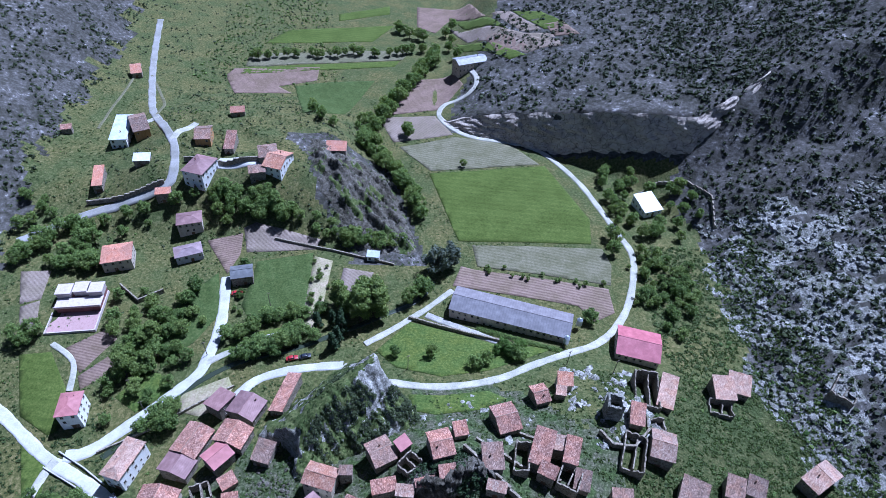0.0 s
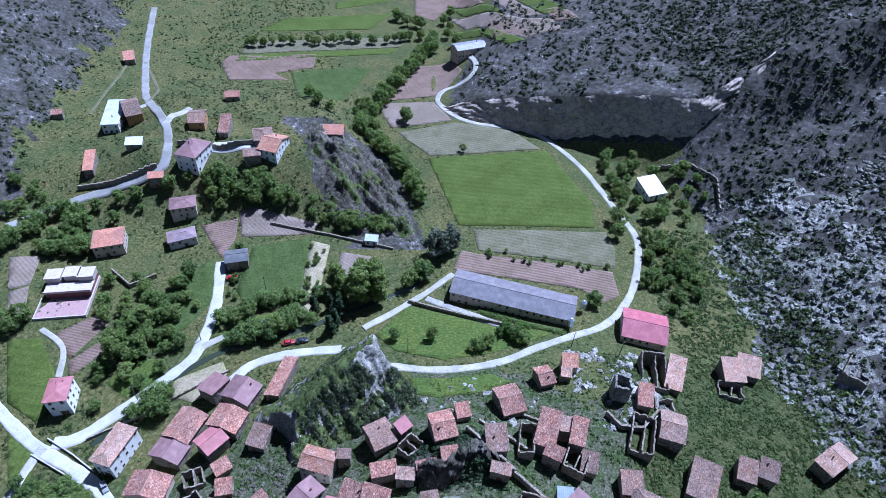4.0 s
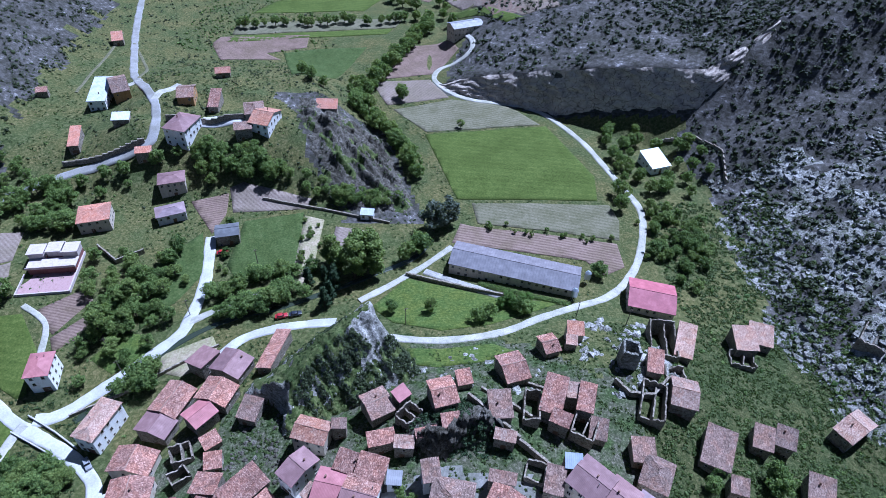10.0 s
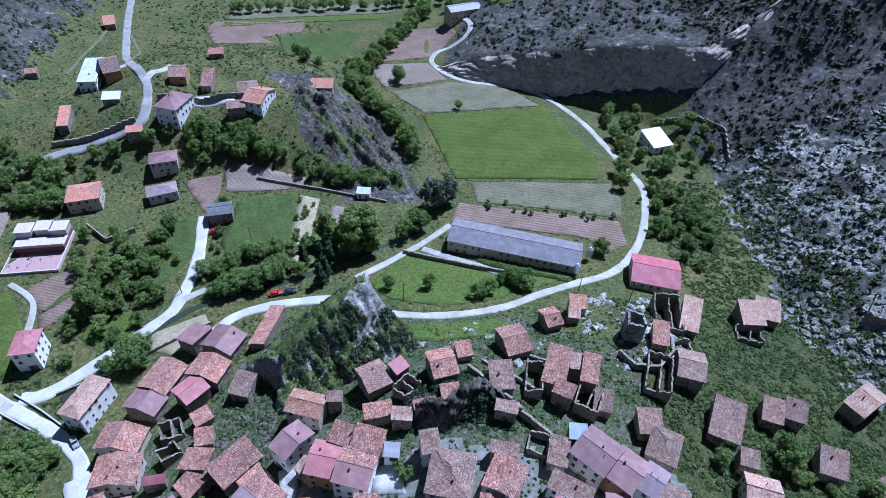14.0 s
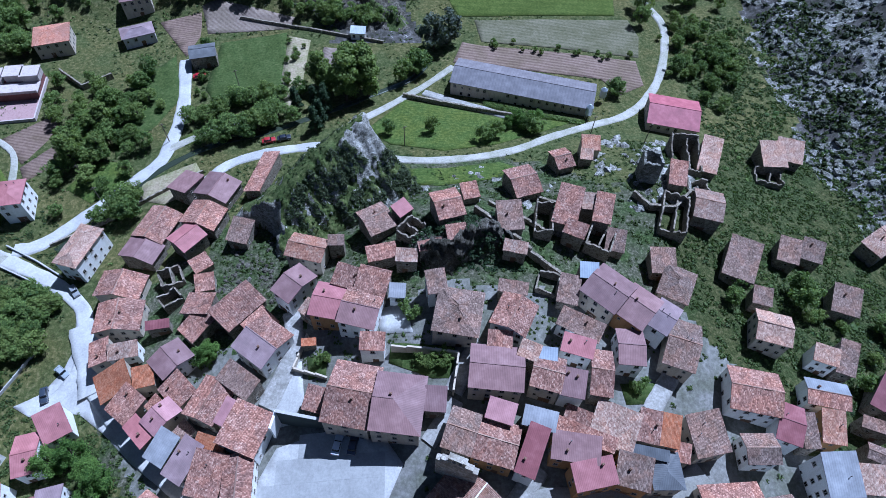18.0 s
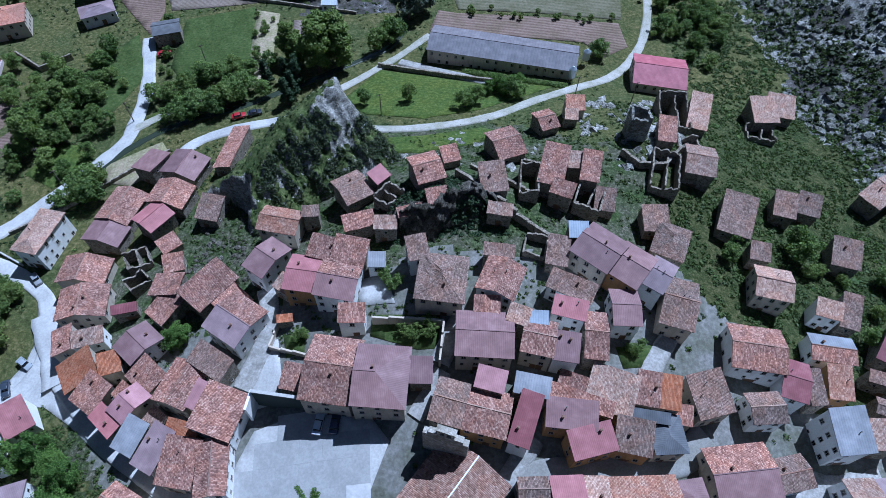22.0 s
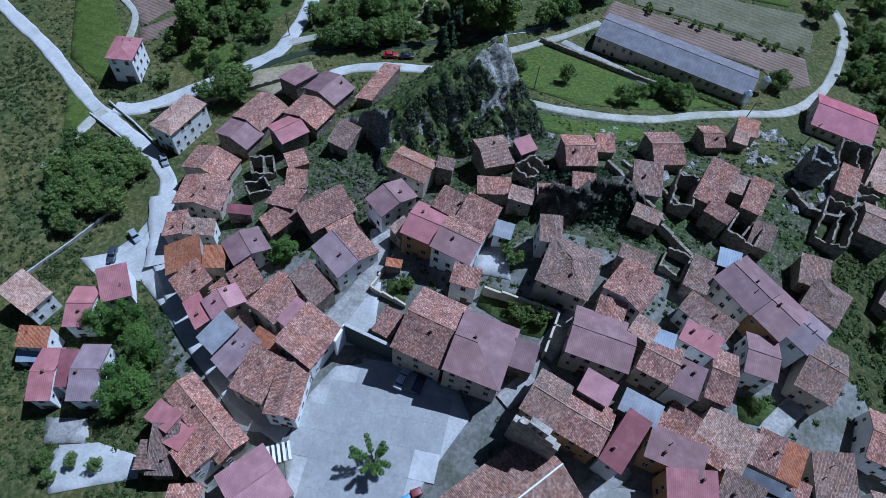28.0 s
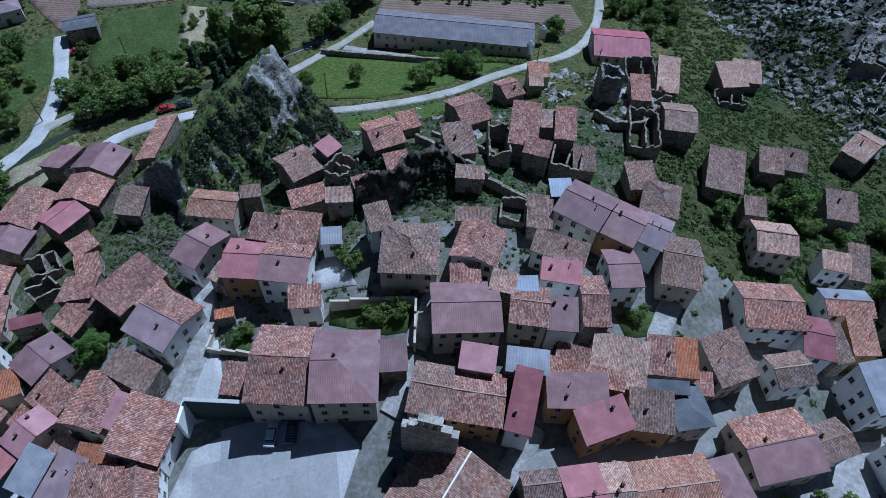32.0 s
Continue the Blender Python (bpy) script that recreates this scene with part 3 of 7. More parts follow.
def crag(x, y):
    """The crag at the village edge: a ridge that falls to the south-west, a broken shrubby face to the south-east, a gentle grassy back."""
    x, y = np.asarray(x, float), np.asarray(y, float)
    px, py = x + 0.9 * wavy(x, y, 4.5, 3) + 0.5 * wavy(x, y, 1.9, 6), y + 1.1 * wavy(x, y, 5.0, 5) + 0.6 * wavy(x, y, 2.1, 8)
    best = np.full(x.shape, 1e9)
    nx, ny, top = np.zeros(x.shape), np.zeros(x.shape), np.zeros(x.shape)
    for (x0, y0, z0), (x1, y1, z1) in zip(RIDGE, RIDGE[1:]):
        t = np.clip(((px - x0) * (x1 - x0) + (py - y0) * (y1 - y0)) / ((x1 - x0) ** 2 + (y1 - y0) ** 2), 0, 1)
        qx, qy = x0 + t * (x1 - x0), y0 + t * (y1 - y0)
        d = np.hypot(px - qx, py - qy)
        near = d < best
        nx, ny, top, best = np.where(near, qx, nx), np.where(near, qy, ny), np.where(near, z0 + t * (z1 - z0), top), np.minimum(d, best)
    gap = np.maximum(best, 1e-3)
    face = smooth(-0.3, 0.3, (0.6 * (px - nx) - 0.78 * (py - ny)) / gap)
    along = (0.78 * (px - nx) + 0.6 * (py - ny)) / gap
    north, south = smooth(0.3, 0.85, along), smooth(0.45, 0.9, -along)
    high = smooth(-33, -14, nx)
    reach = (1 - face) * (14 + 6 * high) + face * (13 + 5 * high)
    reach = reach + (6.5 - reach) * north
    reach = reach + (4.0 - reach) * south
    steep = np.maximum(face, np.maximum(north, south))
    h = (top + 0.7 - ground(nx, ny)) * (1 - np.clip((best - (1 - steep) * (5 - 2 * high)) / reach, 0, 1)) ** (1.1 - 0.05 * steep)
    far = np.hypot(x + 13.5, y - 111)
    rough = 1.0 * jagged(x, y, 2.6, 7) + 0.5 * np.abs(wavy(x + 0.4 * y, y, 1.1, 4))
    apex = 1.3 * (1 - smooth(0, 7, far)) * np.abs(wavy(x, y, 1.6, 2))
    return np.maximum(h + smooth(0.3, 2.5, h) * (rough * (0.25 + 0.75 * steep) + apex), 0)


def crag_zone(c):
    """1 where the crag lies gently enough for grass."""
    x, y = c[:, 0], c[:, 1]
    steep = np.hypot(crag(x + 1.2, y) - crag(x - 1.2, y), crag(x, y + 1.2) - crag(x, y - 1.2)) / 2.4
    return ((steep + 0.4 * wavy(x, y, 4, 1) + 0.9 * (1 - smooth(4, 10, np.hypot(x + 13.5, y - 112))) < 1.25) | (crag(x, y) < 0.3)).astype(int)


crag_x, crag_y = np.meshgrid(np.arange(-68, 8, 0.5), np.arange(74, 142, 0.5))
crag_v = np.stack([crag_x.ravel(), crag_y.ravel(), (ground(crag_x, crag_y) - 0.7 + crag(crag_x, crag_y)).ravel()], 1)
cols = crag_x.shape[1]
i = (np.arange(crag_x.shape[0] - 1)[:, None] * cols + np.arange(cols - 1)[None]).ravel()
crag_f = np.stack([i, i + 1, i + cols + 1, i + cols], 1)
zone = crag_zone(crag_v[crag_f].mean(1))
rock = base_at("rock_outcrop", Matrix.Identity(4), "grey limestone crag with a grassy back", "rock")
for k, (nm, mt, words) in enumerate((("rock_face", CRAG, "fissured grey limestone"), ("grassy_back", MEADOW_TOP, "green grassy slope"))):
    used, inverse = np.unique(crag_f[zone == k], return_inverse=True)
    part(nm, mesh_of(nm, crag_v[used], inverse.reshape(-1, 4), [mt], smoothed=True), rock, words)


def mound_face(x, y):
    east = -4 - 0.28 * (y - 203)
    band = smooth(-50, -34, x + 0.45 * (y - 215)) * smooth(262, 240, y) * smooth(190, 200, y) * smooth(-3, 5, east - x)
    return ground(x, y) - 0.9 + band * (1.6 + 3.6 * np.abs(jagged(1.5 * (0.8 * x + 0.6 * y), 0.55 * (0.8 * y - 0.6 * x), 5.0, 4)))


mx, my = np.meshgrid(np.arange(-76, 6, 0.7), np.arange(186, 266, 0.7))
mound_v = np.stack([mx.ravel(), my.ravel(), mound_face(mx, my).ravel()], 1)
cols = mx.shape[1]
i = (np.arange(mx.shape[0] - 1)[:, None] * cols + np.arange(cols - 1)[None]).ravel()
mound_f = np.stack([i, i + 1, i + cols + 1, i + cols], 1)
mid_x, mid_y = mound_v[mound_f].mean(1)[:, 0], mound_v[mound_f].mean(1)[:, 1]
zone = (wavy(mid_x, mid_y, 8, 2) + 0.5 * wavy(mid_x, mid_y, 3, 5) > 0.42).astype(int)
outcrop = base_at("mound_outcrop", Matrix.Identity(4), "slanting grey rock face of the mound", "rock")
for k, (nm, mt, words) in enumerate((("rock_face", STRATA, "slanting grey strata"), ("turf_ledge", MEADOW_TOP, "dry green turf ledges"))):
    used, inverse = np.unique(mound_f[zone == k], return_inverse=True)
    piece = part(nm, mesh_of(nm, mound_v[used], inverse.reshape(-1, 4), [mt], smoothed=True), outcrop, words)
    tagged(piece, words, kind="stuff")

# the cliff above the lane
us, vs = np.linspace(2, 176, 260), np.linspace(0, 1, 40)
U, V = np.meshgrid(us, vs)
foot, brow = ground(U, cliff_line(U) - 4), ground(U, cliff_line(U) + 12)
yy = cliff_line(U) - 1.5 + 7.5 * V ** 2.2 + 1.6 * np.sin(V * 3.1) + 1.2 * jagged(U, V * 18, 7.0, 3) + 0.7 * wavy(U * 0.3, V * 22, 2.0, 5)
zz = foot - 1 + (brow - foot + 1.2) * V + 0.5 * wavy(U, V * 20, 6, 2) * (V < 0.97)
grid = np.stack([U.ravel(), yy.ravel(), zz.ravel()], 1)
i = (np.arange(39)[:, None] * 260 + np.arange(259)[None]).ravel()
cliff = new("cliff", mesh_of("cliff", grid, np.stack([i, i + 1, i + 261, i + 260], 1), [CLIFF], smoothed=True))
tagged(cliff, "tan and grey overhanging limestone cliff", "cliff")


def draped(name, poly, mat, lift, step, kind="structure"):
    """A patch of the land inside a polygon, laid a little above it, with its rim turned down."""
    bm = bmesh.new()
    pts = []
    for k in range(len(poly)):
        (x0, y0), (x1, y1) = poly[k], poly[(k + 1) % len(poly)]
        n = max(1, int(math.hypot(x1 - x0, y1 - y0) / step))
        pts += [(x0 + (x1 - x0) * j / n, y0 + (y1 - y0) * j / n) for j in range(n)]
    face = bm.faces.new([bm.verts.new((x, y, 0)) for x, y in pts])
    for ax, (lo, hi) in enumerate(((min(p[0] for p in poly), max(p[0] for p in poly)), (min(p[1] for p in poly), max(p[1] for p in poly)))):
        for c in np.arange(lo + step, hi, step):
            co, no = [0, 0, 0], [0, 0, 0]
            co[ax], no[ax] = c, 1
            bmesh.ops.bisect_plane(bm, geom=bm.verts[:] + bm.edges[:] + bm.faces[:], plane_co=co, plane_no=no)
    rim = [e for e in bm.edges if e.is_boundary]
    low = bmesh.ops.extrude_edge_only(bm, edges=rim)["geom"]
    low = {v for v in low if isinstance(v, bmesh.types.BMVert)}
    for v in bm.verts:
        v.co.z = height(v.co.x, v.co.y) + (lift if v not in low else -0.3)
    bmesh.ops.recalc_face_normals(bm, faces=bm.faces)
    me = bpy.data.meshes.new(name)
    bm.to_mesh(me)
    bm.free()
    me.materials.append(mat)
    me.shade_smooth()
    return new(name, me)


TAKEN = {"field": [], "road": [], "house": []}


def field(poly, mat, label):
    TAKEN["field"].append(poly)
    tagged(draped("field", poly, mat, 0.16, 3.0), label, "field", kind="structure")


def pavement(poly, mat, label):
    TAKEN["field"].append(poly)
    tagged(draped("pavement", poly, mat, 0.2, 2.5), label, "pavement", kind="structure")


ROAD_LIFT = [0.24]


def road(line, width, mat, name, label):
    """A strip along a line, resting on the land, with edges turned down."""
    pts = [Vector((x, y)) for x, y in line]
    fine = []
    for k in range(len(pts) - 1):
        a, b, c, d = pts[max(k - 1, 0)], pts[k], pts[k + 1], pts[min(k + 2, len(pts) - 1)]
        n = max(2, int((c - b).length / 2.2))
        for j in range(n):
            t = j / n
            fine.append(0.5 * ((2 * b) + (c - a) * t + (2 * a - 5 * b + 4 * c - d) * t * t + (3 * b - a - 3 * c + d) * t ** 3))
    fine.append(pts[-1])
    ROAD_LIFT[0] += 0.012
    if name != "river":
        TAKEN["road"].append(([tuple(p) for p in fine], width))
    v, f = [], []
    across = 7
    for k, p in enumerate(fine):
        g = (fine[min(k + 1, len(fine) - 1)] - fine[max(k - 1, 0)]).normalized()
        side = Vector((g.y, -g.x))
        wob = 0.9 + 0.07 * math.sin(k * 0.9) + 0.05 * math.sin(k * 2.3)
        row = []
        for j in range(across):
            s = (j / (across - 1) - 0.5) * width * wob
            q = p + side * s
            row.append((q.x, q.y, height(q.x, q.y)))
        top = max(r[2] for r in row) * 0.5 + sum(r[2] for r in row) / across * 0.5
        row = [(x, y, 0.5 * z + 0.5 * top + ROAD_LIFT[0]) for x, y, z in row]
        lo0, lo1 = row[0], row[-1]
        v += [(lo0[0] - side.x * 0.3, lo0[1] - side.y * 0.3, lo0[2] - 0.9)] + row + [(lo1[0] + side.x * 0.3, lo1[1] + side.y * 0.3, lo1[2] - 0.9)]
    m = across + 2
    for k in range(len(fine) - 1):
        for j in range(m - 1):
            f.append((k * m + j, k * m + j + 1, (k + 1) * m + j + 1, (k + 1) * m + j))
    return tagged(new(name, mesh_of(name, v, f, [mat], smoothed=True)), label, "river" if name == "river" else "road", kind="structure")


field([(-11.6, 488.1), (30, 485.8), (39.5, 433.4), (16.6, 468.2), (3.5, 437.2), (-10.3, 446.6)], SOIL, 'far brown ploughed field')
field([(16.6, 466.1), (42.2, 426.6), (52.4, 399.5), (24.3, 436.6)], CROP, 'far green strip field')
field([(43.2, 432.2), (56.4, 427.1), (72.9, 388.5), (60.7, 391.2)], FALLOW, 'far fallow strip')
field([(57.5, 426.2), (75.8, 415), (90.2, 387.4), (74.6, 387.5)], CROP, 'far green strip field')
field([(75.3, 394.8), (87.7, 394.4), (94.8, 372.3), (80.3, 376.9)], SOIL, 'far brown strip field')
field([(53.6, 391.7), (79.1, 380.8), (83.1, 360.4), (67.1, 365.7)], FALLOW, 'far grey fallow field')
field([(34.6, 405.9), (51.8, 391.3), (65.4, 365.5), (43.5, 372.1)], SOIL, 'far dark ploughed field')
field([(-71.6, 466.4), (-33.4, 487.5), (-32.4, 471.7), (-69.9, 453.3)], CROP, 'far green strip field')
field([(-129.4, 356.1), (-126.6, 366), (-72.4, 373.5), (-71.4, 354.6), (-94, 344.9), (-83.6, 335.4), (-117.3, 330.4)], SOIL, 'bare brown ploughed field')
field([(-67.4, 351.6), (-34.8, 358.5), (-48.3, 309.3), (-66.8, 286.3), (-83.9, 346)], MEADOW, 'green meadow strip')
field([(-121.4, 389.4), (-13.2, 407), (-18.3, 390.1), (-120.4, 369.8)], STRAW, 'mown straw-coloured field')
field([(-120, 368.2), (-20.2, 388.8), (-23.4, 379.7), (-121.3, 358.5)], CROP, 'green crop strip')
field([(-115.9, 406.7), (-103.3, 431.7), (-27.3, 449.9), (-41.5, 417.9)], CROP, 'green orchard field')
field([(-27.9, 313.8), (-21.4, 342.3), (-4.5, 362.3), (17.1, 366.4), (21.8, 348.4), (5.7, 323.1)], SOIL, 'dark brown ploughed field')
field([(-28.7, 311.5), (4.7, 316), (14.9, 296.2), (-18.2, 284.8)], FALLOW, 'pale pinkish fallow field')
field([(-14.9, 280.4), (15.8, 293.7), (48.3, 287.3), (61.7, 269.9), (2.9, 258.3)], STRAW, 'straw-green stubble field')
field([(2, 256.2), (64.5, 268.4), (80.6, 223.2), (78.1, 205), (16.4, 204), (9, 230.8)], CROP, 'bright green grass field')
field([(22.6, 201.6), (82.6, 202), (84.7, 191.1), (81.8, 178.4), (24.3, 187.2)], STRAW, 'dry straw field with tractor lines')
field([(17.1, 186.8), (23, 184.9), (80.2, 176.2), (79.8, 162), (70.4, 156.3), (64.9, 164.9), (13.2, 174.2)], PLOUGH, 'brown ploughed field with furrows')
field([(14.7, 444.7), (53.8, 398.1), (80.9, 365), (60.9, 362.4), (25.8, 411.1)], FALLOW, 'far fallow field')
field([(18.2, 416.3), (60.8, 360.7), (50.6, 358.6), (23.4, 397.4)], CROP, 'far green field')
field([(-145.8, 133.6), (-134.9, 135.1), (-123.7, 120.6), (-120.7, 104.8), (-122.9, 103.5), (-134.8, 110.1)], CROP, 'lush green field with mown rings')
field([(-130.4, 100.8), (-119.2, 94.6), (-115.7, 84.1), (-118.6, 77.6)], CROP, 'green field below the road')
field([(-131.2, 136.4), (-118.2, 147.2), (-113.7, 141.9), (-121.4, 126.9)], SOIL, 'brown vegetable plot')
field([(-121.6, 125.5), (-114.1, 134), (-108.9, 129), (-118.8, 120.4)], SOIL, 'grey-brown vegetable plot')
field([(-163.2, 172.3), (-152.4, 174.5), (-149.5, 159.3), (-156.1, 156)], FALLOW, 'grey garden plot')
field([(-155.4, 154.7), (-149.5, 158.4), (-144.3, 142.9), (-150.1, 142.6)], FALLOW, 'grey garden plot')
field([(-96.4, 162.2), (-85.5, 177.9), (-78.8, 156.2), (-84.1, 142.6), (-93.6, 129.3), (-98.9, 142.2)], MEADOW, 'light green meadow')
field([(-70.9, 185.5), (-48, 192.5), (-45.2, 154.9), (-64.9, 149.6), (-71.6, 159.8)], MEADOW, 'green garden meadow')
field([(-47.1, 190.3), (-38.9, 187.6), (-39.3, 160.6), (-40.8, 148.3), (-46.2, 150.7), (-46.8, 166.7)], SAND, 'sandy orchard strip')
field([(-95.4, 197), (-80.5, 201), (-79.3, 189.4), (-81.7, 177.3)], SOIL, 'brown garden plot')
field([(-80.4, 203.4), (-75.2, 206.1), (-65.2, 203.9), (-45.7, 199.7), (-47.5, 194.6), (-76.9, 191)], FALLOW, 'grey-brown garden plot')
field([(-33.7, 183.5), (-20.6, 181.3), (-22.8, 167.4), (-34.4, 170.2)], FALLOW, 'grey plot under trees')
field([(-83, 119), (-68, 126), (-65, 121), (-68.5, 112.5), (-74, 110), (-82.2, 112.5)], SAND, 'dry sandy bank above the river')

pavement([(-88.1, 75.3), (-83.4, 65.5), (-81.6, 59.3), (-78, 51.6), (-70.1, 43.3), (-62.7, 37.7), (-52.2, 30.2), (-39.1, 21.1), (-43.9, 20.6), (-53.4, 28), (-62.7, 34.4), (-72, 42.1), (-80, 47.6), (-86.1, 48.6), (-91.7, 47.3), (-97.5, 50.5), (-91.7, 53.5), (-88.1, 59), (-86.9, 65.3), (-89.3, 73.4)], CONCRETE, 'bright concrete street widening between houses')
pavement([(-74.5, 2.8), (-59.1, 8.7), (-60.9, 12.3), (-70, 13.1), (-77.8, 11.2), (-78.6, 7.9)], CONCRETE, 'pale paved garden terrace')
field([(-16, 137), (-8, 128), (8, 123), (24, 126.5), (40, 134), (52, 140.5), (30, 140.8), (14, 146.5), (-4, 152.5)], LAWN, 'green lawn between the lane and the yard wall')
field([(-3, 114.5), (8, 113.5), (24, 116), (30, 112), (20, 106.5), (6, 104.5), (-2, 107)], LAWN, 'green grass below the lane')
field([(-75, 137), (-63, 146.5), (-52, 149.5), (-47.5, 149.8), (-48, 145), (-60, 140.5), (-73, 133.5)], LAWN, 'green strip beside the garden path')
field([(-106, 118), (-99, 128), (-93, 127.5), (-86.5, 121.5), (-97, 112.5)], LAWN, 'bright green plot by the river road')
pavement([(-99, 228.5), (-72, 229.5), (-73, 235), (-97, 236)], CONCRETE, 'pale concrete yard on the hilltop')
pavement([(-9.4, 64), (-3, 64.7), (-1.1, 57.3), (-8.5, 58)], CONCRETE, 'pale concrete courtyard between houses')
pavement([(-32.1, 43.7), (-28.6, 53.7), (-26.4, 54), (-25, 44.9), (-28, 40), (-31, 39.5)], CONCRETE, 'bright concrete alley behind the square')
field([(-6.5, 51), (-6, 55.5), (8, 53.2), (7.2, 46.6), (3, 46.8)], MEADOW, 'walled green garden lawn')
field([(-25.2, 54.6), (-20.5, 54.9), (-20.4, 49.9), (-24.4, 49.4)], MEADOW, 'small green garden')
field([(43.6, 45.4), (52.8, 46), (52, 41.6), (44.4, 41)], MEADOW, 'overgrown green yard')
pavement([(-81, 10.8), (-72, 12.7), (-74.9, 17), (-83.7, 15.6)], STREET, 'grey concrete yard')
road([(-102.1, 95.9), (-95.4, 103.3), (-85.8, 116.4), (-76.6, 125.4), (-62.8, 133.8), (-45.4, 138.9), (-23.9, 150.7), (-2.6, 163.9), (5.1, 176.4)], 2.2, WATER, 'river', 'shallow dark river between stone banks')
road([(-172.3, 188.9), (-156.6, 204.2), (-136.8, 211.5), (-118.8, 217.2), (-115, 223.2), (-117.9, 236.1), (-124, 250.8), (-140.3, 276), (-153.9, 299.5), (-168.4, 337.4), (-180.2, 376), (-194, 427.8)], 4.2, ASPHALT, 'valley_road', 'pale asphalt valley road')
road([(-124, 250.8), (-122.4, 258.3), (-117.3, 267.3)], 4, TRACK, 'farm_track', 'pale gravel farm drive')
road([(-142.4, 281), (-148.2, 278.5), (-153.1, 265.3)], 3.5, TRACK, 'farm_track', 'pale gravel farm drive')
road([(-171.1, 344.8), (-158.7, 323.5), (-149.6, 305.5), (-145.8, 286.4)], 1.6, STRAW, 'farm_track', 'pale gravel farm drive')
road([(-182.2, 357.7), (-174.6, 299.2), (-170.3, 270.1)], 1.3, STRAW, 'farm_track', 'faint grassy hillside track')
road([(-186, 137), (-160, 121.5), (-143.2, 112), (-126.8, 100.5), (-119, 95.3), (-102.6, 87.1), (-91.8, 79.8), (-87.3, 74.5), (-84.8, 65.4), (-83.7, 58.5), (-86.2, 53.4), (-89.7, 50.3)], 4.2, CONCRETE, 'bridge_road', 'grey concrete road over the bridge')
road([(-114.2, 96.5), (-106.7, 98.4), (-93.8, 111.4), (-81, 125.1), (-78.1, 132.7), (-77.4, 151.6), (-81.6, 175.3)], 4.4, CONCRETE, 'river_road', 'bright concrete road beside the river')
road([(-78, 132.2), (-61.6, 142.4), (-50.1, 146.6)], 2.6, TRACK, 'garden_path', 'pale gravel garden path')
road([(-63.8, 115.6), (-57.3, 123.9), (-46.4, 127.8), (-35, 129.4), (-27.2, 129.7)], 3.8, CONCRETE, 'village_road', 'bright concrete village road')
road([(-27.2, 129.7), (-18.7, 123.1), (-9, 120.2), (7.8, 117.6), (26.8, 121.7), (41.5, 129.9), (55, 137), (69.5, 144.8), (81.6, 158.2), (90.1, 175.3), (95.6, 197), (92.3, 213.1), (86.4, 235.4), (81.1, 252.3), (72.3, 270.3), (62, 284), (47, 290.2), (28.3, 293.1), (15.9, 301.3), (7, 316.2), (11.4, 329.7), (25.5, 333.2), (29.9, 345.2), (26.2, 366.1)], 3.1, TRACK, 'valley_lane', 'pale gravel lane along the fields')
road([(0.8, 158.6), (-10.6, 148.2), (-20.4, 140.6)], 2.6, TRACK, 'farm_track', 'two-rut dirt track')
road([(13.1, 171.4), (0.8, 158.6)], 2.4, TRACK, 'farm_yard', 'pale gravel yard strip')
road([(2.4, 156.7), (16.8, 149.1), (29.8, 142.6)], 3.0, STREET, 'farm_yard', 'grey gravel yard strip along the barn')
road([(-136.1, 138.7), (-125.5, 131.3), (-122.2, 119.6)], 2.0, TRACK, 'garden_path', 'pale garden track')
road([(-119.5, 72), (-118.6, 82.3), (-117.8, 90.5), (-116.2, 95)], 3, TRACK, 'garden_path', 'pale side road')
road([(-78.1, 53.6), (-68.8, 43.3), (-59.4, 34.6), (-50.4, 28.4), (-42.3, 24.1), (-35.2, 21.3)], 4, CONCRETE, 'street', 'shaded concrete village street')
road([(-86.3, 71.9), (-81.7, 62.4), (-77, 52.3)], 8.5, CONCRETE, 'street', 'grey concrete village street')
road([(1.8, 33.8), (5.8, 38.9), (7.8, 42)], 3.5, STREET, 'street', 'pale concrete alley')
road([(8.2, 9.8), (16, 18.9), (21.6, 25.5), (24.3, 28.5)], 4, STREET, 'street', 'pale concrete alley')
road([(19, 20.8), (31.3, 22.6), (49.5, 22.7), (59.3, 27.8)], 6, ASPHALT, 'street', 'grey village street')
road([(-33.6, 44.2), (-30.9, 49.9), (-28.5, 57.2), (-29.9, 66.9)], 4.5, STREET, 'street', 'pale concrete alley')
road([(7.2, 43.5), (11.7, 51.9), (13, 54.1)], 4, STREET, 'street', 'pale concrete alley')
road([(49.6, 39.7), (53.9, 45.2), (57.7, 49.5)], 4, STREET, 'street', 'pale concrete alley')
road([(38.7, 6.3), (50.9, 10.3), (63.9, 12), (80.6, 13.2), (95.6, 13)], 16, STREET, 'car_park', 'grey concrete car park')
road([(84.2, 11.3), (84.1, 3.2), (77.1, -2.7)], 12, STREET, 'car_park', 'grey concrete square')




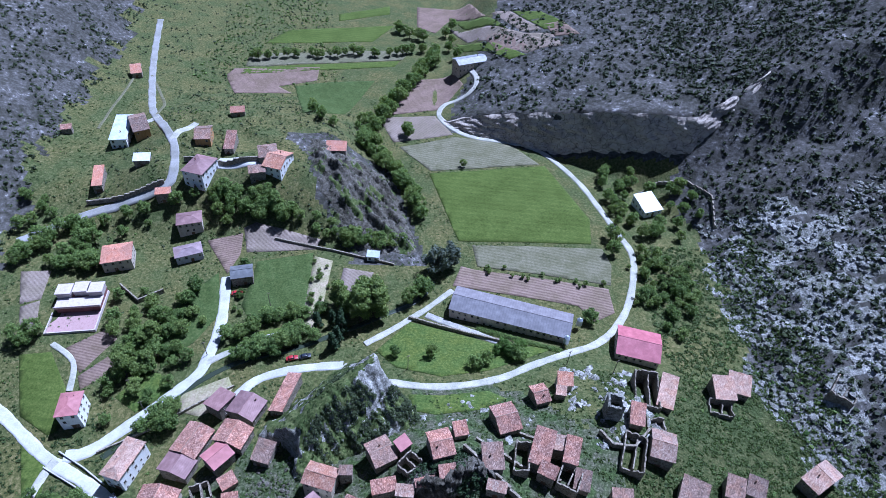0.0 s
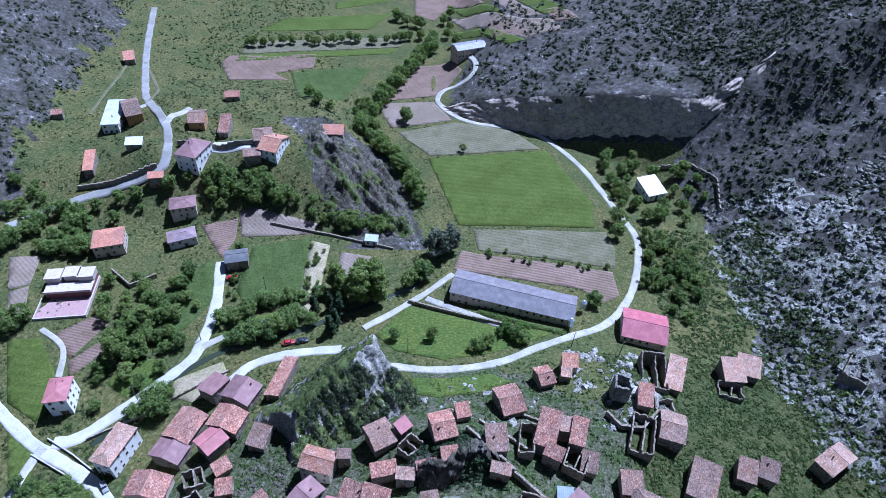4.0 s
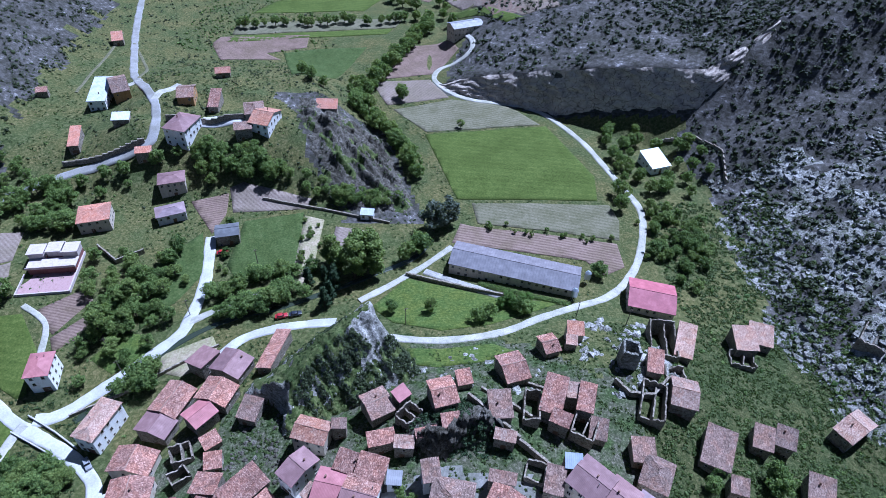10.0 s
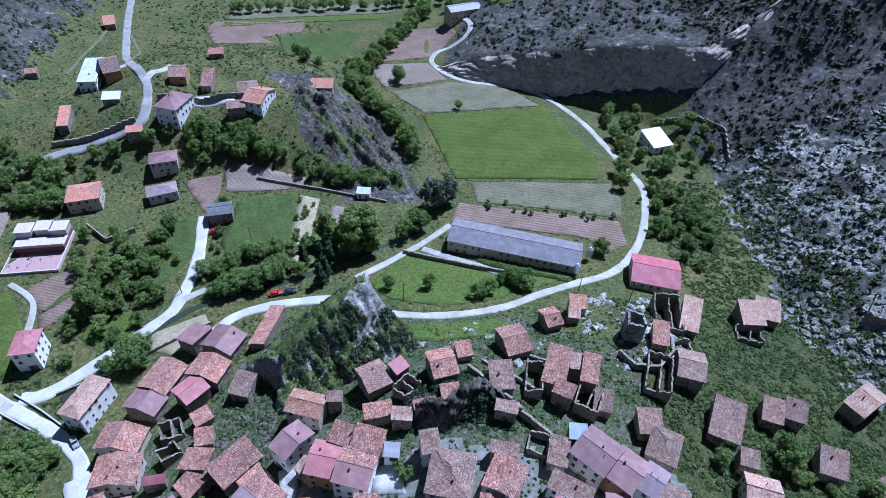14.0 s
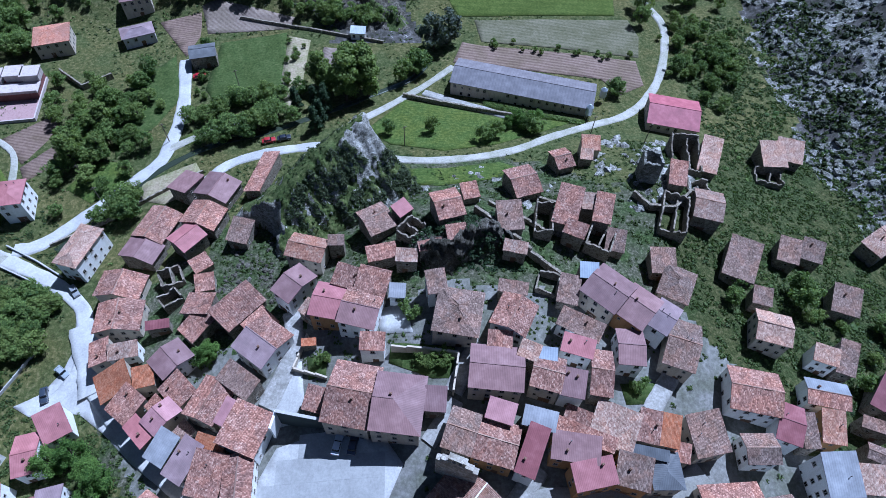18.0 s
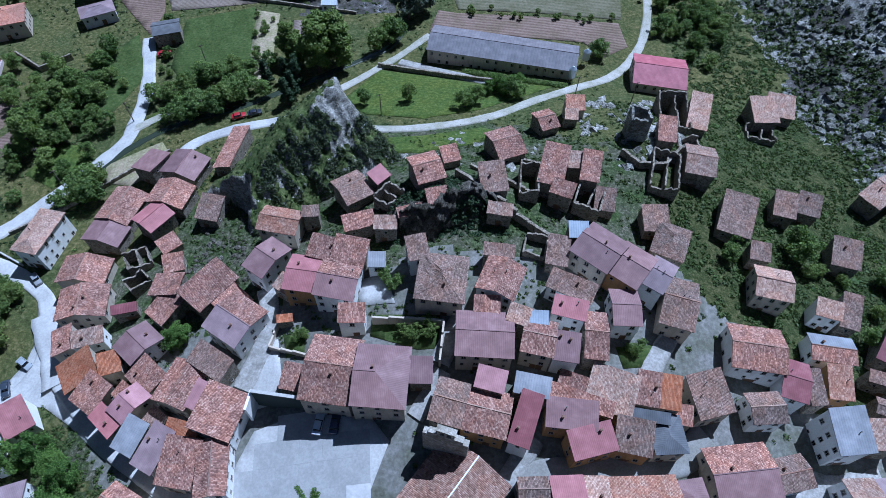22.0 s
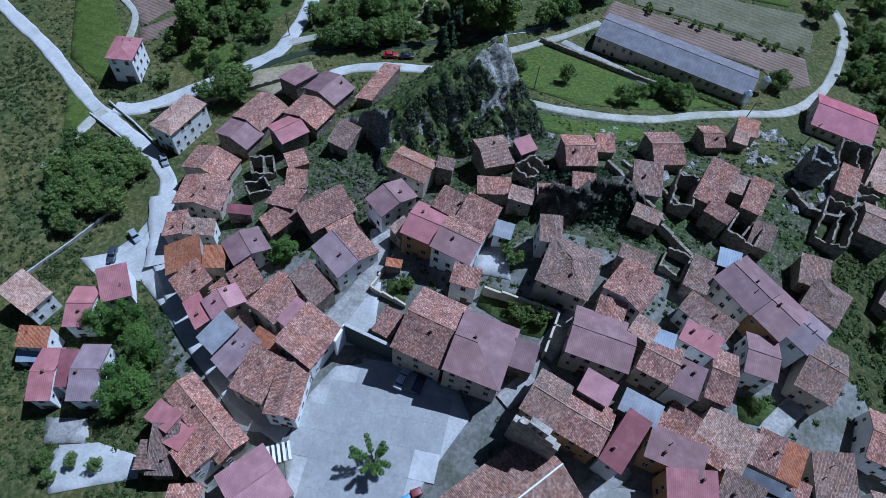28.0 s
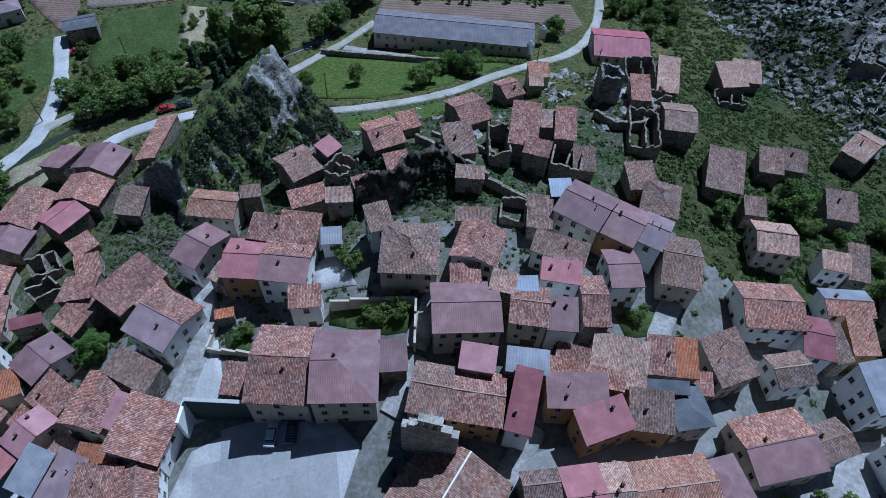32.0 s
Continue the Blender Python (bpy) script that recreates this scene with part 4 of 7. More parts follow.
# ---- houses ----
dice = random.Random(7)
WINDOW_FRAME = boxes("window_frame", [(-0.5, -0.4, -0.05, 0.04, 0, 1.2), (0.4, 0.5, -0.05, 0.04, 0, 1.2), (-0.5, 0.5, -0.05, 0.04, 1.1, 1.22), (-0.6, 0.6, -0.14, 0.04, -0.09, 0.02), (-0.03, 0.03, -0.03, 0.04, 0, 1.1)], [FRAME])
WINDOW_PANE = boxes("pane", [(-0.42, 0.42, -0.012, 0.03, 0.0, 1.12)], [GLASS])
SMALL_FRAME = boxes("window_frame", [(-0.36, -0.27, -0.05, 0.04, 0, 0.8), (0.27, 0.36, -0.05, 0.04, 0, 0.8), (-0.36, 0.36, -0.05, 0.04, 0.72, 0.82), (-0.4, 0.4, -0.1, 0.04, -0.08, 0.01)], [FRAME])
SMALL_PANE = boxes("pane", [(-0.29, 0.29, -0.012, 0.03, 0.0, 0.75)], [GLASS])
DOOR_LEAF = boxes("door", [(-0.55, 0.55, -0.03, 0.04, 0, 2.1), (-0.66, -0.55, -0.07, 0.04, 0, 2.2), (0.55, 0.66, -0.07, 0.04, 0, 2.2), (-0.66, 0.66, -0.07, 0.04, 2.1, 2.24)], [WOOD])
GATE_LEAF = boxes("door", [(-1.2, -0.02, -0.03, 0.04, 0, 2.3), (0.02, 1.2, -0.03, 0.04, 0, 2.3), (-1.35, 1.35, -0.07, 0.04, 2.3, 2.5)], [WOOD])
CHIMNEY = boxes("chimney", [(-0.3, 0.3, -0.25, 0.25, -0.8, 1.0), (-0.4, 0.4, -0.35, 0.35, 1.0, 1.12), (-0.26, 0.26, -0.2, 0.2, 1.12, 1.3)], [BRICK])
FLUE = mesh_of("flue", *tube([(0, 0, -0.5), (0, 0, 0.9), (0, 0, 0.92), (0, 0, 1.15)], [0.11, 0.11, 0.2, 0.2], 8), [plain("dark_flue", (0.05, 0.045, 0.045), 0.6)])

ROOF_WORDS = {"old": "worn reddish clay tile roof", "tile": "warm clay tile roof", "pale": "weathered pale tile roof", "dull": "lichened dark tile roof", "orange": "bright orange tile roof",
              "reg": "long ribbed clay tile roof", "purple": "plum-coloured sheet roof", "lilac": "lilac sheet roof", "pink": "rose-pink sheet roof", "red": "red sheet roof", "redpink": "raspberry sheet roof",
              "salmon": "salmon tile roof", "crimson": "dark crimson sheet roof", "slate": "dark slate-blue roof", "sheet": "blue-grey sheet roof", "blue": "pale blue sheet roof", "zinc": "white zinc sheet roof", "barn": "grey corrugated roof"}
WALL_WORDS = {"white": "white rendered", "cream": "cream rendered", "ochre": "ochre rendered", "lilac": "lilac rendered", "stone": "rubble stone"}


def plane_grid(a, b, c, d, sag, rnd):
    """A roof plane, a-b its eave and d-c its top, as a sagging slab. Returns verts, faces, uvs."""
    a, b, c, d = map(Vector, (a, b, c, d))
    w, s = max((b - a).length, (c - d).length), max((d - a).length, (c - b).length)
    nu, nv = max(2, int(w / 1.0)), max(2, int(s / 1.2))
    ph = rnd.uniform(0, 9)
    v, uv = [], []
    for j in range(nv + 1):
        for i in range(nu + 1):
            p = a.lerp(b, i / nu).lerp(d.lerp(c, i / nu), j / nv)
            e = math.sin(math.pi * i / nu)
            p.z += sag * (-1.2 * e * math.sin(math.pi * j / nv) + 0.6 * math.sin(i * 1.7 + ph) * math.cos(j * 2.1 + ph) + rnd.uniform(-0.4, 0.4))
            v.append(p)
            uv.append(((p - a).dot((b - a).normalized()), j / nv * s))
    n = len(v)
    faces, fuv = [], []
    for j in range(nv):
        for i in range(nu):
            q = (j * (nu + 1) + i, j * (nu + 1) + i + 1, (j + 1) * (nu + 1) + i + 1, (j + 1) * (nu + 1) + i)
            faces.append(q)
            fuv += [uv[k] for k in q]
    rim = [i for i in range(nu + 1)] + [j * (nu + 1) + nu for j in range(1, nv + 1)] + [nv * (nu + 1) + i for i in range(nu - 1, -1, -1)] + [j * (nu + 1) for j in range(nv - 1, 0, -1)]
    low = {}
    for k in rim:
        low[k] = len(v)
        v.append(v[k] - Vector((0, 0, 0.17)))
    for k in range(len(rim)):
        p, q = rim[k], rim[(k + 1) % len(rim)]
        faces.append((p, low[p], low[q], q))
        fuv += [uv[p], uv[p], uv[q], uv[q]]
    faces.append([low[k] for k in rim][::-1])
    fuv += [uv[k] for k in rim][::-1]
    return [tuple(p) for p in v], faces, fuv


def ragged_wall(p, q, thick, lo, hi, rnd, rag):
    """A broken wall from p to q with an uneven top."""
    p, q = Vector((*p, 0)), Vector((*q, 0))
    n = max(2, int((q - p).length / 0.55))
    g = (q - p).normalized()
    side = Vector((-g.y, g.x, 0)) * thick / 2
    v, f = [], []
    drop = rnd.uniform(0, 0.6)
    for i in range(n + 1):
        c = p.lerp(q, i / n)
        drop = min(1.0, max(0.0, drop + rnd.uniform(-0.3, 0.3)))
        h = hi - rag * (0.85 * drop + 0.15 * rnd.random())
        for s, z in ((-1, lo), (1, lo), (1, h), (-1, h)):
            v.append(tuple(c + side * s + Vector((0, 0, z))))
    for i in range(n):
        for k in range(4):
            a, b = i * 4 + k, i * 4 + (k + 1) % 4
            f.append((a, b, b + 4, a + 4))
    f += [(3, 2, 1, 0), tuple(n * 4 + k for k in range(4))]
    return v, f


def joined(name, pieces, mats, slots=None):
    v, f, s = [], [], []
    for k, (pv, pf) in enumerate(pieces):
        o = len(v)
        v += list(pv)
        f += [tuple(i + o for i in q) for q in pf]
        s += [slots[k] if slots else 0] * len(pf)
    return mesh_of(name, v, f, mats, s)


def openings(house_base, ln, m, n_floors, top, wall, front):
    """Windows (and a door) on one wall; m takes the wall's foot line to the house."""
    cols = int(ln / 2.5)
    if cols < 1:
        return
    rough_wall = wall == "stone"
    for fl in range(n_floors):
        z = top - 2.05 - fl * 2.75
        if z < 0.5:
            continue
        for c in range(cols):
            if dice.random() < (0.6 if rough_wall else 0.16):
                continue
            x = (c + 0.5) * ln / cols + dice.uniform(-0.15, 0.15)
            small = rough_wall or dice.random() < 0.3
            w = part("window", SMALL_FRAME if small else WINDOW_FRAME, house_base)
            w.matrix_local = m @ Matrix.Translation((x, 0, z))
            p = part("pane", SMALL_PANE if small else WINDOW_PANE, w)
    if front and ln > 3.5:
        d = part("door", GATE_LEAF if dice.random() < 0.3 else DOOR_LEAF, house_base)
        d.matrix_local = m @ Matrix.Translation((ln * dice.uniform(0.35, 0.65), 0, 0.25))


def house(x, y, w, d, turn, eave, foot, kind, roof, wall):
    """A house: w along its eave, d deep, turned by degrees, its eave and foot heights; kind g gable, m single slope, h hipped, e hipped at one end, r roofless."""
    h = max(eave - foot, 2.2)
    if x > -85 and y < 122 and h > 6 and roof != "redpink":
        low = 0.55 * (h - 6)
        grow = (133 - eave + low) / (133 - eave)
        was = height(x, y)
        x, y, w, d, h, eave = x * grow, (y + 4.5) * grow - 4.5, w * grow, d * grow, h - low, eave - low
        foot += min(0.0, height(x, y) - was)
        h = eave - foot
    TAKEN["house"].append((x, y, w, d, radians(turn)))
    r1, _, r2 = roof.partition("+")
    title = "barn" if roof in ("barn", "redpink") else "church" if roof == "reg" else "ruin" if kind == "r" else "shed" if h < 3.9 and w * d < 32 else "house"
    words = f"roofless {WALL_WORDS[wall]} ruin open to the sky" if kind == "r" else f"{WALL_WORDS[wall]} {title} with {ROOF_WORDS[r1]}"
    e = base_at(title, pose(x, y, foot, 0, 0, turn), words, title)
    a, b = w / 2, d / 2
    if kind == "r":
        segs = [((-a, -b), (a, -b)), ((a, -b), (a, b)), ((a, b), (-a, b)), ((-a, b), (-a, -b))]
        if w > 5:
            segs.append(((0, -b), (0.2 * a, b)))
        for p, q in segs:
            part("wall", mesh_of("wall", *ragged_wall(p, q, 0.4, 0, h, dice, min(h * 0.55, 2.4)), [STONE]), e)
        part("floor", boxes("floor", [(-a, a, -b, b, -0.5, 0.55 * min(1.5, h / 3))], [DUSTY]), e, "weed-grown rubble floor")
        return e
    slope = 0.36 if roof in ("old", "tile", "dull", "pale", "reg", "orange") else 0.3
    if kind == "m":
        rise = min(0.3 * d, 2.4)
        top = [(-a, -b, h), (a, -b, h), (a, b, h + rise), (-a, b, h + rise)]
    else:
        rise = min(slope * b, 3.4) if kind in "ge" else min(slope * min(a, b), 3.0)
        top = [(-a, -b, h), (a, -b, h), (a, b, h), (-a, b, h)]
    v = [(-a, -b, 0), (a, -b, 0), (a, b, 0), (-a, b, 0)] + [(p[0], p[1], p[2] - 0.1) for p in top]
    f = [(0, 1, 5, 4), (2, 3, 7, 6)]
    if kind == "g":
        v += [(a, 0, h + rise - 0.16), (-a, 0, h + rise - 0.16)]
        f += [(1, 2, 6, 8, 5), (3, 0, 4, 9, 7)]
    else:
        f += [(1, 2, 6, 5), (3, 0, 4, 7)]
    part("wall", mesh_of("wall", v, f, [WALLS[wall]]), e)
    o = 0.38 if w * d > 25 else 0.25
    sag = 0.12 if roof in ("old", "dull", "pale", "tile") else 0.03 if r1 in ("orange", "reg") else 0.0
    planes = []
    if kind == "m":
        k = rise / d
        planes.append(((-a - o, -b - o, h - o * k), (a + o, -b - o, h - o * k), (a + o, b + o * 0.4, h + rise + o * 0.4 * k), (-a - o, b + o * 0.4, h + rise + o * 0.4 * k)))
    elif kind == "g":
        k = rise / b
        planes.append(((-a - o, -b - o, h - o * k), (a + o, -b - o, h - o * k), (a + o, 0, h + rise), (-a - o, 0, h + rise)))
        planes.append(((a + o, b + o, h - o * k), (-a - o, b + o, h - o * k), (-a - o, 0, h + rise), (a + o, 0, h + rise)))
    else:
        k = rise / min(a, b)
        q = min(a, b)
        if kind == "e":
            k, q = rise / b, min(b, 1.5 * a)
        x0, x1 = (-a + q, a - q) if kind == "h" else (-a - o, a - q)
        y0 = max(b - q, 0) if kind == "h" else 0.0
        z = h - o * k
        planes.append(((-a - o, -b - o, z), (a + o, -b - o, z), (x1, -y0, h + rise), (x0, -y0, h + rise)))
        planes.append(((a + o, b + o, z), (-a - o, b + o, z), (x0, y0, h + rise), (x1, y0, h + rise)))
        planes.append(((a + o, -b - o, z), (a + o, b + o, z), (x1, y0, h + rise), (x1, -y0, h + rise)))
        if kind == "h":
            planes.append(((-a - o, b + o, z), (-a - o, -b - o, z), (x0, -y0, h + rise), (x0, y0, h + rise)))
    for n, pl in enumerate(planes):
        pv, pf, pu = plane_grid(*pl, sag, dice)
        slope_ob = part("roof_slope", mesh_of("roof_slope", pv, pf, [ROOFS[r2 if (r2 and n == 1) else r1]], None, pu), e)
        top_ob = slope_ob if n == 0 else top_ob
    if kind in "ghe":
        x0, x1 = (-a - o, a + o) if kind == "g" else (x0, x1)
        if x1 - x0 > 0.8:
            n = max(2, int((x1 - x0) / 1.2))
            pts = [(x0 + (x1 - x0) * i / n, 0, h + rise - 0.03 + (dice.uniform(-0.04, 0.03) if sag else 0)) for i in range(n + 1)]
            part("ridge_cap", mesh_of("ridge_cap", *tube(pts, [0.15] * (n + 1), 6), [WALLS["white"] if r1 == "reg" else ROOFS["pale" if r1 in ("old", "dull", "tile", "pale") else r1]]), top_ob)
    if title == "house" and w * d > 22:
        for _ in range(dice.choice((0, 1, 1, 2)) if wall != "stone" else dice.choice((0, 0, 1))):
            cx, cy = dice.uniform(-0.7, 0.7) * a, dice.uniform(-0.5, 0.6) * b
            rz = h + (rise * (cy + b) / d if kind == "m" else rise * max(0.15, 1 - abs(cy) / b))
            stack = dice.random() < 0.6
            c = part("chimney" if stack else "flue", CHIMNEY if stack else FLUE, e)
            c.matrix_local = Matrix.Translation((cx, cy, rz)) @ pose(0, 0, 0, 0, 0, dice.choice((0, 90))) @ Matrix.Diagonal((0.66, 0.66, 0.66, 1))
    floors = max(1, min(4, int((h + 0.4) / 2.75)))
    turned = radians(turn)
    for ang, ln, org in ((0, w, (-a, -b)), (90, d, (a, -b)), (180, w, (a, b)), (270, d, (-a, b))):
        face = Vector((math.sin(turned + radians(ang)), -math.cos(turned + radians(ang))))
        if face.y > 0.35:
            continue
        tall = h + (rise if kind == "m" and ang == 180 else 0)
        openings(e, ln, pose(org[0], org[1], 0, 0, 0, ang), floors, tall, wall, face.y < -0.6 and title == "house")
    return e


house(-91.1, 92.1, 12.8, 6.3, 74, 5.1, -3.4, 'h', 'pale', 'white')
house(-73.2, 89.4, 5.8, 9.5, -108, 6.4, -1.4, 'g', 'purple', 'stone')
house(-60.4, 90.8, 6.9, 6.7, -129, 10.6, 2.1, 'g', 'red', 'stone')
house(-70.9, 97.6, 10.2, 8.7, -109, 6.9, -1.0, 'g', 'old', 'stone')
house(-57.8, 98.5, 7.3, 9.6, -108, 9.8, 2.3, 'g', 'old', 'stone')
house(-66.2, 112.6, 7.2, 7.5, -122, 6.4, 0.3, 'm', 'purple', 'stone')
house(-56.6, 110.0, 8.0, 9.9, -112, 8.0, 1.8, 'g', 'purple', 'stone')
house(-44.6, 115.3, 15.0, 4.8, -104, 8.2, 3.1, 'm', 'old', 'stone')
house(-76.0, 78.9, 6.9, 11.2, -97, 5.8, -2.0, 'g', 'old', 'cream')
house(-73.0, 68.7, 7.8, 10.5, -86, 7.8, -1.1, 'g', 'old', 'cream')
house(-75.7, 60.0, 5.9, 4.5, -75, 6.0, -1.1, 'm', 'old', 'cream')
house(-69.5, 59.6, 6.4, 3.5, 12, 7.7, 0.5, 'm', 'pale', 'white')
house(-68.6, 51.1, 6.8, 7.3, -61, 9.0, 0.3, 'm', 'orange', 'cream')
house(-61.6, 51.6, 4.2, 4.4, 14, 10.9, 2.9, 'm', 'orange', 'cream')
house(-63.9, 45.4, 5.9, 6.4, -37, 10.2, 1.6, 'm', 'old', 'cream')
house(-59.5, 39.2, 6.5, 3.5, -44, 10.9, 2.8, 'm', 'red', 'cream')
house(-54.8, 41.8, 4.3, 6.7, -41, 13.0, 3.8, 'g', 'pink', 'cream')
house(-53.3, 35.4, 4.4, 6.2, -30, 11.8, 3.8, 'm', 'sheet', 'cream')
house(-48.0, 32.4, 4.4, 8.0, -31, 12.6, 4.3, 'm', 'lilac', 'white')
house(-42.1, 28.9, 6.4, 8.2, -13, 14.4, 4.9, 'm', 'old', 'cream')
house(-42.6, 35.2, 6.2, 2.5, -18, 14.9, 5.9, 'm', 'orange', 'cream')
house(-35.6, 27.1, 9.8, 5.2, 93, 16.6, 6.1, 'g', 'old', 'white')
house(-35.0, 36.9, 8.9, 7.6, 70, 17.8, 7.0, 'm', 'old', 'white')
house(-44.3, 44.1, 8.7, 7.0, -113, 15.7, 5.6, 'g', 'old', 'cream')
house(-38.5, 39.9, 4.3, 5.2, -27, 18.2, 7.0, 'm', 'pink', 'cream')
house(-38.5, 48.0, 8.2, 4.5, -36, 16.8, 7.3, 'm', 'dull', 'stone')
house(-55.7, 55.0, 5.9, 7.6, -44, 13.1, 3.8, 'g', 'purple', 'lilac')
house(-42.8, 68.0, 10.8, 6.4, 49, 13.2, 6.5, 'm', 'old', 'stone')
house(-53.4, 63.3, 5.4, 3.8, -41, 10.7, 4.7, 'm', 'old', 'stone')
house(-50.8, 66.7, 5.5, 4.6, -49, 11.3, 5.2, 'm', 'old', 'stone')
house(-52.9, 70.0, 5.2, 7.1, -101, 10.8, 4.7, 'm', 'old', 'stone')
house(-53.8, 77.8, 4.4, 4.2, 11, 8.4, 4.5, 'm', 'old', 'stone')
house(-56.3, 84.2, 4.6, 3.8, 38, 7.6, 3.7, 'm', 'old', 'stone')
house(-63.3, 66.6, 5.2, 1.9, 9, 7.5, 2.4, 'm', 'crimson', 'stone')
house(-46.8, 92.7, 5.3, 6.2, -15, 10.0, 5.1, 'm', 'dull', 'stone')
house(-34.0, 55.9, 8.5, 9.4, -37, 19.6, 8.4, 'g', 'lilac+old', 'white')
house(-28.1, 68.8, 5.2, 8.6, -39, 22.5, 10.6, 'g', 'purple', 'white')
house(-19.6, 63.2, 6.6, 8.0, -12, 24.2, 13.3, 'g', 'red', 'ochre')
house(-12.3, 60.1, 7.8, 8.3, -15, 26.2, 15.2, 'g', 'purple+old', 'white')
house(-26.0, 78.4, 8.5, 6.2, -15, 22.8, 11.0, 'g', 'tile', 'cream')
house(-19.6, 81.3, 3.5, 2.4, 1, 21.6, 13.5, 'm', 'dull', 'stone')
house(-16.0, 69.7, 5.6, 4.7, -19, 23.4, 15.0, 'm', 'old', 'stone')
house(-10.0, 67.3, 6.7, 5.4, -16, 25.2, 16.6, 'm', 'old', 'stone')
house(-8.4, 76.2, 6.7, 3.5, 13, 23.8, 17.2, 'm', 'old', 'stone')
house(-2.5, 74.5, 4.7, 2.9, -4, 25.0, 19.0, 'm', 'pale', 'stone')
house(3.2, 76.5, 5.8, 2.1, 12, 26.5, 20.2, 'm', 'old', 'stone')
house(9.0, 78.0, 4.4, 3.7, 10, 28.9, 21.7, 'm', 'old', 'stone')
house(-10.0, 86.4, 6.4, 7.8, 29, 23.5, 15.0, 'g', 'dull', 'stone')
house(-3.8, 89.0, 3.9, 3.4, 42, 24.2, 17.9, 'm', 'red', 'stone')
house(-1.5, 83.0, 5.6, 4.4, 47, 25.5, 19.8, 'r', 'dull', 'stone')
house(7.1, 86.0, 6.0, 7.9, 16, 29.8, 21.6, 'g', 'old', 'stone')
house(13.1, 93.5, 3.9, 4.0, 14, 25.4, 20.0, 'm', 'old', 'stone')
house(27.3, 98.8, 6.7, 9.2, 17, 23.3, 15.8, 'g', 'old', 'stone')
house(21.9, 83.6, 5.5, 6.8, 4, 27.6, 22.1, 'm', 'dull', 'stone')
house(40.2, 111.2, 4.6, 6.5, 17, 18.5, 12.9, 'g', 'old', 'stone')
house(49.3, 117.0, 4.9, 4.4, -5, 18.2, 11.8, 'm', 'tile', 'cream')
house(47.2, 112.1, 3.1, 3.0, -8, 18.9, 13.9, 'm', 'pale', 'stone')
house(30.6, 84.5, 4.0, 9.1, -10, 27.8, 20.3, 'r', 'dull', 'stone')
house(36.3, 86.5, 5.3, 10.2, -19, 27.6, 19.5, 'm', 'old', 'stone')
house(42.0, 88.5, 3.4, 4.0, -6, 27.0, 19.5, 'm', 'pale', 'stone')
house(45.0, 86.1, 3.8, 7.2, -16, 27.0, 19.4, 'm', 'old', 'stone')
house(37.4, 80.2, 4.9, 3.5, -27, 27.0, 20.3, 'm', 'old', 'stone')
house(44.2, 80.0, 5.9, 7.1, -25, 25.2, 19.4, 'r', 'dull', 'stone')
house(47.9, 79.7, 4.3, 5.4, -15, 22.7, 19.1, 'm', 'dull', 'stone')
house(22.7, 75.6, 5.2, 2.6, -14, 26.6, 21.5, 'm', 'pale', 'stone')
house(8.5, 57.3, 9.3, 10.2, -11, 29.4, 19.7, 'h', 'dull', 'cream')
house(4.0, 65.1, 4.0, 5.0, 9, 28.3, 20.5, 'm', 'dull', 'white')
house(20.3, 56.9, 7.7, 7.5, -117, 28.7, 20.7, 'g', 'old', 'white')
house(21.0, 64.5, 6.2, 2.5, -11, 27.0, 21.4, 'm', 'dull', 'stone')
house(33.7, 64.6, 4.1, 6.1, -15, 25.2, 20.4, 'm', 'dull', 'stone')
house(41.1, 62.1, 8.3, 8.8, -44, 30.1, 18.8, 'g', 'purple', 'cream')
house(47.1, 58.3, 6.7, 8.8, -43, 28.8, 17.5, 'g', 'purple', 'ochre')
house(52.7, 56.4, 4.5, 7.4, -40, 27.6, 16.5, 'g', 'lilac', 'white')
house(38.0, 67.4, 3.8, 3.3, -5, 28.8, 20.1, 'm', 'blue', 'stone')
house(34.4, 54.8, 9.0, 3.8, -30, 27.3, 19.0, 'm', 'dull', 'white')
house(33.2, 50.1, 6.4, 3.7, -19, 26.9, 18.8, 'm', 'red', 'white')
house(22.6, 48.4, 3.9, 3.3, -25, 28.6, 19.7, 'm', 'pale', 'stone')
house(26.5, 48.1, 3.6, 2.6, -7, 27.3, 19.5, 'm', 'blue', 'stone')
house(15.6, 44.8, 10.3, 8.8, -7, 28.8, 18.3, 'g', 'purple', 'cream')
house(25.8, 43.7, 5.7, 6.8, -17, 28.5, 18.1, 'g', 'old', 'cream')
house(30.9, 41.9, 4.6, 5.2, -13, 26.8, 17.6, 'm', 'purple', 'white')
house(37.5, 44.8, 4.0, 9.6, -10, 25.5, 17.0, 'g', 'old', 'stone')
house(44.5, 50.1, 5.1, 7.6, -6, 26.2, 16.9, 'g', 'purple', 'white')
house(57.1, 52.0, 6.4, 11.2, -22, 23.2, 14.7, 'g', 'dull', 'cream')
house(58.7, 74.5, 5.4, 5.8, -3, 21.6, 16.4, 'm', 'dull', 'stone')
house(60.2, 67.7, 6.8, 8.7, -29, 22.7, 15.3, 'h', 'dull', 'stone')
house(-13.1, 40.9, 9.0, 12.5, -12, 25.9, 12.4, 'g', 'old', 'cream')
house(-3.9, 38.4, 9.4, 11.4, -8, 27.4, 14.1, 'e', 'purple', 'cream')
house(-9.6, 52.5, 4.9, 3.5, -3, 25.3, 16.1, 'm', 'old', 'white')
house(3.5, 41.0, 4.0, 4.7, -5, 22.1, 16.9, 'm', 'purple', 'stone')
house(-22.0, 43.4, 3.6, 4.9, -15, 17.0, 11.7, 'm', 'old', 'stone')
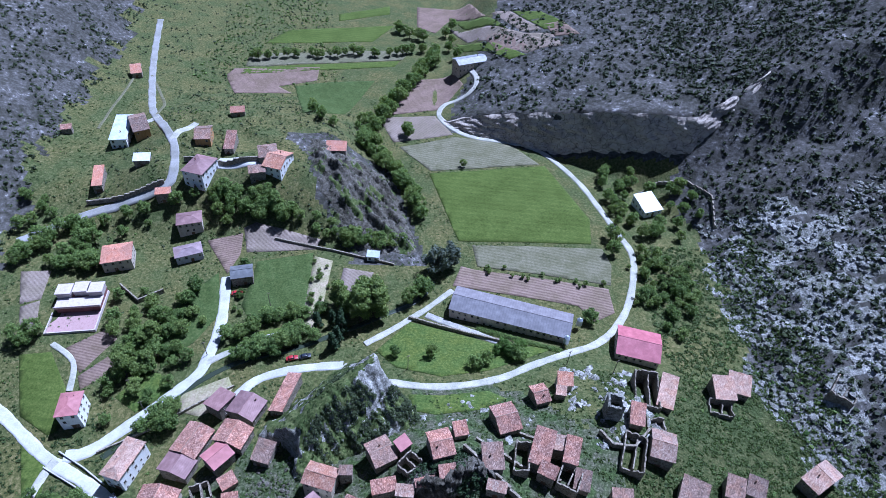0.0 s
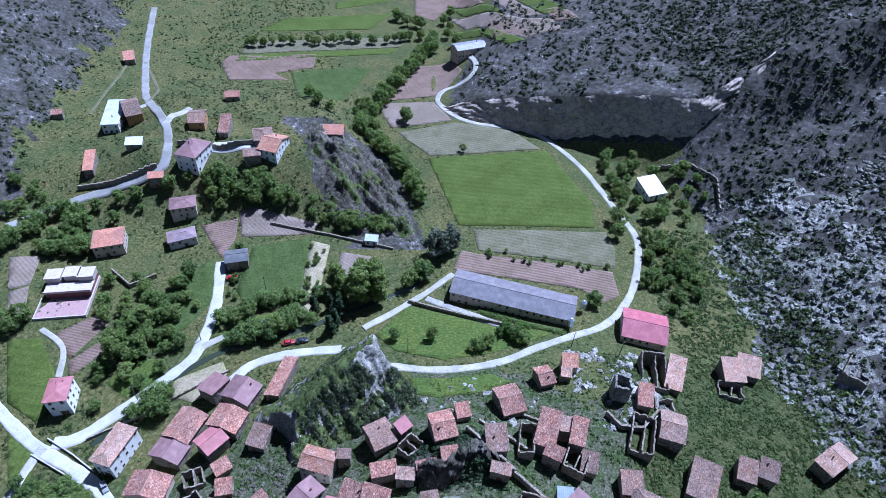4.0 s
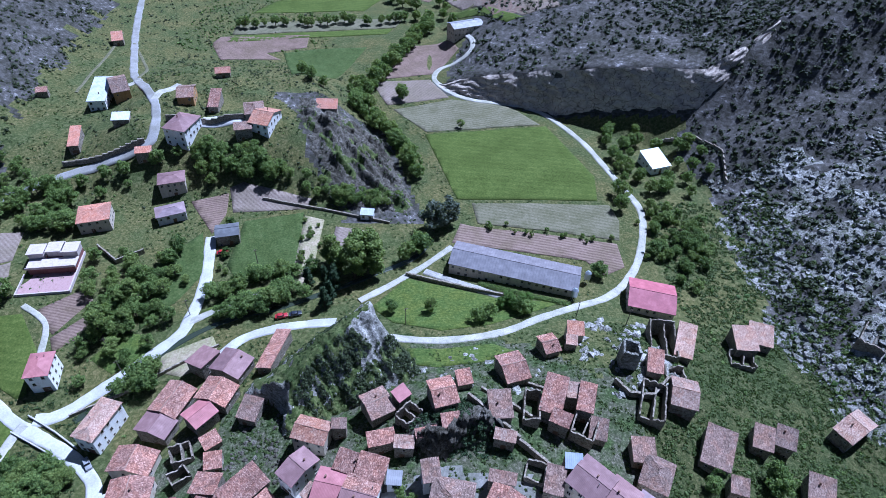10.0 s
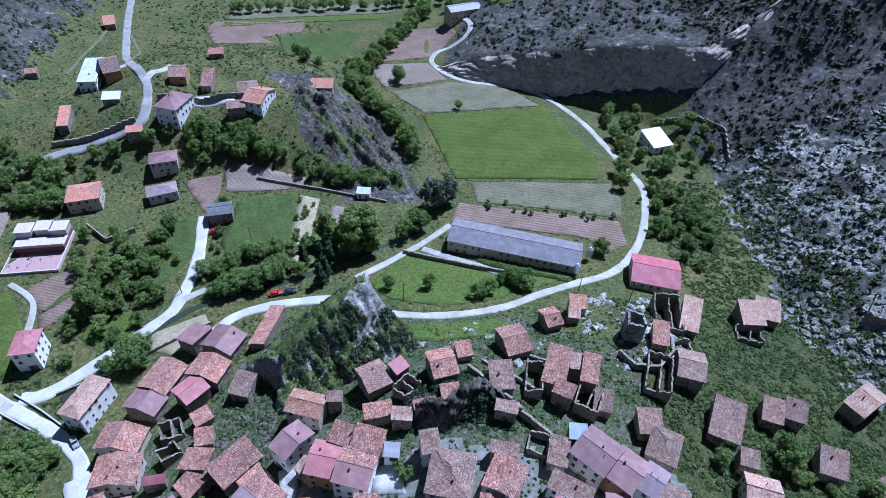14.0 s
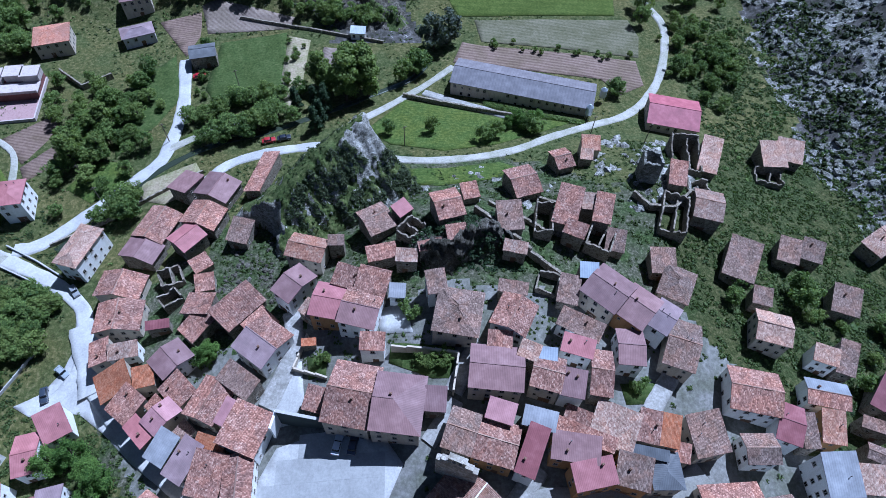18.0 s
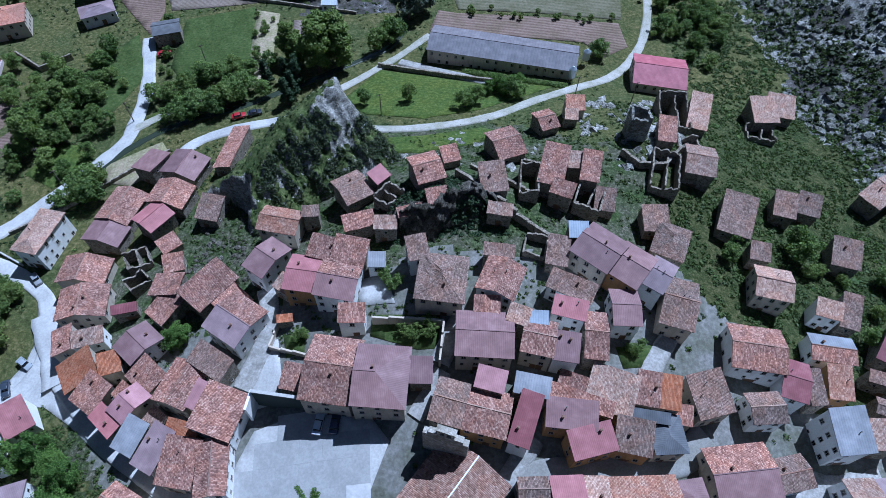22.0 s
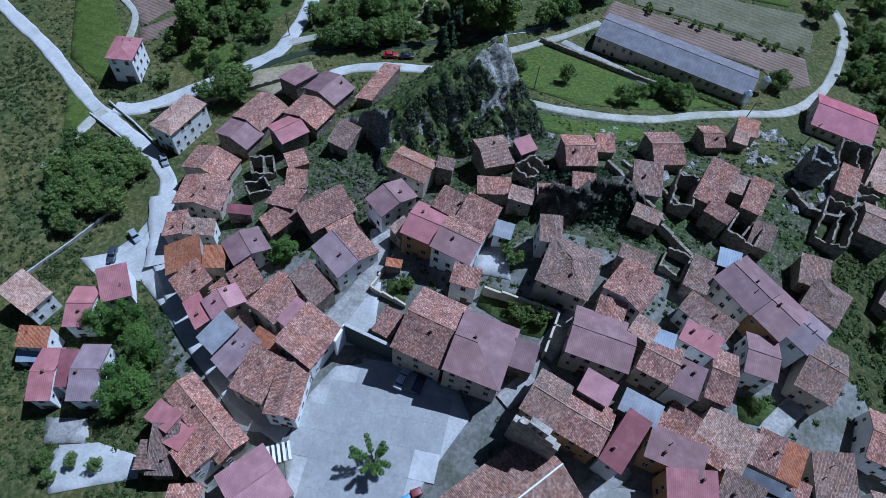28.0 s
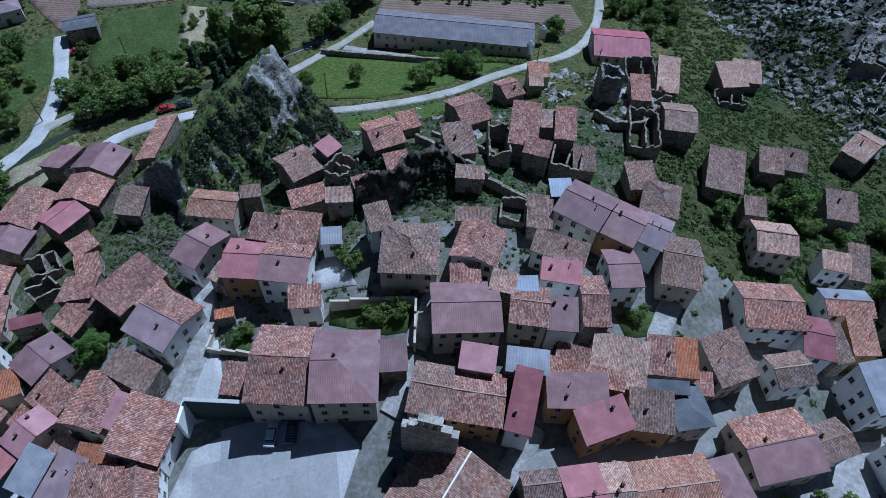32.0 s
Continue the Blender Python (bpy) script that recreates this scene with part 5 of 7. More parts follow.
house(-24.6, 57.1, 2.9, 1.4, 4, 16.3, 12.5, 'm', 'orange', 'stone')
house(80.8, 77.4, 7.2, 10.7, -26, 17.4, 10.7, 'm', 'dull', 'stone')
house(8.3, 33.6, 5.5, 7.9, -20, 24.9, 15.5, 'g', 'dull', 'stone')
house(16.1, 36.8, 5.2, 3.8, -19, 26.1, 17.1, 'm', 'pink', 'stone')
house(23.6, 35.3, 6.2, 3.5, -16, 25.7, 16.6, 'm', 'sheet', 'stone')
house(14.8, 31.4, 7.9, 7.9, -18, 24.7, 15.1, 'g', 'old', 'ochre')
house(21.4, 29.2, 3.4, 9.0, -24, 25.3, 14.6, 'm', 'crimson', 'white')
house(32.0, 32.2, 11.5, 2.4, -24, 25.5, 14.8, 'm', 'old', 'stone')
house(29.9, 29.7, 8.7, 4.7, -10, 25.1, 14.6, 'm', 'purple', 'ochre')
house(32.9, 25.2, 7.7, 4.6, 10, 23.8, 13.6, 'm', 'red', 'ochre')
house(41.2, 25.9, 6.2, 5.7, -16, 22.0, 12.5, 'm', 'dull', 'ochre')
house(44.6, 29.4, 7.8, 1.8, -13, 22.4, 13.1, 'm', 'slate', 'stone')
house(47.9, 26.1, 5.6, 6.4, -1, 21.2, 11.7, 'h', 'slate', 'cream')
house(45.6, 34.0, 4.0, 6.0, -15, 23.3, 13.9, 'm', 'old', 'cream')
house(49.7, 33.4, 3.9, 6.0, -14, 22.4, 13.2, 'm', 'orange', 'cream')
house(27.8, 15.6, 5.4, 9.0, -2, 20.6, 11.0, 'g', 'red', 'cream')
house(32.6, 15.4, 4.0, 8.7, -5, 20.4, 10.8, 'g', 'pale', 'cream')
house(41.0, 15.0, 12.5, 8.7, -2, 19.6, 9.7, 'g', 'tile', 'cream')
house(50.2, 14.9, 5.5, 6.9, 4, 18.5, 9.1, 'h', 'purple', 'cream')
house(21.9, 18.4, 5.1, 4.0, -3, 20.5, 12.5, 'g', 'dull', 'stone')
house(20.4, 13.5, 6.4, 4.5, -6, 19.2, 11.1, 'm', 'dull', 'stone')
house(3.2, 13.6, 27.7, 14.1, -132, 20.5, 7.3, 'g', 'reg', 'stone')
house(71.5, 42.5, 10.2, 9.3, -13, 19.9, 10.0, 'g', 'old', 'white')
house(58.4, 33.4, 6.9, 7.8, 10, 19.9, 11.3, 'm', 'dull', 'cream')
house(70.2, 31.0, 6.4, 5.7, -1, 17.5, 9.1, 'g', 'dull', 'white')
house(78.1, 36.1, 4.7, 8.2, -23, 17.7, 8.6, 'g', 'crimson', 'white')
house(83.3, 35.3, 3.1, 6.8, 0, 14.4, 7.4, 'm', 'dull', 'stone')
house(91.1, 43.6, 8.7, 5.7, -13, 14.4, 6.0, 'g', 'old+sheet', 'white')
house(89.1, 36.1, 4.4, 6.5, -10, 14.2, 6.3, 'm', 'tile', 'ochre')
house(102.6, 37.2, 7.3, 2.4, -22, 10.8, 3.9, 'm', 'dull', 'stone')
house(94.6, 52.9, 5.2, 3.9, -22, 14.2, 6.4, 'm', 'pale', 'white')
house(100.5, 52.8, 3.6, 7.6, -23, 12.2, 5.5, 'm', 'dull', 'stone')
house(106.7, 44.9, 2.9, 8.2, -38, 10.7, 4.0, 'm', 'crimson', 'stone')
house(111.2, 41.6, 6.7, 6.9, -61, 10.0, 3.0, 'g', 'pale', 'stone')
house(81.9, 58.1, 7.4, 7.6, -18, 18.4, 9.1, 'g', 'pale', 'cream')
house(108.6, 69.5, 6.2, 7.0, -21, 10.1, 4.1, 'm', 'dull', 'stone')
house(122.7, 62.6, 8.2, 5.0, -72, 7.0, 2.2, 'm', 'dull', 'stone')
house(97.4, 83.2, 4.9, 6.4, -21, 12.7, 6.4, 'm', 'dull', 'stone')
house(105.5, 84.6, 5.0, 5.8, -24, 10.5, 4.5, 'm', 'dull', 'stone')
house(130.1, 90.0, 5.8, 12.3, -60, 8.1, 2.0, 'g', 'pale', 'stone')
house(83.7, 67.9, 4.2, 4.2, -17, 15.8, 9.9, 'm', 'dull', 'stone')
house(74.6, 91.5, 6.7, 9.2, -17, 22.2, 14.4, 'g', 'pale', 'stone')
house(65.8, 89.8, 6.5, 12.0, -19, 22.3, 16.7, 'r', 'dull', 'stone')
house(109.5, 122.6, 7.0, 8.2, -3, 7.3, 1.3, 'm', 'pale', 'stone')
house(117.0, 126.0, 7.4, 7.5, -18, 5.3, 0.7, 'm', 'pale', 'stone')
house(107.2, 116.1, 7.6, 5.8, -11, 6.3, 2.0, 'r', 'dull', 'stone')
house(83.9, 114.4, 4.9, 11.9, -22, 15.6, 6.9, 'm', 'pale', 'stone')
house(76.6, 113.9, 7.5, 14.0, -10, 18.5, 8.4, 'r', 'dull', 'stone')
house(69.4, 102.2, 4.0, 6.7, -13, 21.7, 16.2, 'm', 'old', 'stone')
house(76.4, 101.5, 5.4, 4.3, -9, 18.7, 13.8, 'r', 'dull', 'stone')
house(82.8, 141.1, 15.6, 13.8, -15, 8.3, 1.7, 'g', 'redpink', 'cream')
house(-115.7, 110.5, 6.6, 8.7, 10, 5.3, -3.6, 'h', 'red', 'white')
house(-127.5, 181.9, 11.3, 10.4, 17, 6.2, -0.3, 'h', 'salmon', 'cream')
house(-76.5, 223.7, 6.9, 4.0, 15, 20.9, 14.2, 'm', 'dull', 'stone')
house(-100.2, 187.1, 10.8, 6.6, 24, 4.2, -0.7, 'h', 'lilac', 'lilac')
house(-103.7, 203.2, 10.2, 7.5, 17, 8.3, 0.4, 'h', 'purple', 'cream')
house(-102.5, 224.9, 9.9, 13.0, -15, 21.7, 11.6, 'h', 'purple', 'white')
house(-68.3, 230.7, 8.7, 13.5, -15, 22.2, 15.1, 'g', 'tile', 'white')
house(-74.0, 236.2, 8.1, 9.9, 16, 23.0, 16.9, 'h', 'dull', 'cream')
house(-43.9, 248.5, 9.3, 5.6, 1, 18.2, 11.0, 'm', 'salmon', 'stone')
house(-153.2, 261.8, 7.6, 18.9, 8, 14.5, 6.7, 'm', 'zinc', 'white')
house(-145.3, 264.8, 7.3, 16.4, 29, 17.0, 8.2, 'g', 'dull', 'ochre')
house(-107.6, 249.7, 6.9, 11.1, 10, 22.6, 16.3, 'g', 'dull', 'ochre')
house(-131.4, 232.0, 6.9, 4.2, 8, 18.8, 13.9, 'm', 'zinc', 'stone')
house(-149.9, 224.0, 3.8, 12.1, 13, 12.6, 7.3, 'm', 'salmon', 'stone')
house(-178.9, 343.0, 5.6, 7.4, 21, 4.0, -0.3, 'm', 'salmon', 'stone')
house(-99.0, 278.3, 6.8, 3.8, 12, 18.3, 14.3, 'm', 'salmon', 'stone')
house(-181.8, 263.0, 4.8, 3.2, 17, 13.2, 9.3, 'm', 'old', 'stone')
house(-93.6, 245.0, 4.2, 11.9, 4, 21.2, 16.5, 'm', 'old', 'stone')
house(-116.9, 213.6, 6.3, 3.3, 11, 14.2, 8.1, 'm', 'salmon', 'stone')
house(26.3, 367.2, 20.4, 10.1, 24, 9.7, -1.7, 'g', 'sheet', 'cream')
house(110.9, 233.5, 9.7, 11.6, 19, 2.8, -1.6, 'm', 'zinc', 'white')
house(-74.2, 174.3, 8.3, 6.8, 14, 5.4, -0.1, 'g', 'slate', 'stone')
house(-21.4, 189.8, 5.2, 3.0, -5, 2.9, -0.5, 'm', 'zinc', 'white')
house(35.7, 155.4, 47.0, 12.4, -16, 7.8, 1.2, 'g', 'barn', 'cream')
house(-48.7, 19.9, 16.4, 5.6, 148, 12.4, 3.0, 'g', 'old', 'cream')
house(-56.3, 18.5, 3.7, 5.9, -109, 10.3, 2.5, 'm', 'red', 'cream')
house(-51.9, 16.4, 5.2, 3.5, -104, 10.7, 2.9, 'm', 'red', 'cream')
house(-47.9, 13.9, 5.9, 5.8, -122, 11.5, 3.1, 'm', 'old', 'white')
house(-56.3, 12.2, 4.7, 5.2, -79, 8.0, 2.2, 'g', 'dull', 'stone')
house(-36.2, 11.1, 8.5, 9.8, -129, 12.4, 4.1, 'g', 'pink', 'cream')
house(-47.0, 5.4, 5.0, 6.9, 16, 9.6, 2.7, 'g', 'old', 'cream')
house(60.4, 18.9, 11.4, 9.7, 2, 18.9, 7.8, 'g', 'purple+old', 'cream')
house(70.1, 18.7, 7.8, 5.6, 7, 16.5, 7.1, 'g', 'dull', 'white')
house(83.1, 24.9, 6.6, 7.8, 1, 19.3, 5.9, 'm', 'sheet', 'white')
house(83.0, 13.5, 5.4, 6.9, -2, 15.9, 4.7, 'g', 'pale', 'white')
house(89.6, 13.7, 3.9, 6.6, 3, 14.0, 4.0, 'g', 'lilac', 'stone')
house(93.5, 25.3, 5.8, 5.4, -6, 13.5, 4.5, 'm', 'pale', 'stone')
house(98.8, 30.8, 4.6, 3.4, -26, 12.1, 4.3, 'g', 'dull', 'stone')
house(105.8, 29.4, 5.3, 6.0, -25, 9.9, 3.2, 'm', 'dull', 'stone')
house(102.1, 23.9, 5.2, 4.1, -12, 11.1, 3.3, 'g', 'lilac', 'white')
house(95.5, 16.1, 4.2, 3.9, -9, 12.4, 3.6, 'm', 'sheet', 'white')
house(93.2, 11.4, 4.8, 4.0, -8, 11.3, 3.5, 'm', 'pale', 'cream')
house(74.3, 4.0, 8.7, 4.0, -1, 10.4, 4.2, 'g', 'sheet', 'white')
house(54.3, 1.2, 7.6, 5.6, -9, 14.6, 6.2, 'g', 'old', 'cream')
house(61.6, 0.1, 4.9, 6.3, -8, 13.5, 5.4, 'g', 'pink', 'cream')
house(85.0, -2.6, 10.3, 8.8, 9, 12.4, 2.2, 'm', 'sheet', 'white')
house(78.5, -6.1, 4.4, 7.1, -66, 9.7, 2.8, 'g', 'pale', 'cream')
house(35.0, 4.6, 9.4, 2.7, -16, 15.6, 8.4, 'g', 'old', 'stone')
house(47.7, 1.5, 5.6, 2.5, -12, 14.2, 7.3, 'm', 'sheet', 'white')
house(120.0, 33.0, 7.0, 8.0, -20, 9.5, 2.2, 'g', 'slate', 'white')
house(113.5, 20.0, 7.0, 6.0, -15, 10.0, 2.8, 'g', 'lilac', 'white')
house(-4.6, 65.8, 3.3, 3.0, -4, 23.7, 18.8, 'm', 'sheet', 'white')
house(-64.0, 81.3, 5.4, 5.2, 27, 7.1, 1.7, 'r', 'dull', 'stone')
house(-62.3, 74.4, 4.7, 3.6, 43, 7.8, 2.6, 'r', 'dull', 'stone')
house(150.8, 120.4, 7.6, 10.9, -43, 13.6, 6.7, 'r', 'dull', 'stone')
house(29.8, 67.8, 4.7, 4.6, -18, 24.7, 21.0, 'r', 'dull', 'stone')
house(-99.0, 37.2, 5.7, 7.4, 70, 2.5, -3.9, 'm', 'pale', 'white')
house(-91.8, 28.7, 5.7, 3.9, 11, 2.6, -3.9, 'm', 'orange', 'white')
house(-86.3, 37.3, 4.7, 8.8, 14, 3.1, -3.7, 'g', 'red', 'white')
house(-82.0, 43.5, 5.4, 6.7, 32, 3.9, -3.2, 'm', 'red', 'white')
house(-75.7, 23.9, 4.7, 10.8, 14, 6.3, -2.0, 'g', 'lilac', 'white')
house(-80.8, 24.0, 3.2, 6.6, 13, 3.9, -2.8, 'm', 'crimson', 'white')
house(-85.1, 22.3, 3.8, 10.2, 15, 3.2, -3.6, 'g', 'red', 'white')
house(-92.8, 25.9, 3.9, 2.6, 15, -0.4, -3.9, 'm', 'blue', 'white')
house(-54.6, 13.5, 4.2, 7.9, 12, 8.2, 2.5, 'm', 'dull', 'stone')
house(39.5, 35.0, 8.5, 7.6, -24, 20.7, 15.1, 'm', 'pale', 'cream')
house(-53.5, 48.5, 6.7, 5.4, -44, 10.3, 4.3, 'm', 'old', 'cream')
house(-37.0, 63.5, 6.0, 5.1, 49, 12.9, 8.7, 'm', 'old', 'stone')
house(32.0, 36.5, 5.0, 4.4, -24, 20.9, 16.3, 'm', 'old', 'cream')
house(17.0, 51.5, 4.8, 4.4, -7, 26.2, 19.9, 'm', 'old', 'stone')
house(-25.0, 65.0, 3.6, 3.5, -39, 17.3, 12.2, 'm', 'pale', 'stone')
house(53.0, 30.5, 3.6, 3.5, -14, 17.9, 12.1, 'm', 'old', 'stone')
house(-50.5, 39.5, 3.7, 3.4, -41, 9.3, 4.5, 'm', 'dull', 'cream')
house(-58.0, 45.5, 3.2, 3.2, -41, 9.5, 3.4, 'm', 'old', 'cream')




# ---- trees and undergrowth ----
def leaf_cloud(centres, radii, count, size, rnd, flat=0.75):
    """Many small leaf blades gathered in clumps."""
    n = len(centres)
    which = rnd.integers(0, n, count)
    d = rnd.normal(size=(count, 3))
    d /= np.linalg.norm(d, axis=1)[:, None]
    r = np.asarray(radii)[which] * (0.55 + 0.5 * rnd.random(count))
    p = np.asarray(centres)[which] + d * r[:, None] * np.array([1, 1, flat])
    up = d + 0.6 * rnd.normal(size=(count, 3)) + np.array([0, 0, 0.5])
    up /= np.linalg.norm(up, axis=1)[:, None]
    t = np.cross(up, rnd.normal(size=(count, 3)))
    t /= np.linalg.norm(t, axis=1)[:, None]
    b = np.cross(up, t)
    s = size * (0.6 + 0.8 * rnd.random(count))[:, None]
    verts = np.stack([p - t * s, p + b * s * 0.7 + up * s * 0.15, p + t * s, p - b * s * 0.7 + up * s * 0.15], 1).reshape(-1, 3)
    return verts, np.arange(count * 4).reshape(-1, 4)


def clear(x, y, gap=0.3):
    """True away from fields, roads, houses and the square."""
    ok = np.ones(len(x), bool)
    for poly in TAKEN["field"]:
        ok &= ~inside(x, y, poly)
    for line, width in TAKEN["road"]:
        for a in range(0, len(line), 1):
            ok &= (x - line[a][0]) ** 2 + (y - line[a][1]) ** 2 > (width / 2 + 0.6 + gap) ** 2
    for hx, hy, w, d, r in TAKEN["house"]:
        u, v = (x - hx) * math.cos(r) + (y - hy) * math.sin(r), (y - hy) * math.cos(r) - (x - hx) * math.sin(r)
        ok &= (np.abs(u) > w / 2 + gap) | (np.abs(v) > d / 2 + gap)
    return ok & ~inside(x, y, [(-36, 2), (-36, 33), (-20, 39), (-4, 35), (-3, 26), (-12, 2)])


def tree_parts(kind, seed):
    """Trunk and crown meshes of a tree one metre tall, to be scaled."""
    rnd = np.random.default_rng(seed)
    narrow = {"lush": 0.44, "broad": 0.42, "tall": 0.27, "dark": 0.2, "grey": 0.42, "round": 0.42}[kind]
    low = {"lush": 0.22, "broad": 0.3, "tall": 0.2, "dark": 0.12, "grey": 0.25, "round": 0.45}[kind]
    pieces = [tube([(0, 0, -0.06), (0.01, 0, 0.15), (-0.01, 0.01, 0.4), (0.01, 0, 0.72)], [0.038, 0.028, 0.02, 0.008], 7)]
    centres, radii = [], []
    for i in range({"lush": 46, "broad": 30, "tall": 34, "dark": 26, "grey": 30, "round": 22}[kind]):
        f = (i + rnd.random()) / 30 if kind in ("tall", "dark") else rnd.random()
        z = low + (1 - low) * min(f, 1) * 0.92
        prof = math.sin(math.pi * min(0.98, 0.12 + 0.86 * (z - low) / (1 - low))) ** 0.7 if kind != "dark" else max(0.1, 1 - (z - low) / (1 - low))
        a, r = rnd.uniform(0, 6.28), narrow * prof * rnd.uniform(0.35, 0.95)
        centres.append((r * math.cos(a), r * math.sin(a), z))
        radii.append({"lush": 0.125, "broad": 0.14, "tall": 0.1, "dark": 0.075, "grey": 0.14, "round": 0.13}[kind] * rnd.uniform(0.7, 1.25))
        if i % 4 == 0:
            b0 = max(0.12, z * 0.55)
            pieces.append(tube([(0, 0, b0), (centres[-1][0] * 0.5, centres[-1][1] * 0.5, (b0 + z) / 2), centres[-1]], [0.016, 0.01, 0.003], 5))
    count = {"lush": 7000, "broad": 2000, "tall": 4200, "dark": 1500, "grey": 1800, "round": 900}[kind]
    v, f = leaf_cloud(centres, radii, count, {"lush": 0.019, "broad": 0.032, "tall": 0.024, "dark": 0.026, "grey": 0.034, "round": 0.04}[kind], rnd)
    leaf = {"lush": LEAF_LUSH, "broad": LEAF, "tall": LEAF_LIGHT, "dark": LEAF_DARK, "grey": LEAF_GREY, "round": LEAF_LIGHT}[kind]
    return joined("trunk", pieces, [BARK]), mesh_of("crown", v, f, [leaf])


TREE_KINDS = {"lush": [tree_parts("lush", s) for s in (11, 12)], "broad": [tree_parts("broad", s) for s in (1, 2, 3, 4)], "tall": [tree_parts("tall", 5), tree_parts("tall", 6)], "dark": [tree_parts("dark", 7)],
              "grey": [tree_parts("grey", 8)], "round": [tree_parts("round", 9), tree_parts("round", 10)]}
LIGHT_CROWNS = []
for t_, c_ in TREE_KINDS["broad"][:2]:
    light = c_.copy()
    light.materials[0] = LEAF_LIGHT
    LIGHT_CROWNS.append((t_, light))
TREE_KINDS["broad"] += LIGHT_CROWNS
TREE_WORDS = {"lush": "dense bright green broadleaf tree", "broad": "leafy green broadleaf tree", "tall": "tall light green poplar", "dark": "dark narrow evergreen tree", "grey": "big silvery grey-green willow", "round": "small clipped round street tree"}
tree_dice = random.Random(21)


FAR_TREES = []


def tree(x, y, size, kind, z=None):
    if size > 3.2 and not clear(np.array([x]), np.array([y]), (0.26 if x < -60 else 0.1) * size)[0] and not any(inside(np.float64(x), np.float64(y), q) for q in TAKEN["field"]):
        return None
    if kind == "broad" and (y > 195 or size < 3.6 or (x < -95 and y > 130)):
        FAR_TREES.append((x, y, size))
        return None
    trunk, crown = tree_dice.choice(TREE_KINDS[kind])
    wide = tree_dice.uniform(0.9, 1.3) if kind == "broad" else 1.0
    m = pose(x, y, height(x, y) if z is None else z, 0, 0, tree_dice.uniform(0, 360)) @ Matrix.Diagonal((size * wide, size * wide, size, 1))
    e = base_at("tree", m, TREE_WORDS[kind], "tree", "trees")
    part("trunk", trunk, e)
    part("crown", crown, e)
    return e


def grove(how, pts, count, lo, hi, kind):
    """Trees along a line or scattered over an area."""
    if how == "line":
        seg = [math.dist(a, b) for a, b in zip(pts, pts[1:])]
        total = sum(seg)
        for i in range(count):
            if count == len(pts):
                x, y = pts[i]
            else:
                s = total * (i + 0.5) / count
                k = 0
                while k < len(seg) - 1 and s > seg[k]:
                    s -= seg[k]
                    k += 1
                u = min(1, s / max(seg[k], 1e-6))
                x, y = (pts[k][j] + (pts[k + 1][j] - pts[k][j]) * u for j in (0, 1))
                x, y = x + tree_dice.uniform(-2.6, 2.6), y + tree_dice.uniform(-2.6, 2.6)
            tree(x, y, tree_dice.uniform(lo, hi), kind)
        return
    xs, ys = [p[0] for p in pts], [p[1] for p in pts]
    done = 0
    for _ in range(count * 30):
        x, y = tree_dice.uniform(min(xs), max(xs)), tree_dice.uniform(min(ys), max(ys))
        if inside(np.float64(x), np.float64(y), pts):
            tree(x, y, tree_dice.uniform(lo, hi), kind)
            done += 1
            if done == count:
                return


grove('area', [(-183.3, 215.1), (-156.7, 218.9), (-103.8, 219.1), (-96.9, 198.5), (-125.8, 195.8), (-145.7, 199.3), (-168.9, 181.9)], 34, 3.7, 7.5, 'broad')
grove('area', [(-121.1, 122.9), (-112.1, 142), (-102.7, 168.3), (-89.6, 168.7), (-81.1, 142.7), (-83.7, 121.1), (-95.2, 107.8), (-111.8, 106.5)], 34, 3.7, 7, 'broad')
grove('line', [(-73, 142.9), (-65.1, 148.5), (-57.9, 154.1), (-47, 152.7), (-39.5, 159.1)], 12, 3.7, 7, 'broad')
grove('line', [(-107.3, 123.3), (-98.9, 132.4), (-97.7, 142.2)], 5, 9, 13, 'tall')
grove('line', [(-78.4, 185.8), (-72.9, 168.9), (-71.7, 154.1)], 9, 2.5, 4.5, 'broad')
grove('line', [(-37.4, 194.8), (-25.5, 196.9), (-13.4, 199.4), (-6.2, 204.1)], 12, 3.7, 6, 'broad')
grove('area', [(89.3, 189.4), (119.8, 191.3), (106.5, 147.8), (87.5, 140.1), (86.2, 158.6)], 20, 2.5, 5, 'broad')
grove('line', [(26.2, 134.5), (33.6, 137.9), (38.5, 136.4)], 4, 4.5, 6.5, 'lush')
grove('line', [(3.3, 402.3), (-4.7, 373.8), (-17.8, 340.6), (-28.7, 310.8), (-36.8, 295), (-32, 276), (-19, 257.9), (-9.8, 243.1), (-3.9, 229.4), (-0.9, 216.3)], 58, 4, 10, 'broad')
grove('line', [(6.4, 395.5), (-1, 371.6), (-13.6, 338.7), (-25.2, 307.1), (-31.4, 289), (-24.7, 269.7), (-13.4, 248.9), (-5.9, 234.8)], 42, 4, 10, 'broad')
grove('line', [(-122.9, 380), (-105.4, 383.9), (-73, 389.5), (-51, 394.8), (-20.5, 396.3), (-0.7, 407.4)], 26, 5, 8, 'broad')
grove('line', [(-26.7, 438.8), (-13.2, 428.5), (-3.7, 423.2)], 6, 7, 9, 'broad')
grove('line', [(14.8, 450.7), (12.4, 424.6), (17.6, 386.1)], 5, 7, 9, 'broad')
grove('line', [(-68.1, 307.4), (-55.2, 278.4), (-46.8, 276.8)], 7, 5, 7, 'broad')
grove('area', [(-125.1, 167.2), (-90.9, 165.5), (-93, 132.5), (-99, 121.3), (-116.1, 141.9)], 30, 4, 8, 'broad')
grove('area', [(-178, 201.1), (-148.8, 201.9), (-127.8, 176.8), (-152.8, 174.4), (-166, 175.8)], 44, 6, 9, 'broad')
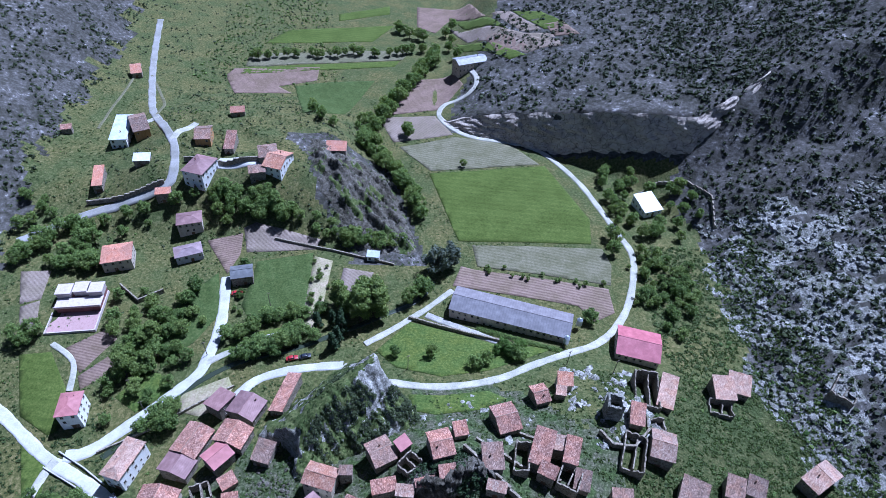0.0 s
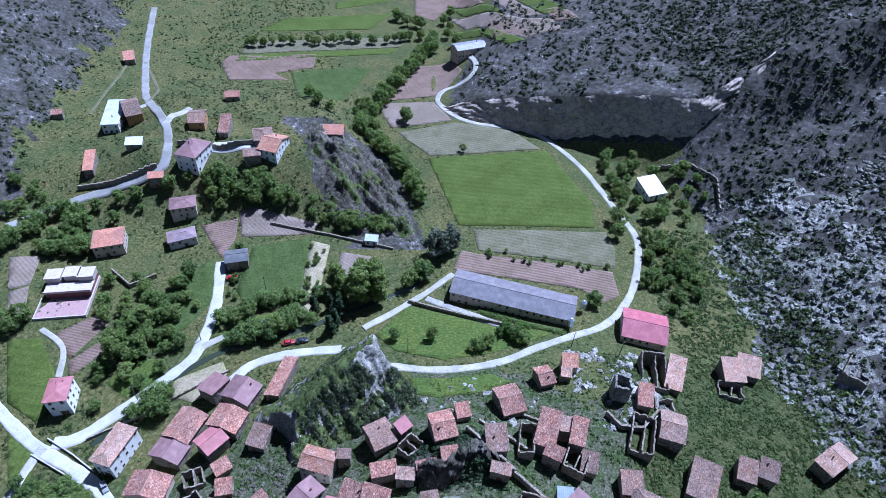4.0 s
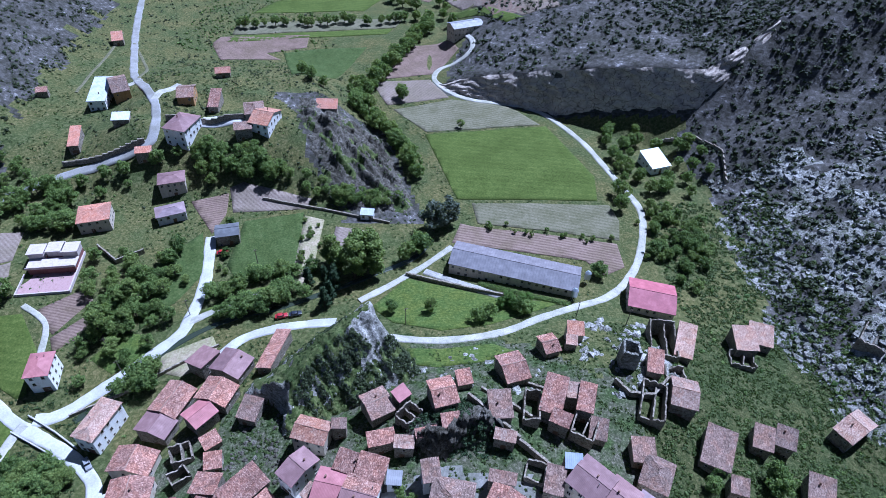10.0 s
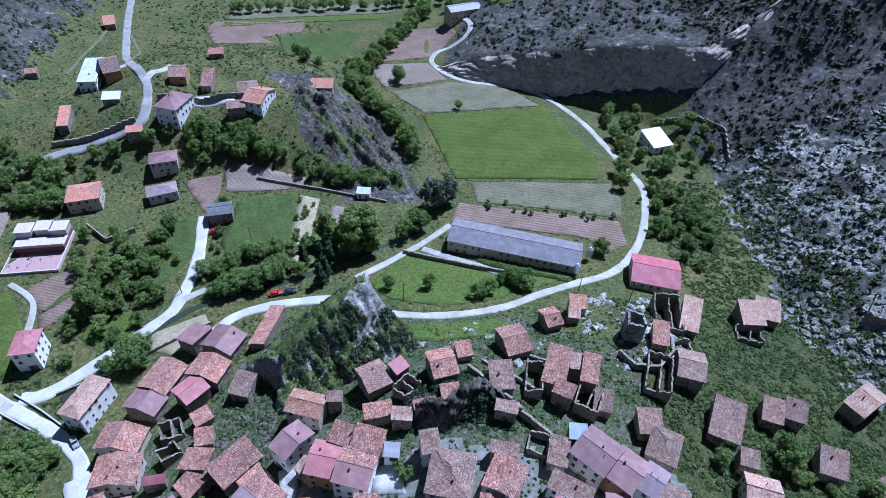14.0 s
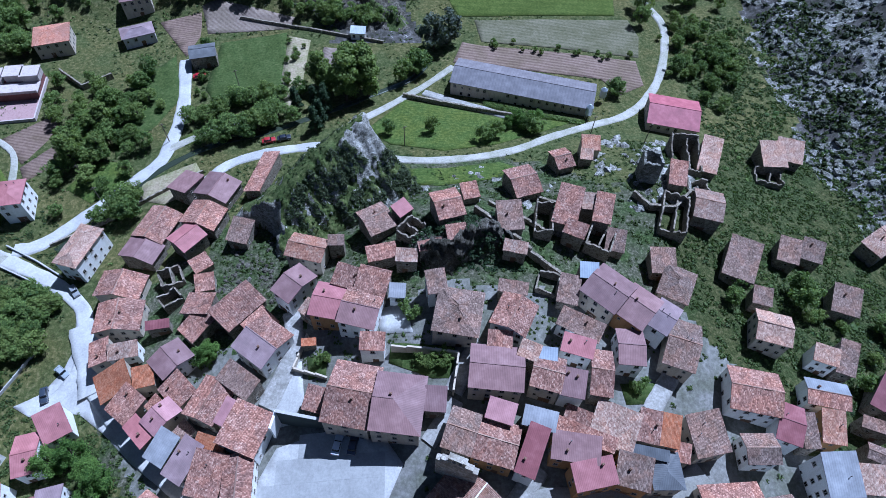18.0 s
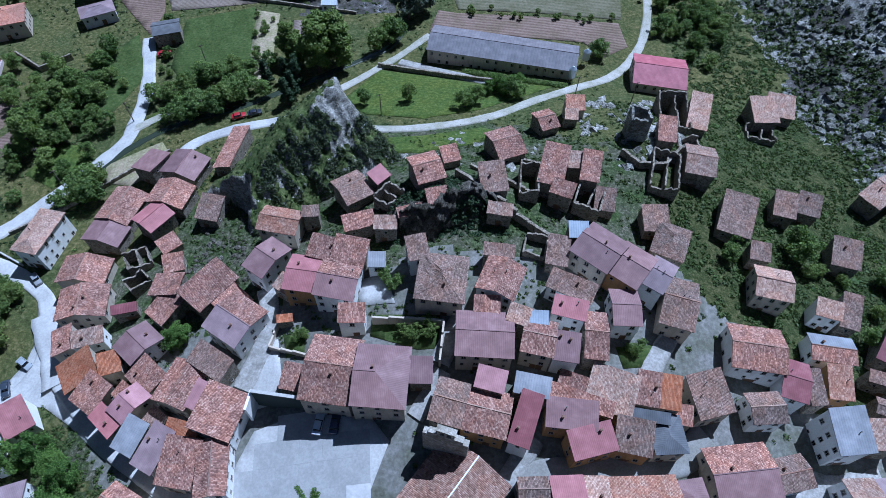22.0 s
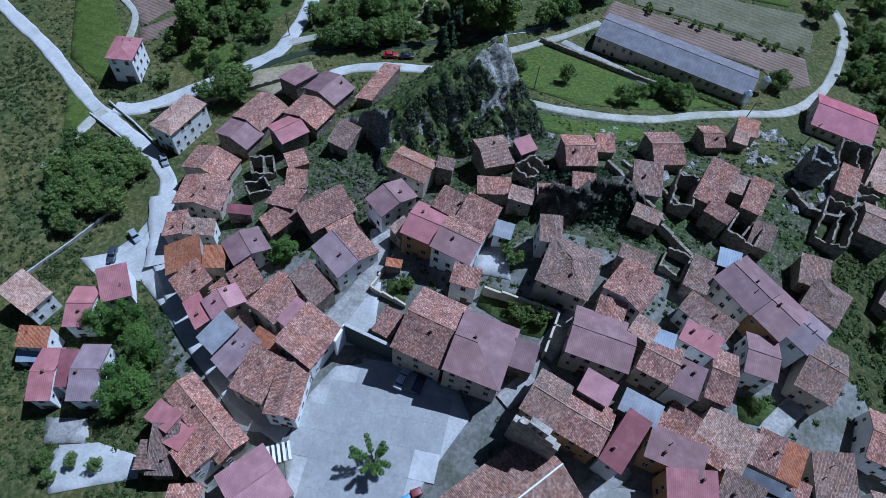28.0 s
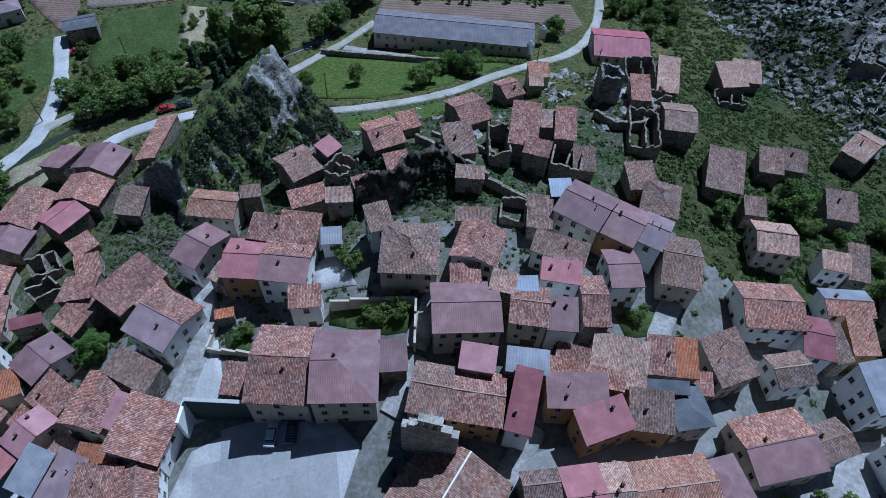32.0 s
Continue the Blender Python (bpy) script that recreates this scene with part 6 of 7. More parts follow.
grove('area', [(-100.1, 219.1), (-64.1, 217.6), (-55.7, 206.9), (-93.8, 201.1)], 40, 5, 8, 'broad')
grove('area', [(-59.8, 211.3), (-45.9, 206.9), (-13.5, 201.2), (-25.5, 196.9), (-55.2, 202.3)], 26, 4, 7, 'broad')
grove('area', [(92.7, 266.1), (132.9, 244.4), (134.5, 219.7), (123.8, 203.2), (88.6, 208.5)], 40, 5, 8, 'broad')
grove('area', [(98.4, 201), (123.8, 195.4), (107.7, 147.9), (98.2, 153.2), (92.1, 171.9)], 46, 3.5, 6, 'broad')
grove('line', [(-70, 131.3), (-63.6, 133.6), (-56.3, 136.8), (-48.2, 142.1)], 8, 5, 8, 'broad')
grove('line', [(-59.9, 134.8), (-52.3, 137.2), (-45.2, 142.6), (-37.5, 146)], 7, 6, 9, 'broad')
grove('line', [(-38.7, 146.9), (-32, 151.6), (-28.8, 142.5), (-34.5, 139.6)], 7, 9, 13, 'dark')
grove('line', [(-23.5, 153.5), (-21.7, 157.5), (-17.7, 159.2), (-16, 155)], 4, 16, 20, 'tall')
grove('line', [(-34.1, 159.2), (-28.1, 154.7)], 3, 10, 14, 'tall')
grove('line', [(6.3, 181.8), (11.1, 185.7)], 2, 13, 15, 'grey')
grove('line', [(-1.6, 167.9), (1.7, 171.2), (-4.8, 164.5)], 4, 7, 9, 'broad')
grove('line', [(-8.8, 134.2), (4.5, 133.8), (20.7, 129), (24.3, 131), (34.6, 134.7), (37, 133.2)], 6, 5, 7, 'broad')
grove('line', [(67.9, 157.4), (68.1, 155.9)], 2, 6, 7, 'broad')
grove('line', [(-10.9, 294.1), (-10.5, 291.1)], 2, 8, 9, 'broad')
grove('line', [(19.9, 265.8), (20.2, 264.7)], 1, 4, 5, 'broad')
grove('line', [(86, 214.7), (88.5, 196.8)], 3, 7, 9, 'broad')
grove('line', [(24.2, 185.7), (37.2, 183.1), (51, 179.9), (78.9, 176.2)], 13, 2, 3, 'broad')
grove('line', [(-47.1, 187.3), (-43.7, 180.2), (-43.3, 170), (-44, 160.5), (-40.8, 183.9), (-39.9, 170.1), (-40.3, 157.5)], 14, 2, 3, 'broad')
grove('line', [(-91.2, 106.7), (-88, 110.7), (-82.2, 110.3), (-84.9, 104.5)], 6, 6, 8, 'broad')
grove('area', [(-119.6, 85.8), (-97.3, 80.5), (-92.9, 73.9), (-113.5, 74)], 16, 4, 7, 'broad')
grove('line', [(-149.2, 140.7), (-143.8, 139.7)], 3, 7, 9, 'broad')
grove('line', [(-82.9, 40.4), (-76.2, 37.2), (-71, 32.8), (-81.1, 35.7), (-67.9, 30.8)], 5, 7.5, 9, 'lush')
grove('line', [(-74.2, 23.6), (-70.6, 25.4), (-69.2, 20.6), (-66, 22.8), (-73, 19.3)], 5, 8, 10, 'lush')
grove('line', [(-51.4, 61.2), (-49.9, 59.8)], 1, 4, 5, 'lush')
grove('line', [(-78.1, 8), (-72.7, 9), (-67.7, 9), (-75.5, 5.5)], 4, 3, 4, 'broad')
grove('area', [(-117.9, 75.8), (-107.8, 83.2), (-93.6, 76.2), (-94, 69.2), (-101.8, 51.1)], 34, 4, 7, 'broad')
grove('line', [(-86.5, 109.6), (-84.7, 113), (-88.6, 105.2)], 5, 6, 8, 'broad')
grove('line', [(-50.2, 59.8), (-49.4, 59.1)], 1, 4, 5, 'broad')
grove('area', [(-0.2, 51.5), (6.9, 52.4), (6.3, 48.3), (1, 48.8)], 14, 2.2, 3.1, 'round')
grove('line', [(-49.4, 57.4), (-48.6, 58.4)], 2, 5, 6, 'lush')
grove('area', [(-23.4, 54.7), (-18.8, 53.5), (-19.1, 50), (-23.6, 51.1)], 4, 2, 3, 'broad')
grove('line', [(-2.7, 63.2), (-0.4, 60.8), (0.5, 62.1)], 4, 2, 3.5, 'broad')
grove('area', [(43.8, 44.7), (51, 46.4), (50.6, 43.5), (44.6, 43.1)], 5, 2, 3, 'broad')
grove('line', [(97.7, 73.3), (97, 69.6)], 2, 8, 9, 'broad')
grove('line', [(98.2, 63.9), (103, 63.9), (108.3, 62.4)], 5, 3, 4, 'broad')
grove('line', [(79.7, 71.7), (77.3, 68.6)], 2, 4, 5, 'broad')
grove('line', [(101.6, 48.1), (103.8, 49.2), (123.7, 66), (119.1, 57.7), (120.6, 38.7)], 6, 4, 6, 'broad')
grove('line', [(46, 7.5), (55, 11.7), (54.4, 7.5), (62.6, 12.2), (61.3, 7), (68.9, 12.1), (67.5, 6.8), (74.3, 11.1)], 8, 2.8, 3.2, 'round')
grove('line', [(83.9, 5.8), (87.4, 5.4), (82.7, 9.9), (95, 6.5)], 4, 2.8, 3.2, 'round')



def far_wood():
    """The farther trees, joined: each a short trunk and a leafy crown of its own."""
    vs, fs, slots, k = [], [], [], 0
    for x, y, size in FAR_TREES:
        trunk, crown = tree_dice.choice(TREE_KINDS["broad"])
        m = np.array(pose(0, 0, 0, 0, 0, tree_dice.uniform(0, 360)).to_3x3()) * size
        shade = tree_dice.choice((1, 1, 2))
        for slot, me in ((0, trunk), (1, crown)):
            co = np.empty(len(me.vertices) * 3)
            me.vertices.foreach_get("co", co)
            vs.append(co.reshape(-1, 3) @ m.T + np.array([x, y, height(x, y)]))
            fs += [[v + k for v in p.vertices] for p in me.polygons]
            slots += [slot if slot == 0 else shade] * len(me.polygons)
            k += len(co) // 3
    ob = new("woods", mesh_of("woods", np.concatenate(vs), fs, [BARK, LEAF, LEAF_LIGHT], slots))
    tagged(ob, "leafy green riverside woods and hedgerow trees", "woods", kind="stuff")


far_wood()


def ball():
    bm = bmesh.new()
    bmesh.ops.create_icosphere(bm, subdivisions=1, radius=1)
    v = np.array([p.co[:] for p in bm.verts])
    f = np.array([[p.index for p in q.verts] for q in bm.faces])
    bm.free()
    return v, f


BALL_V, BALL_F = ball()


def scatter(name, xy, sizes, mat, label, category, squash=0.8, jitter=0.3, seed=1, sink=0.25, spiky=0, onto=None, blade=0.2):
    """Many shrubs or stones as one object: uneven lumps, shrubs with leaf blades all over."""
    rnd = np.random.default_rng(seed)
    n, k = len(xy), len(BALL_V)
    lump = BALL_V[None] * (1 + jitter * rnd.normal(size=(n, k, 1))) * np.array([1, 1, squash])
    lump = lump * sizes[:, None, None] * (0.8 + 0.4 * rnd.random((n, 1, 3))) * (0.42 if spiky else 1.0)
    a = rnd.uniform(0, 6.28, n)
    ca, sa = np.cos(a)[:, None], np.sin(a)[:, None]
    X = lump[..., 0] * ca - lump[..., 1] * sa + xy[:, :1]
    Y = lump[..., 0] * sa + lump[..., 1] * ca + xy[:, 1:2]
    z0 = (onto or ground)(xy[:, 0], xy[:, 1])
    Z = lump[..., 2] + (z0 + sizes * squash * (0.5 - sink))[:, None]
    verts = np.stack([X, Y, Z], 2).reshape(-1, 3)
    faces = (BALL_F[None] + (np.arange(n) * k)[:, None, None]).reshape(-1, 3).tolist()
    verts = [verts]
    if spiky:
        c = np.stack([xy[:, 0], xy[:, 1], z0 + sizes * squash * 0.4], 1)
        lv, lf = leaf_cloud(c, sizes * 0.98, int(n * spiky * 1.7), blade, rnd, squash)
        lv = lv.reshape(-1, 4, 3)
        verts.append(lv.reshape(-1, 3))
        faces += (lf + n * k).tolist()
    ob = new(name, mesh_of(name, np.concatenate(verts), faces, [mat]))
    return tagged(ob, label, category, kind="stuff")


seeds = np.random.default_rng(5)


def sown(n, x0, x1, y0, y1, keep):
    p = np.stack([seeds.uniform(x0, x1, n), seeds.uniform(y0, y1, n)], 1)
    return p[keep(p[:, 0], p[:, 1])]


def sizes_for(p, lo, hi):
    return lo + (hi - lo) * seeds.random(len(p)) ** 2


def open_land(x, y):
    return ((x - 8) / 80) ** 2 + ((y - 55) / 52) ** 2 > 1


p = sown(21000, 118, 440, 12, 450, lambda x, y: ((y > 95 + 0.2 * (x - 130)) | (x > 146)) & (x + 8 * wavy(x, y, 17, 6) > 132) & (wavy(x, y, 21, 2) + 1.2 * seeds.random(len(x)) > 0.1))
scatter("mountain_shrubs", p, sizes_for(p, 0.7, 2.9), SHRUB, "dark juniper shrubs dotted over the rocky slope", "shrubs", 0.85, 0.22, 2, spiky=7, blade=0.45)
p = sown(6000, 5, 330, 285, 560, lambda x, y: (y > cliff_line(x) + 9) & (x > 12 + 0.28 * np.maximum(y - 300, 0)) & (wavy(x, y, 15, 3) > -0.4))
scatter("spur_shrubs", p, sizes_for(p, 0.9, 3.2), SHRUB, "dark juniper shrubs on the sunlit spur", "shrubs", 0.85, 0.22, 3, spiky=7, blade=0.5)
p = sown(9500, -420, -150, 150, 520, lambda x, y: (x < -184 - 0.13 * (y - 250)) & (wavy(x, y, 19, 4) > -0.35))
scatter("west_shrubs", p, sizes_for(p, 0.6, 2.6), SHRUB, "dark shrubs on the western scree slope", "shrubs", 0.85, 0.22, 4, spiky=7, blade=0.4)
p = sown(2600, -150, -30, 255, 520, lambda x, y: (x < -38 - 0.2 * (y - 255)) & (x > -180 + 0.0 * y) & (y > 345) & clear(x, y, 1.0))
scatter("valley_shrubs", p, sizes_for(p, 0.6, 2.2), LEAF, "green shrubs across the upper valley", "shrubs", 0.85, 0.25, 5, spiky=8)
p = sown(2300, -150, 0, 190, 330, lambda x, y: (x < -6 - 0.28 * (y - 203)) & (wavy(x, y, 13, 3) > -0.1) & clear(x, y, 0.8))
scatter("mound_shrubs", p, sizes_for(p, 0.4, 1.5), SHRUB, "low dark shrubs on the mound", "shrubs", 0.8, 0.25, 6, spiky=8, onto=lambda x, y: np.maximum(ground(x, y), mound_face(x, y)))
p = sown(9500, 58, 150, 36, 205, lambda x, y: (x > 64 + 0.7 * np.maximum(62 - y, 0)) & ~((y > 128) & (x < 95)) & (wavy(x, y, 9, 3) > -0.55) & clear(x, y, 0.8))
scatter("slope_weeds", p, sizes_for(p, 0.3, 1.3), WEED, "lush green weeds and brambles on the slope", "weeds", 0.5, 0.3, 7, spiky=20, blade=0.26)
p = sown(620, 64, 150, 60, 205, lambda x, y: (x > 70) & ~((y > 128) & (x < 95)) & (wavy(x, y, 11, 1) > 0.0) & clear(x, y, 1.2))
scatter("slope_brambles", p, sizes_for(p, 0.6, 2.4), LEAF, "dark bramble thickets on the slope", "shrubs", 0.6, 0.3, 17, spiky=22)
p = sown(9500, -200, 66, 96, 335, lambda x, y: (crag(x, y) < 0.2) & clear(x, y, 0.4) & (wavy(x, y, 14, 5) + 0.6 * wavy(x, y, 5, 2) > -0.35))
scatter("valley_weeds", p, sizes_for(p, 0.25, 1.1), WEED, "rough green grass and weeds across the valley", "weeds", 0.5, 0.3, 18, spiky=9)
p = sown(3600, -58, 66, 52, 112, lambda x, y: (crag(x, y) < 0.2) & clear(x, y, 0.3) & (wavy(x, y, 8, 5) + 0.5 * wavy(x, y, 3, 2) > -0.15))
scatter("village_weeds", p, sizes_for(p, 0.2, 0.8), WEED, "green weeds between houses and ruins", "weeds", 0.55, 0.3, 19, spiky=12)
p = sown(2600, 84, 160, -40, 62, lambda x, y: clear(x, y, 0.8) & (x > 96 - 0.1 * y))
scatter("east_weeds", p, sizes_for(p, 0.4, 1.7), WEED, "lush weeds beyond the car park", "weeds", 0.6, 0.3, 26, spiky=14)
p = sown(900, -30, 120, 8, 56, lambda x, y: clear(x, y, 0.3) & (wavy(x, y, 7, 2) > 0.35))
scatter("yard_weeds", p, sizes_for(p, 0.25, 0.9), WEED, "green weeds in small yards", "weeds", 0.6, 0.3, 20, spiky=14)
p = sown(1500, -104, -56, 4, 52, lambda x, y: clear(x, y, 0.5))
scatter("street_weeds", p, sizes_for(p, 0.3, 1.1), WEED, "green weeds and shrubs beside the street", "weeds", 0.6, 0.3, 33, spiky=16)
p = sown(5200, -150, -60, 20, 110, lambda x, y: clear(x, y, 0.5) & (x < -96 + 0.2 * (y - 60)) & (wavy(x, y, 13, 3) > -0.4))
scatter("bank_weeds", p, sizes_for(p, 0.3, 1.2), WEED, "lush weeds along the river bank", "weeds", 0.55, 0.3, 22, spiky=9)
p = sown(4200, -330, -30, 330, 640, lambda x, y: clear(x, y, 1.0) & (x < -34 - 0.2 * (y - 255)) & (x > -190 - 0.13 * (y - 250)))
scatter("upper_valley_bushes", p, sizes_for(p, 0.5, 1.8), SHRUB, "dark bushes across the upper valley", "shrubs", 0.8, 0.3, 23, spiky=6)
p = sown(2300, -60, 75, 78, 140, lambda x, y: ((x < -4) | (y > 118) | (wavy(x, y, 7, 5) > 0.1)) & (crag(x, y) < 0.5) & ~((y > 122) & (y < 140)))
scatter("edge_weeds", p, sizes_for(p, 0.2, 0.75), WEED, "rough grass and weeds among the ruins", "weeds", 0.6, 0.3, 8, spiky=10)
p = sown(15000, -46, 2, 80, 116, lambda x, y: (crag(x, y) > 1.0) & (wavy(x, y, 5, 5) + 0.5 * wavy(x, y, 2, 3) > -0.45) & (crag_zone(np.stack([x, y], 1)) == 0) & (np.hypot(x + 13.5, y - 112) > 7) & (x > -33 + 3 * wavy(x, y, 3, 2)))
scatter("crag_bushes", p, sizes_for(p, 0.25, 0.95), IVY, "dark ivy and bushes clinging to the crag", "shrubs", 0.8, 0.3, 9, spiky=12, onto=lambda x, y: ground(x, y) + crag(x, y) - 0.75)
p = sown(900, -44, -8, 88, 125, lambda x, y: (crag(x, y) > 1.0) & (crag_zone(np.stack([x, y], 1)) == 1))
scatter("crag_turf", p, sizes_for(p, 0.15, 0.5), WEED, "tufts of grass on the crag's back", "weeds", 0.6, 0.3, 24, spiky=10, onto=lambda x, y: ground(x, y) + crag(x, y) - 0.75)
p = sown(2600, -190, -10, 60, 330, lambda x, y: (wavy(x, y, 23, 4) > 0.2) & (x < -60) & clear(x, y, 0.8))
scatter("meadow_bushes", p, sizes_for(p, 0.3, 1.1), LEAF, "low green bushes and hedges between plots", "shrubs", 0.75, 0.28, 10, spiky=10)
p = sown(3400, 116, 215, 88, 220, lambda x, y: (y > 92 + 0.2 * (x - 130)) & (x + 9 * wavy(x, y, 17, 6) > 130) & (wavy(x, y, 11, 9) > -0.15))
scatter("limestone_blocks", p, sizes_for(p, 0.3, 1.7), PALE, "pale broken limestone blocks on the hillside", "rocks", 0.7, 0.22, 11, 0.45)
p = sown(240, -45, 95, 84, 122, lambda x, y: ((x - 20) / 16) ** 2 + ((y - 100) / 12) ** 2 < 1.3)
scatter("ledge_rocks", p, sizes_for(p, 0.4, 1.6), CRAG, "grey limestone ledges among the houses", "rocks", 0.5, 0.34, 12, 0.5)
p = sown(280, 50, 78, 92, 128, lambda x, y: (wavy(x, y, 6, 2) > 0.0))
scatter("ruin_rocks", p, sizes_for(p, 0.5, 1.9), CRAG, "grey limestone ledges under the tower ruin", "rocks", 0.55, 0.34, 13, 0.5)
p = sown(260, -52, -30, 62, 92, lambda x, y: (wavy(x, y, 6, 4) > -0.1))
scatter("rubble_rocks", p, sizes_for(p, 0.25, 0.8), STRATA, "grey rubble and ledges between ruined houses", "rocks", 0.7, 0.22, 14, 0.45)



# ---- squares, walls and fixtures ----
PLAZA = [(-33.2, 19), (-32.2, 28.7), (-29.2, 34.2), (-19, 36.5), (-7.5, 33.5), (-4.6, 29.5), (-7.2, 24), (-11.5, 14), (-17, 5), (-27, 5)]
square = base_at("town_square", Matrix.Identity(4), "pale concrete village square in large slabs", "square", kind="structure")
slab_dice = random.Random(3)
mid = np.mean(PLAZA, 0)
apron = draped("apron", [tuple(mid + (np.array(c) - mid) * 1.1) for c in PLAZA], CONCRETE, 0.2, 2.5)
apron.parent = square
tagged(apron, "worn concrete edge strip")
for col in range(7):
    for row in range(7):
        x0, y0 = -34.5 + col * 4.6, 4 + row * 4.8
        x1, y1 = x0 + 4.585, y0 + 4.785
        if not (inside(np.float64(x0 + 2.3), np.float64(y0 + 2.4), PLAZA)):
            continue
        pts = [(x0, y0), (x1, y0), (x1, y1), (x0, y1)]
        tone = 0 if x0 > -17 + 0.3 * (y0 - 4) and y0 < 27 else 2 if x0 > -20 and y0 > 24 else 1
        v = [(x, y, height(x, y) + 0.28) for x, y in pts] + [(x, y, height(x, y) - 0.3) for x, y in pts]
        part("slab", mesh_of("slab", v, [(0, 1, 2, 3), (0, 4, 5, 1), (1, 5, 6, 2), (2, 6, 7, 3), (3, 7, 4, 0)], [PLAZA_TONES[tone if slab_dice.random() < 0.85 else 1]]), square)


def stone_wall(pts, tall, thick=0.5, rag=0.25, mat=STONE, name="stone_wall", label="grey dry-stone boundary wall"):
    e = base_at(name, Matrix.Identity(4), label, "wall")
    for a, b in zip(pts, pts[1:]):
        n = max(1, int(math.dist(a, b) / 2.5))
        for k in range(n):
            p = [a[j] + (b[j] - a[j]) * k / n for j in (0, 1)]
            q = [a[j] + (b[j] - a[j]) * (k + 1) / n for j in (0, 1)]
            z = min(height(*p), height(*q))
            top = max(height(*p), height(*q)) + tall
            part("wall_section", mesh_of("wall_section", *ragged_wall(p, q, thick, z - 0.5, top, dice, rag), [mat]), e)


stone_wall([(-5.9, 53.5), (1, 52.5), (8.6, 51), (7.2, 43)], 2.6, 0.4, 0.1, WALLS["cream"], "garden_wall", "pale rendered garden wall round the yard")
stone_wall([(-28, 52), (-25.5, 60)], 1.6, 0.4, 0.1, WALLS["cream"], "garden_wall", "pale low garden wall")
stone_wall([(-28, 52), (-20, 49)], 1.2, 0.4, 0.1, WALLS["cream"], "garden_wall", "pale low garden wall")
stone_wall([(14, 88), (22, 80), (29, 74), (37, 66.5), (40.5, 71)], 2.4, 0.7, 0.5, STONE, "terrace_wall", "grey stone terrace retaining wall")
stone_wall([(18, 92), (30, 84), (42, 80)], 1.5, 0.6, 0.7, STONE, "terrace_wall", "broken grey terrace wall")
stone_wall([(26, 98), (36, 94), (47, 90)], 1.2, 0.6, 0.6, STONE, "terrace_wall", "broken grey terrace wall")
stone_wall([(-4.5, 154.5), (6, 150.5), (16.7, 146.8), (31, 142.6)], 1.6, 0.6, 0.2, STONE, "yard_wall", "long grey stone yard wall by the barn")
stone_wall([(-152, 212), (-135, 214), (-117.8, 219)], 2.0, 0.7, 0.3, STONE, "roadside_wall", "dark stone retaining wall by the road")
stone_wall([(-118.8, 92.4), (-109, 87.6), (-99.4, 82.8)], 1.0, 0.35, 0.05, CONCRETE, "bridge_parapet", "pale concrete bridge parapet")
stone_wall([(-116.2, 97.8), (-106, 92.4), (-97.4, 87)], 1.0, 0.35, 0.05, CONCRETE, "bridge_parapet", "pale concrete bridge parapet")
stone_wall([(-104, 97.5), (-88, 107), (-64.6, 121.6)], 1.1, 0.5, 0.15, STONE, "river_wall", "grey stone river wall beside the road")
stone_wall([(56.6, 96.8), (59.8, 92.3), (66.7, 92.1), (73.1, 98.7)], 2.2, 0.7, 0.8, STONE, "ruin_wall", "broken curved castle wall")
stone_wall([(110, 246), (120, 250), (133, 246), (140, 232), (138, 215)], 1.4, 0.6, 0.4, STONE, "stone_wall", "dry-stone wall round the orchard")
stone_wall([(-66, 199), (-40, 194), (-12, 186)], 1.2, 0.5, 0.2, STONE, "garden_wall", "long stone garden wall under the mound")
stone_wall([(-122, 168), (-112, 160), (-104, 166)], 2.2, 0.5, 0.2, STONE, "garden_wall", "curved stone retaining wall by the villa")
stone_wall([(-112, 232), (-92, 231), (-78, 233)], 2.6, 0.5, 0.1, STONE, "yard_wall", "stone retaining wall of the hilltop yard")
stone_wall([(-96, 66), (-101, 55), (-106, 44)], 0.9, 0.3, 0.05, CONCRETE, "parapet", "pale concrete street parapet")

# the rock step behind the middle of the village
us, vs = np.linspace(0, 1, 120), np.linspace(0, 1, 20)
U, V = np.meshgrid(us, vs)
sx, sy = -3 + 27 * U, 74.5 + 1.5 * np.cos(U * 9) + 5 * U ** 3
sh = 9.0 * np.sin(np.clip(U * 3.14, 0.05, 3.1)) ** 0.5
zz = ground(sx, sy - 2) - 1 + (sh + 1 + 0.9 * wavy(sx, sy, 1.7, 3)) * V
yy = sy - 1.5 + 2.6 * V + 1.5 * jagged(sx, V * 14, 2.2, 2) + 0.5 * wavy(sx, V * 30, 0.9, 4)
i = (np.arange(19)[:, None] * 120 + np.arange(119)[None]).ravel()
top = np.stack([sx[-1], sy[-1] + 9, ground(sx[-1], sy[-1] + 9) - 0.4], 1)
sv = np.concatenate([np.stack([sx.ravel(), yy.ravel(), zz.ravel()], 1), top])
sf = np.concatenate([np.stack([i, i + 1, i + 121, i + 120], 1), np.stack([2280 + np.arange(119), 2281 + np.arange(119), 2401 + np.arange(119), 2400 + np.arange(119)], 1)])
# The darker STRATA colour stands in for the ravine's deep shade.
tagged(new("rock_ledge", mesh_of("rock_ledge", sv, sf, [STRATA], smoothed=True)), "grey rock ledge between the terraces, toned dark in place of shade", "rock")

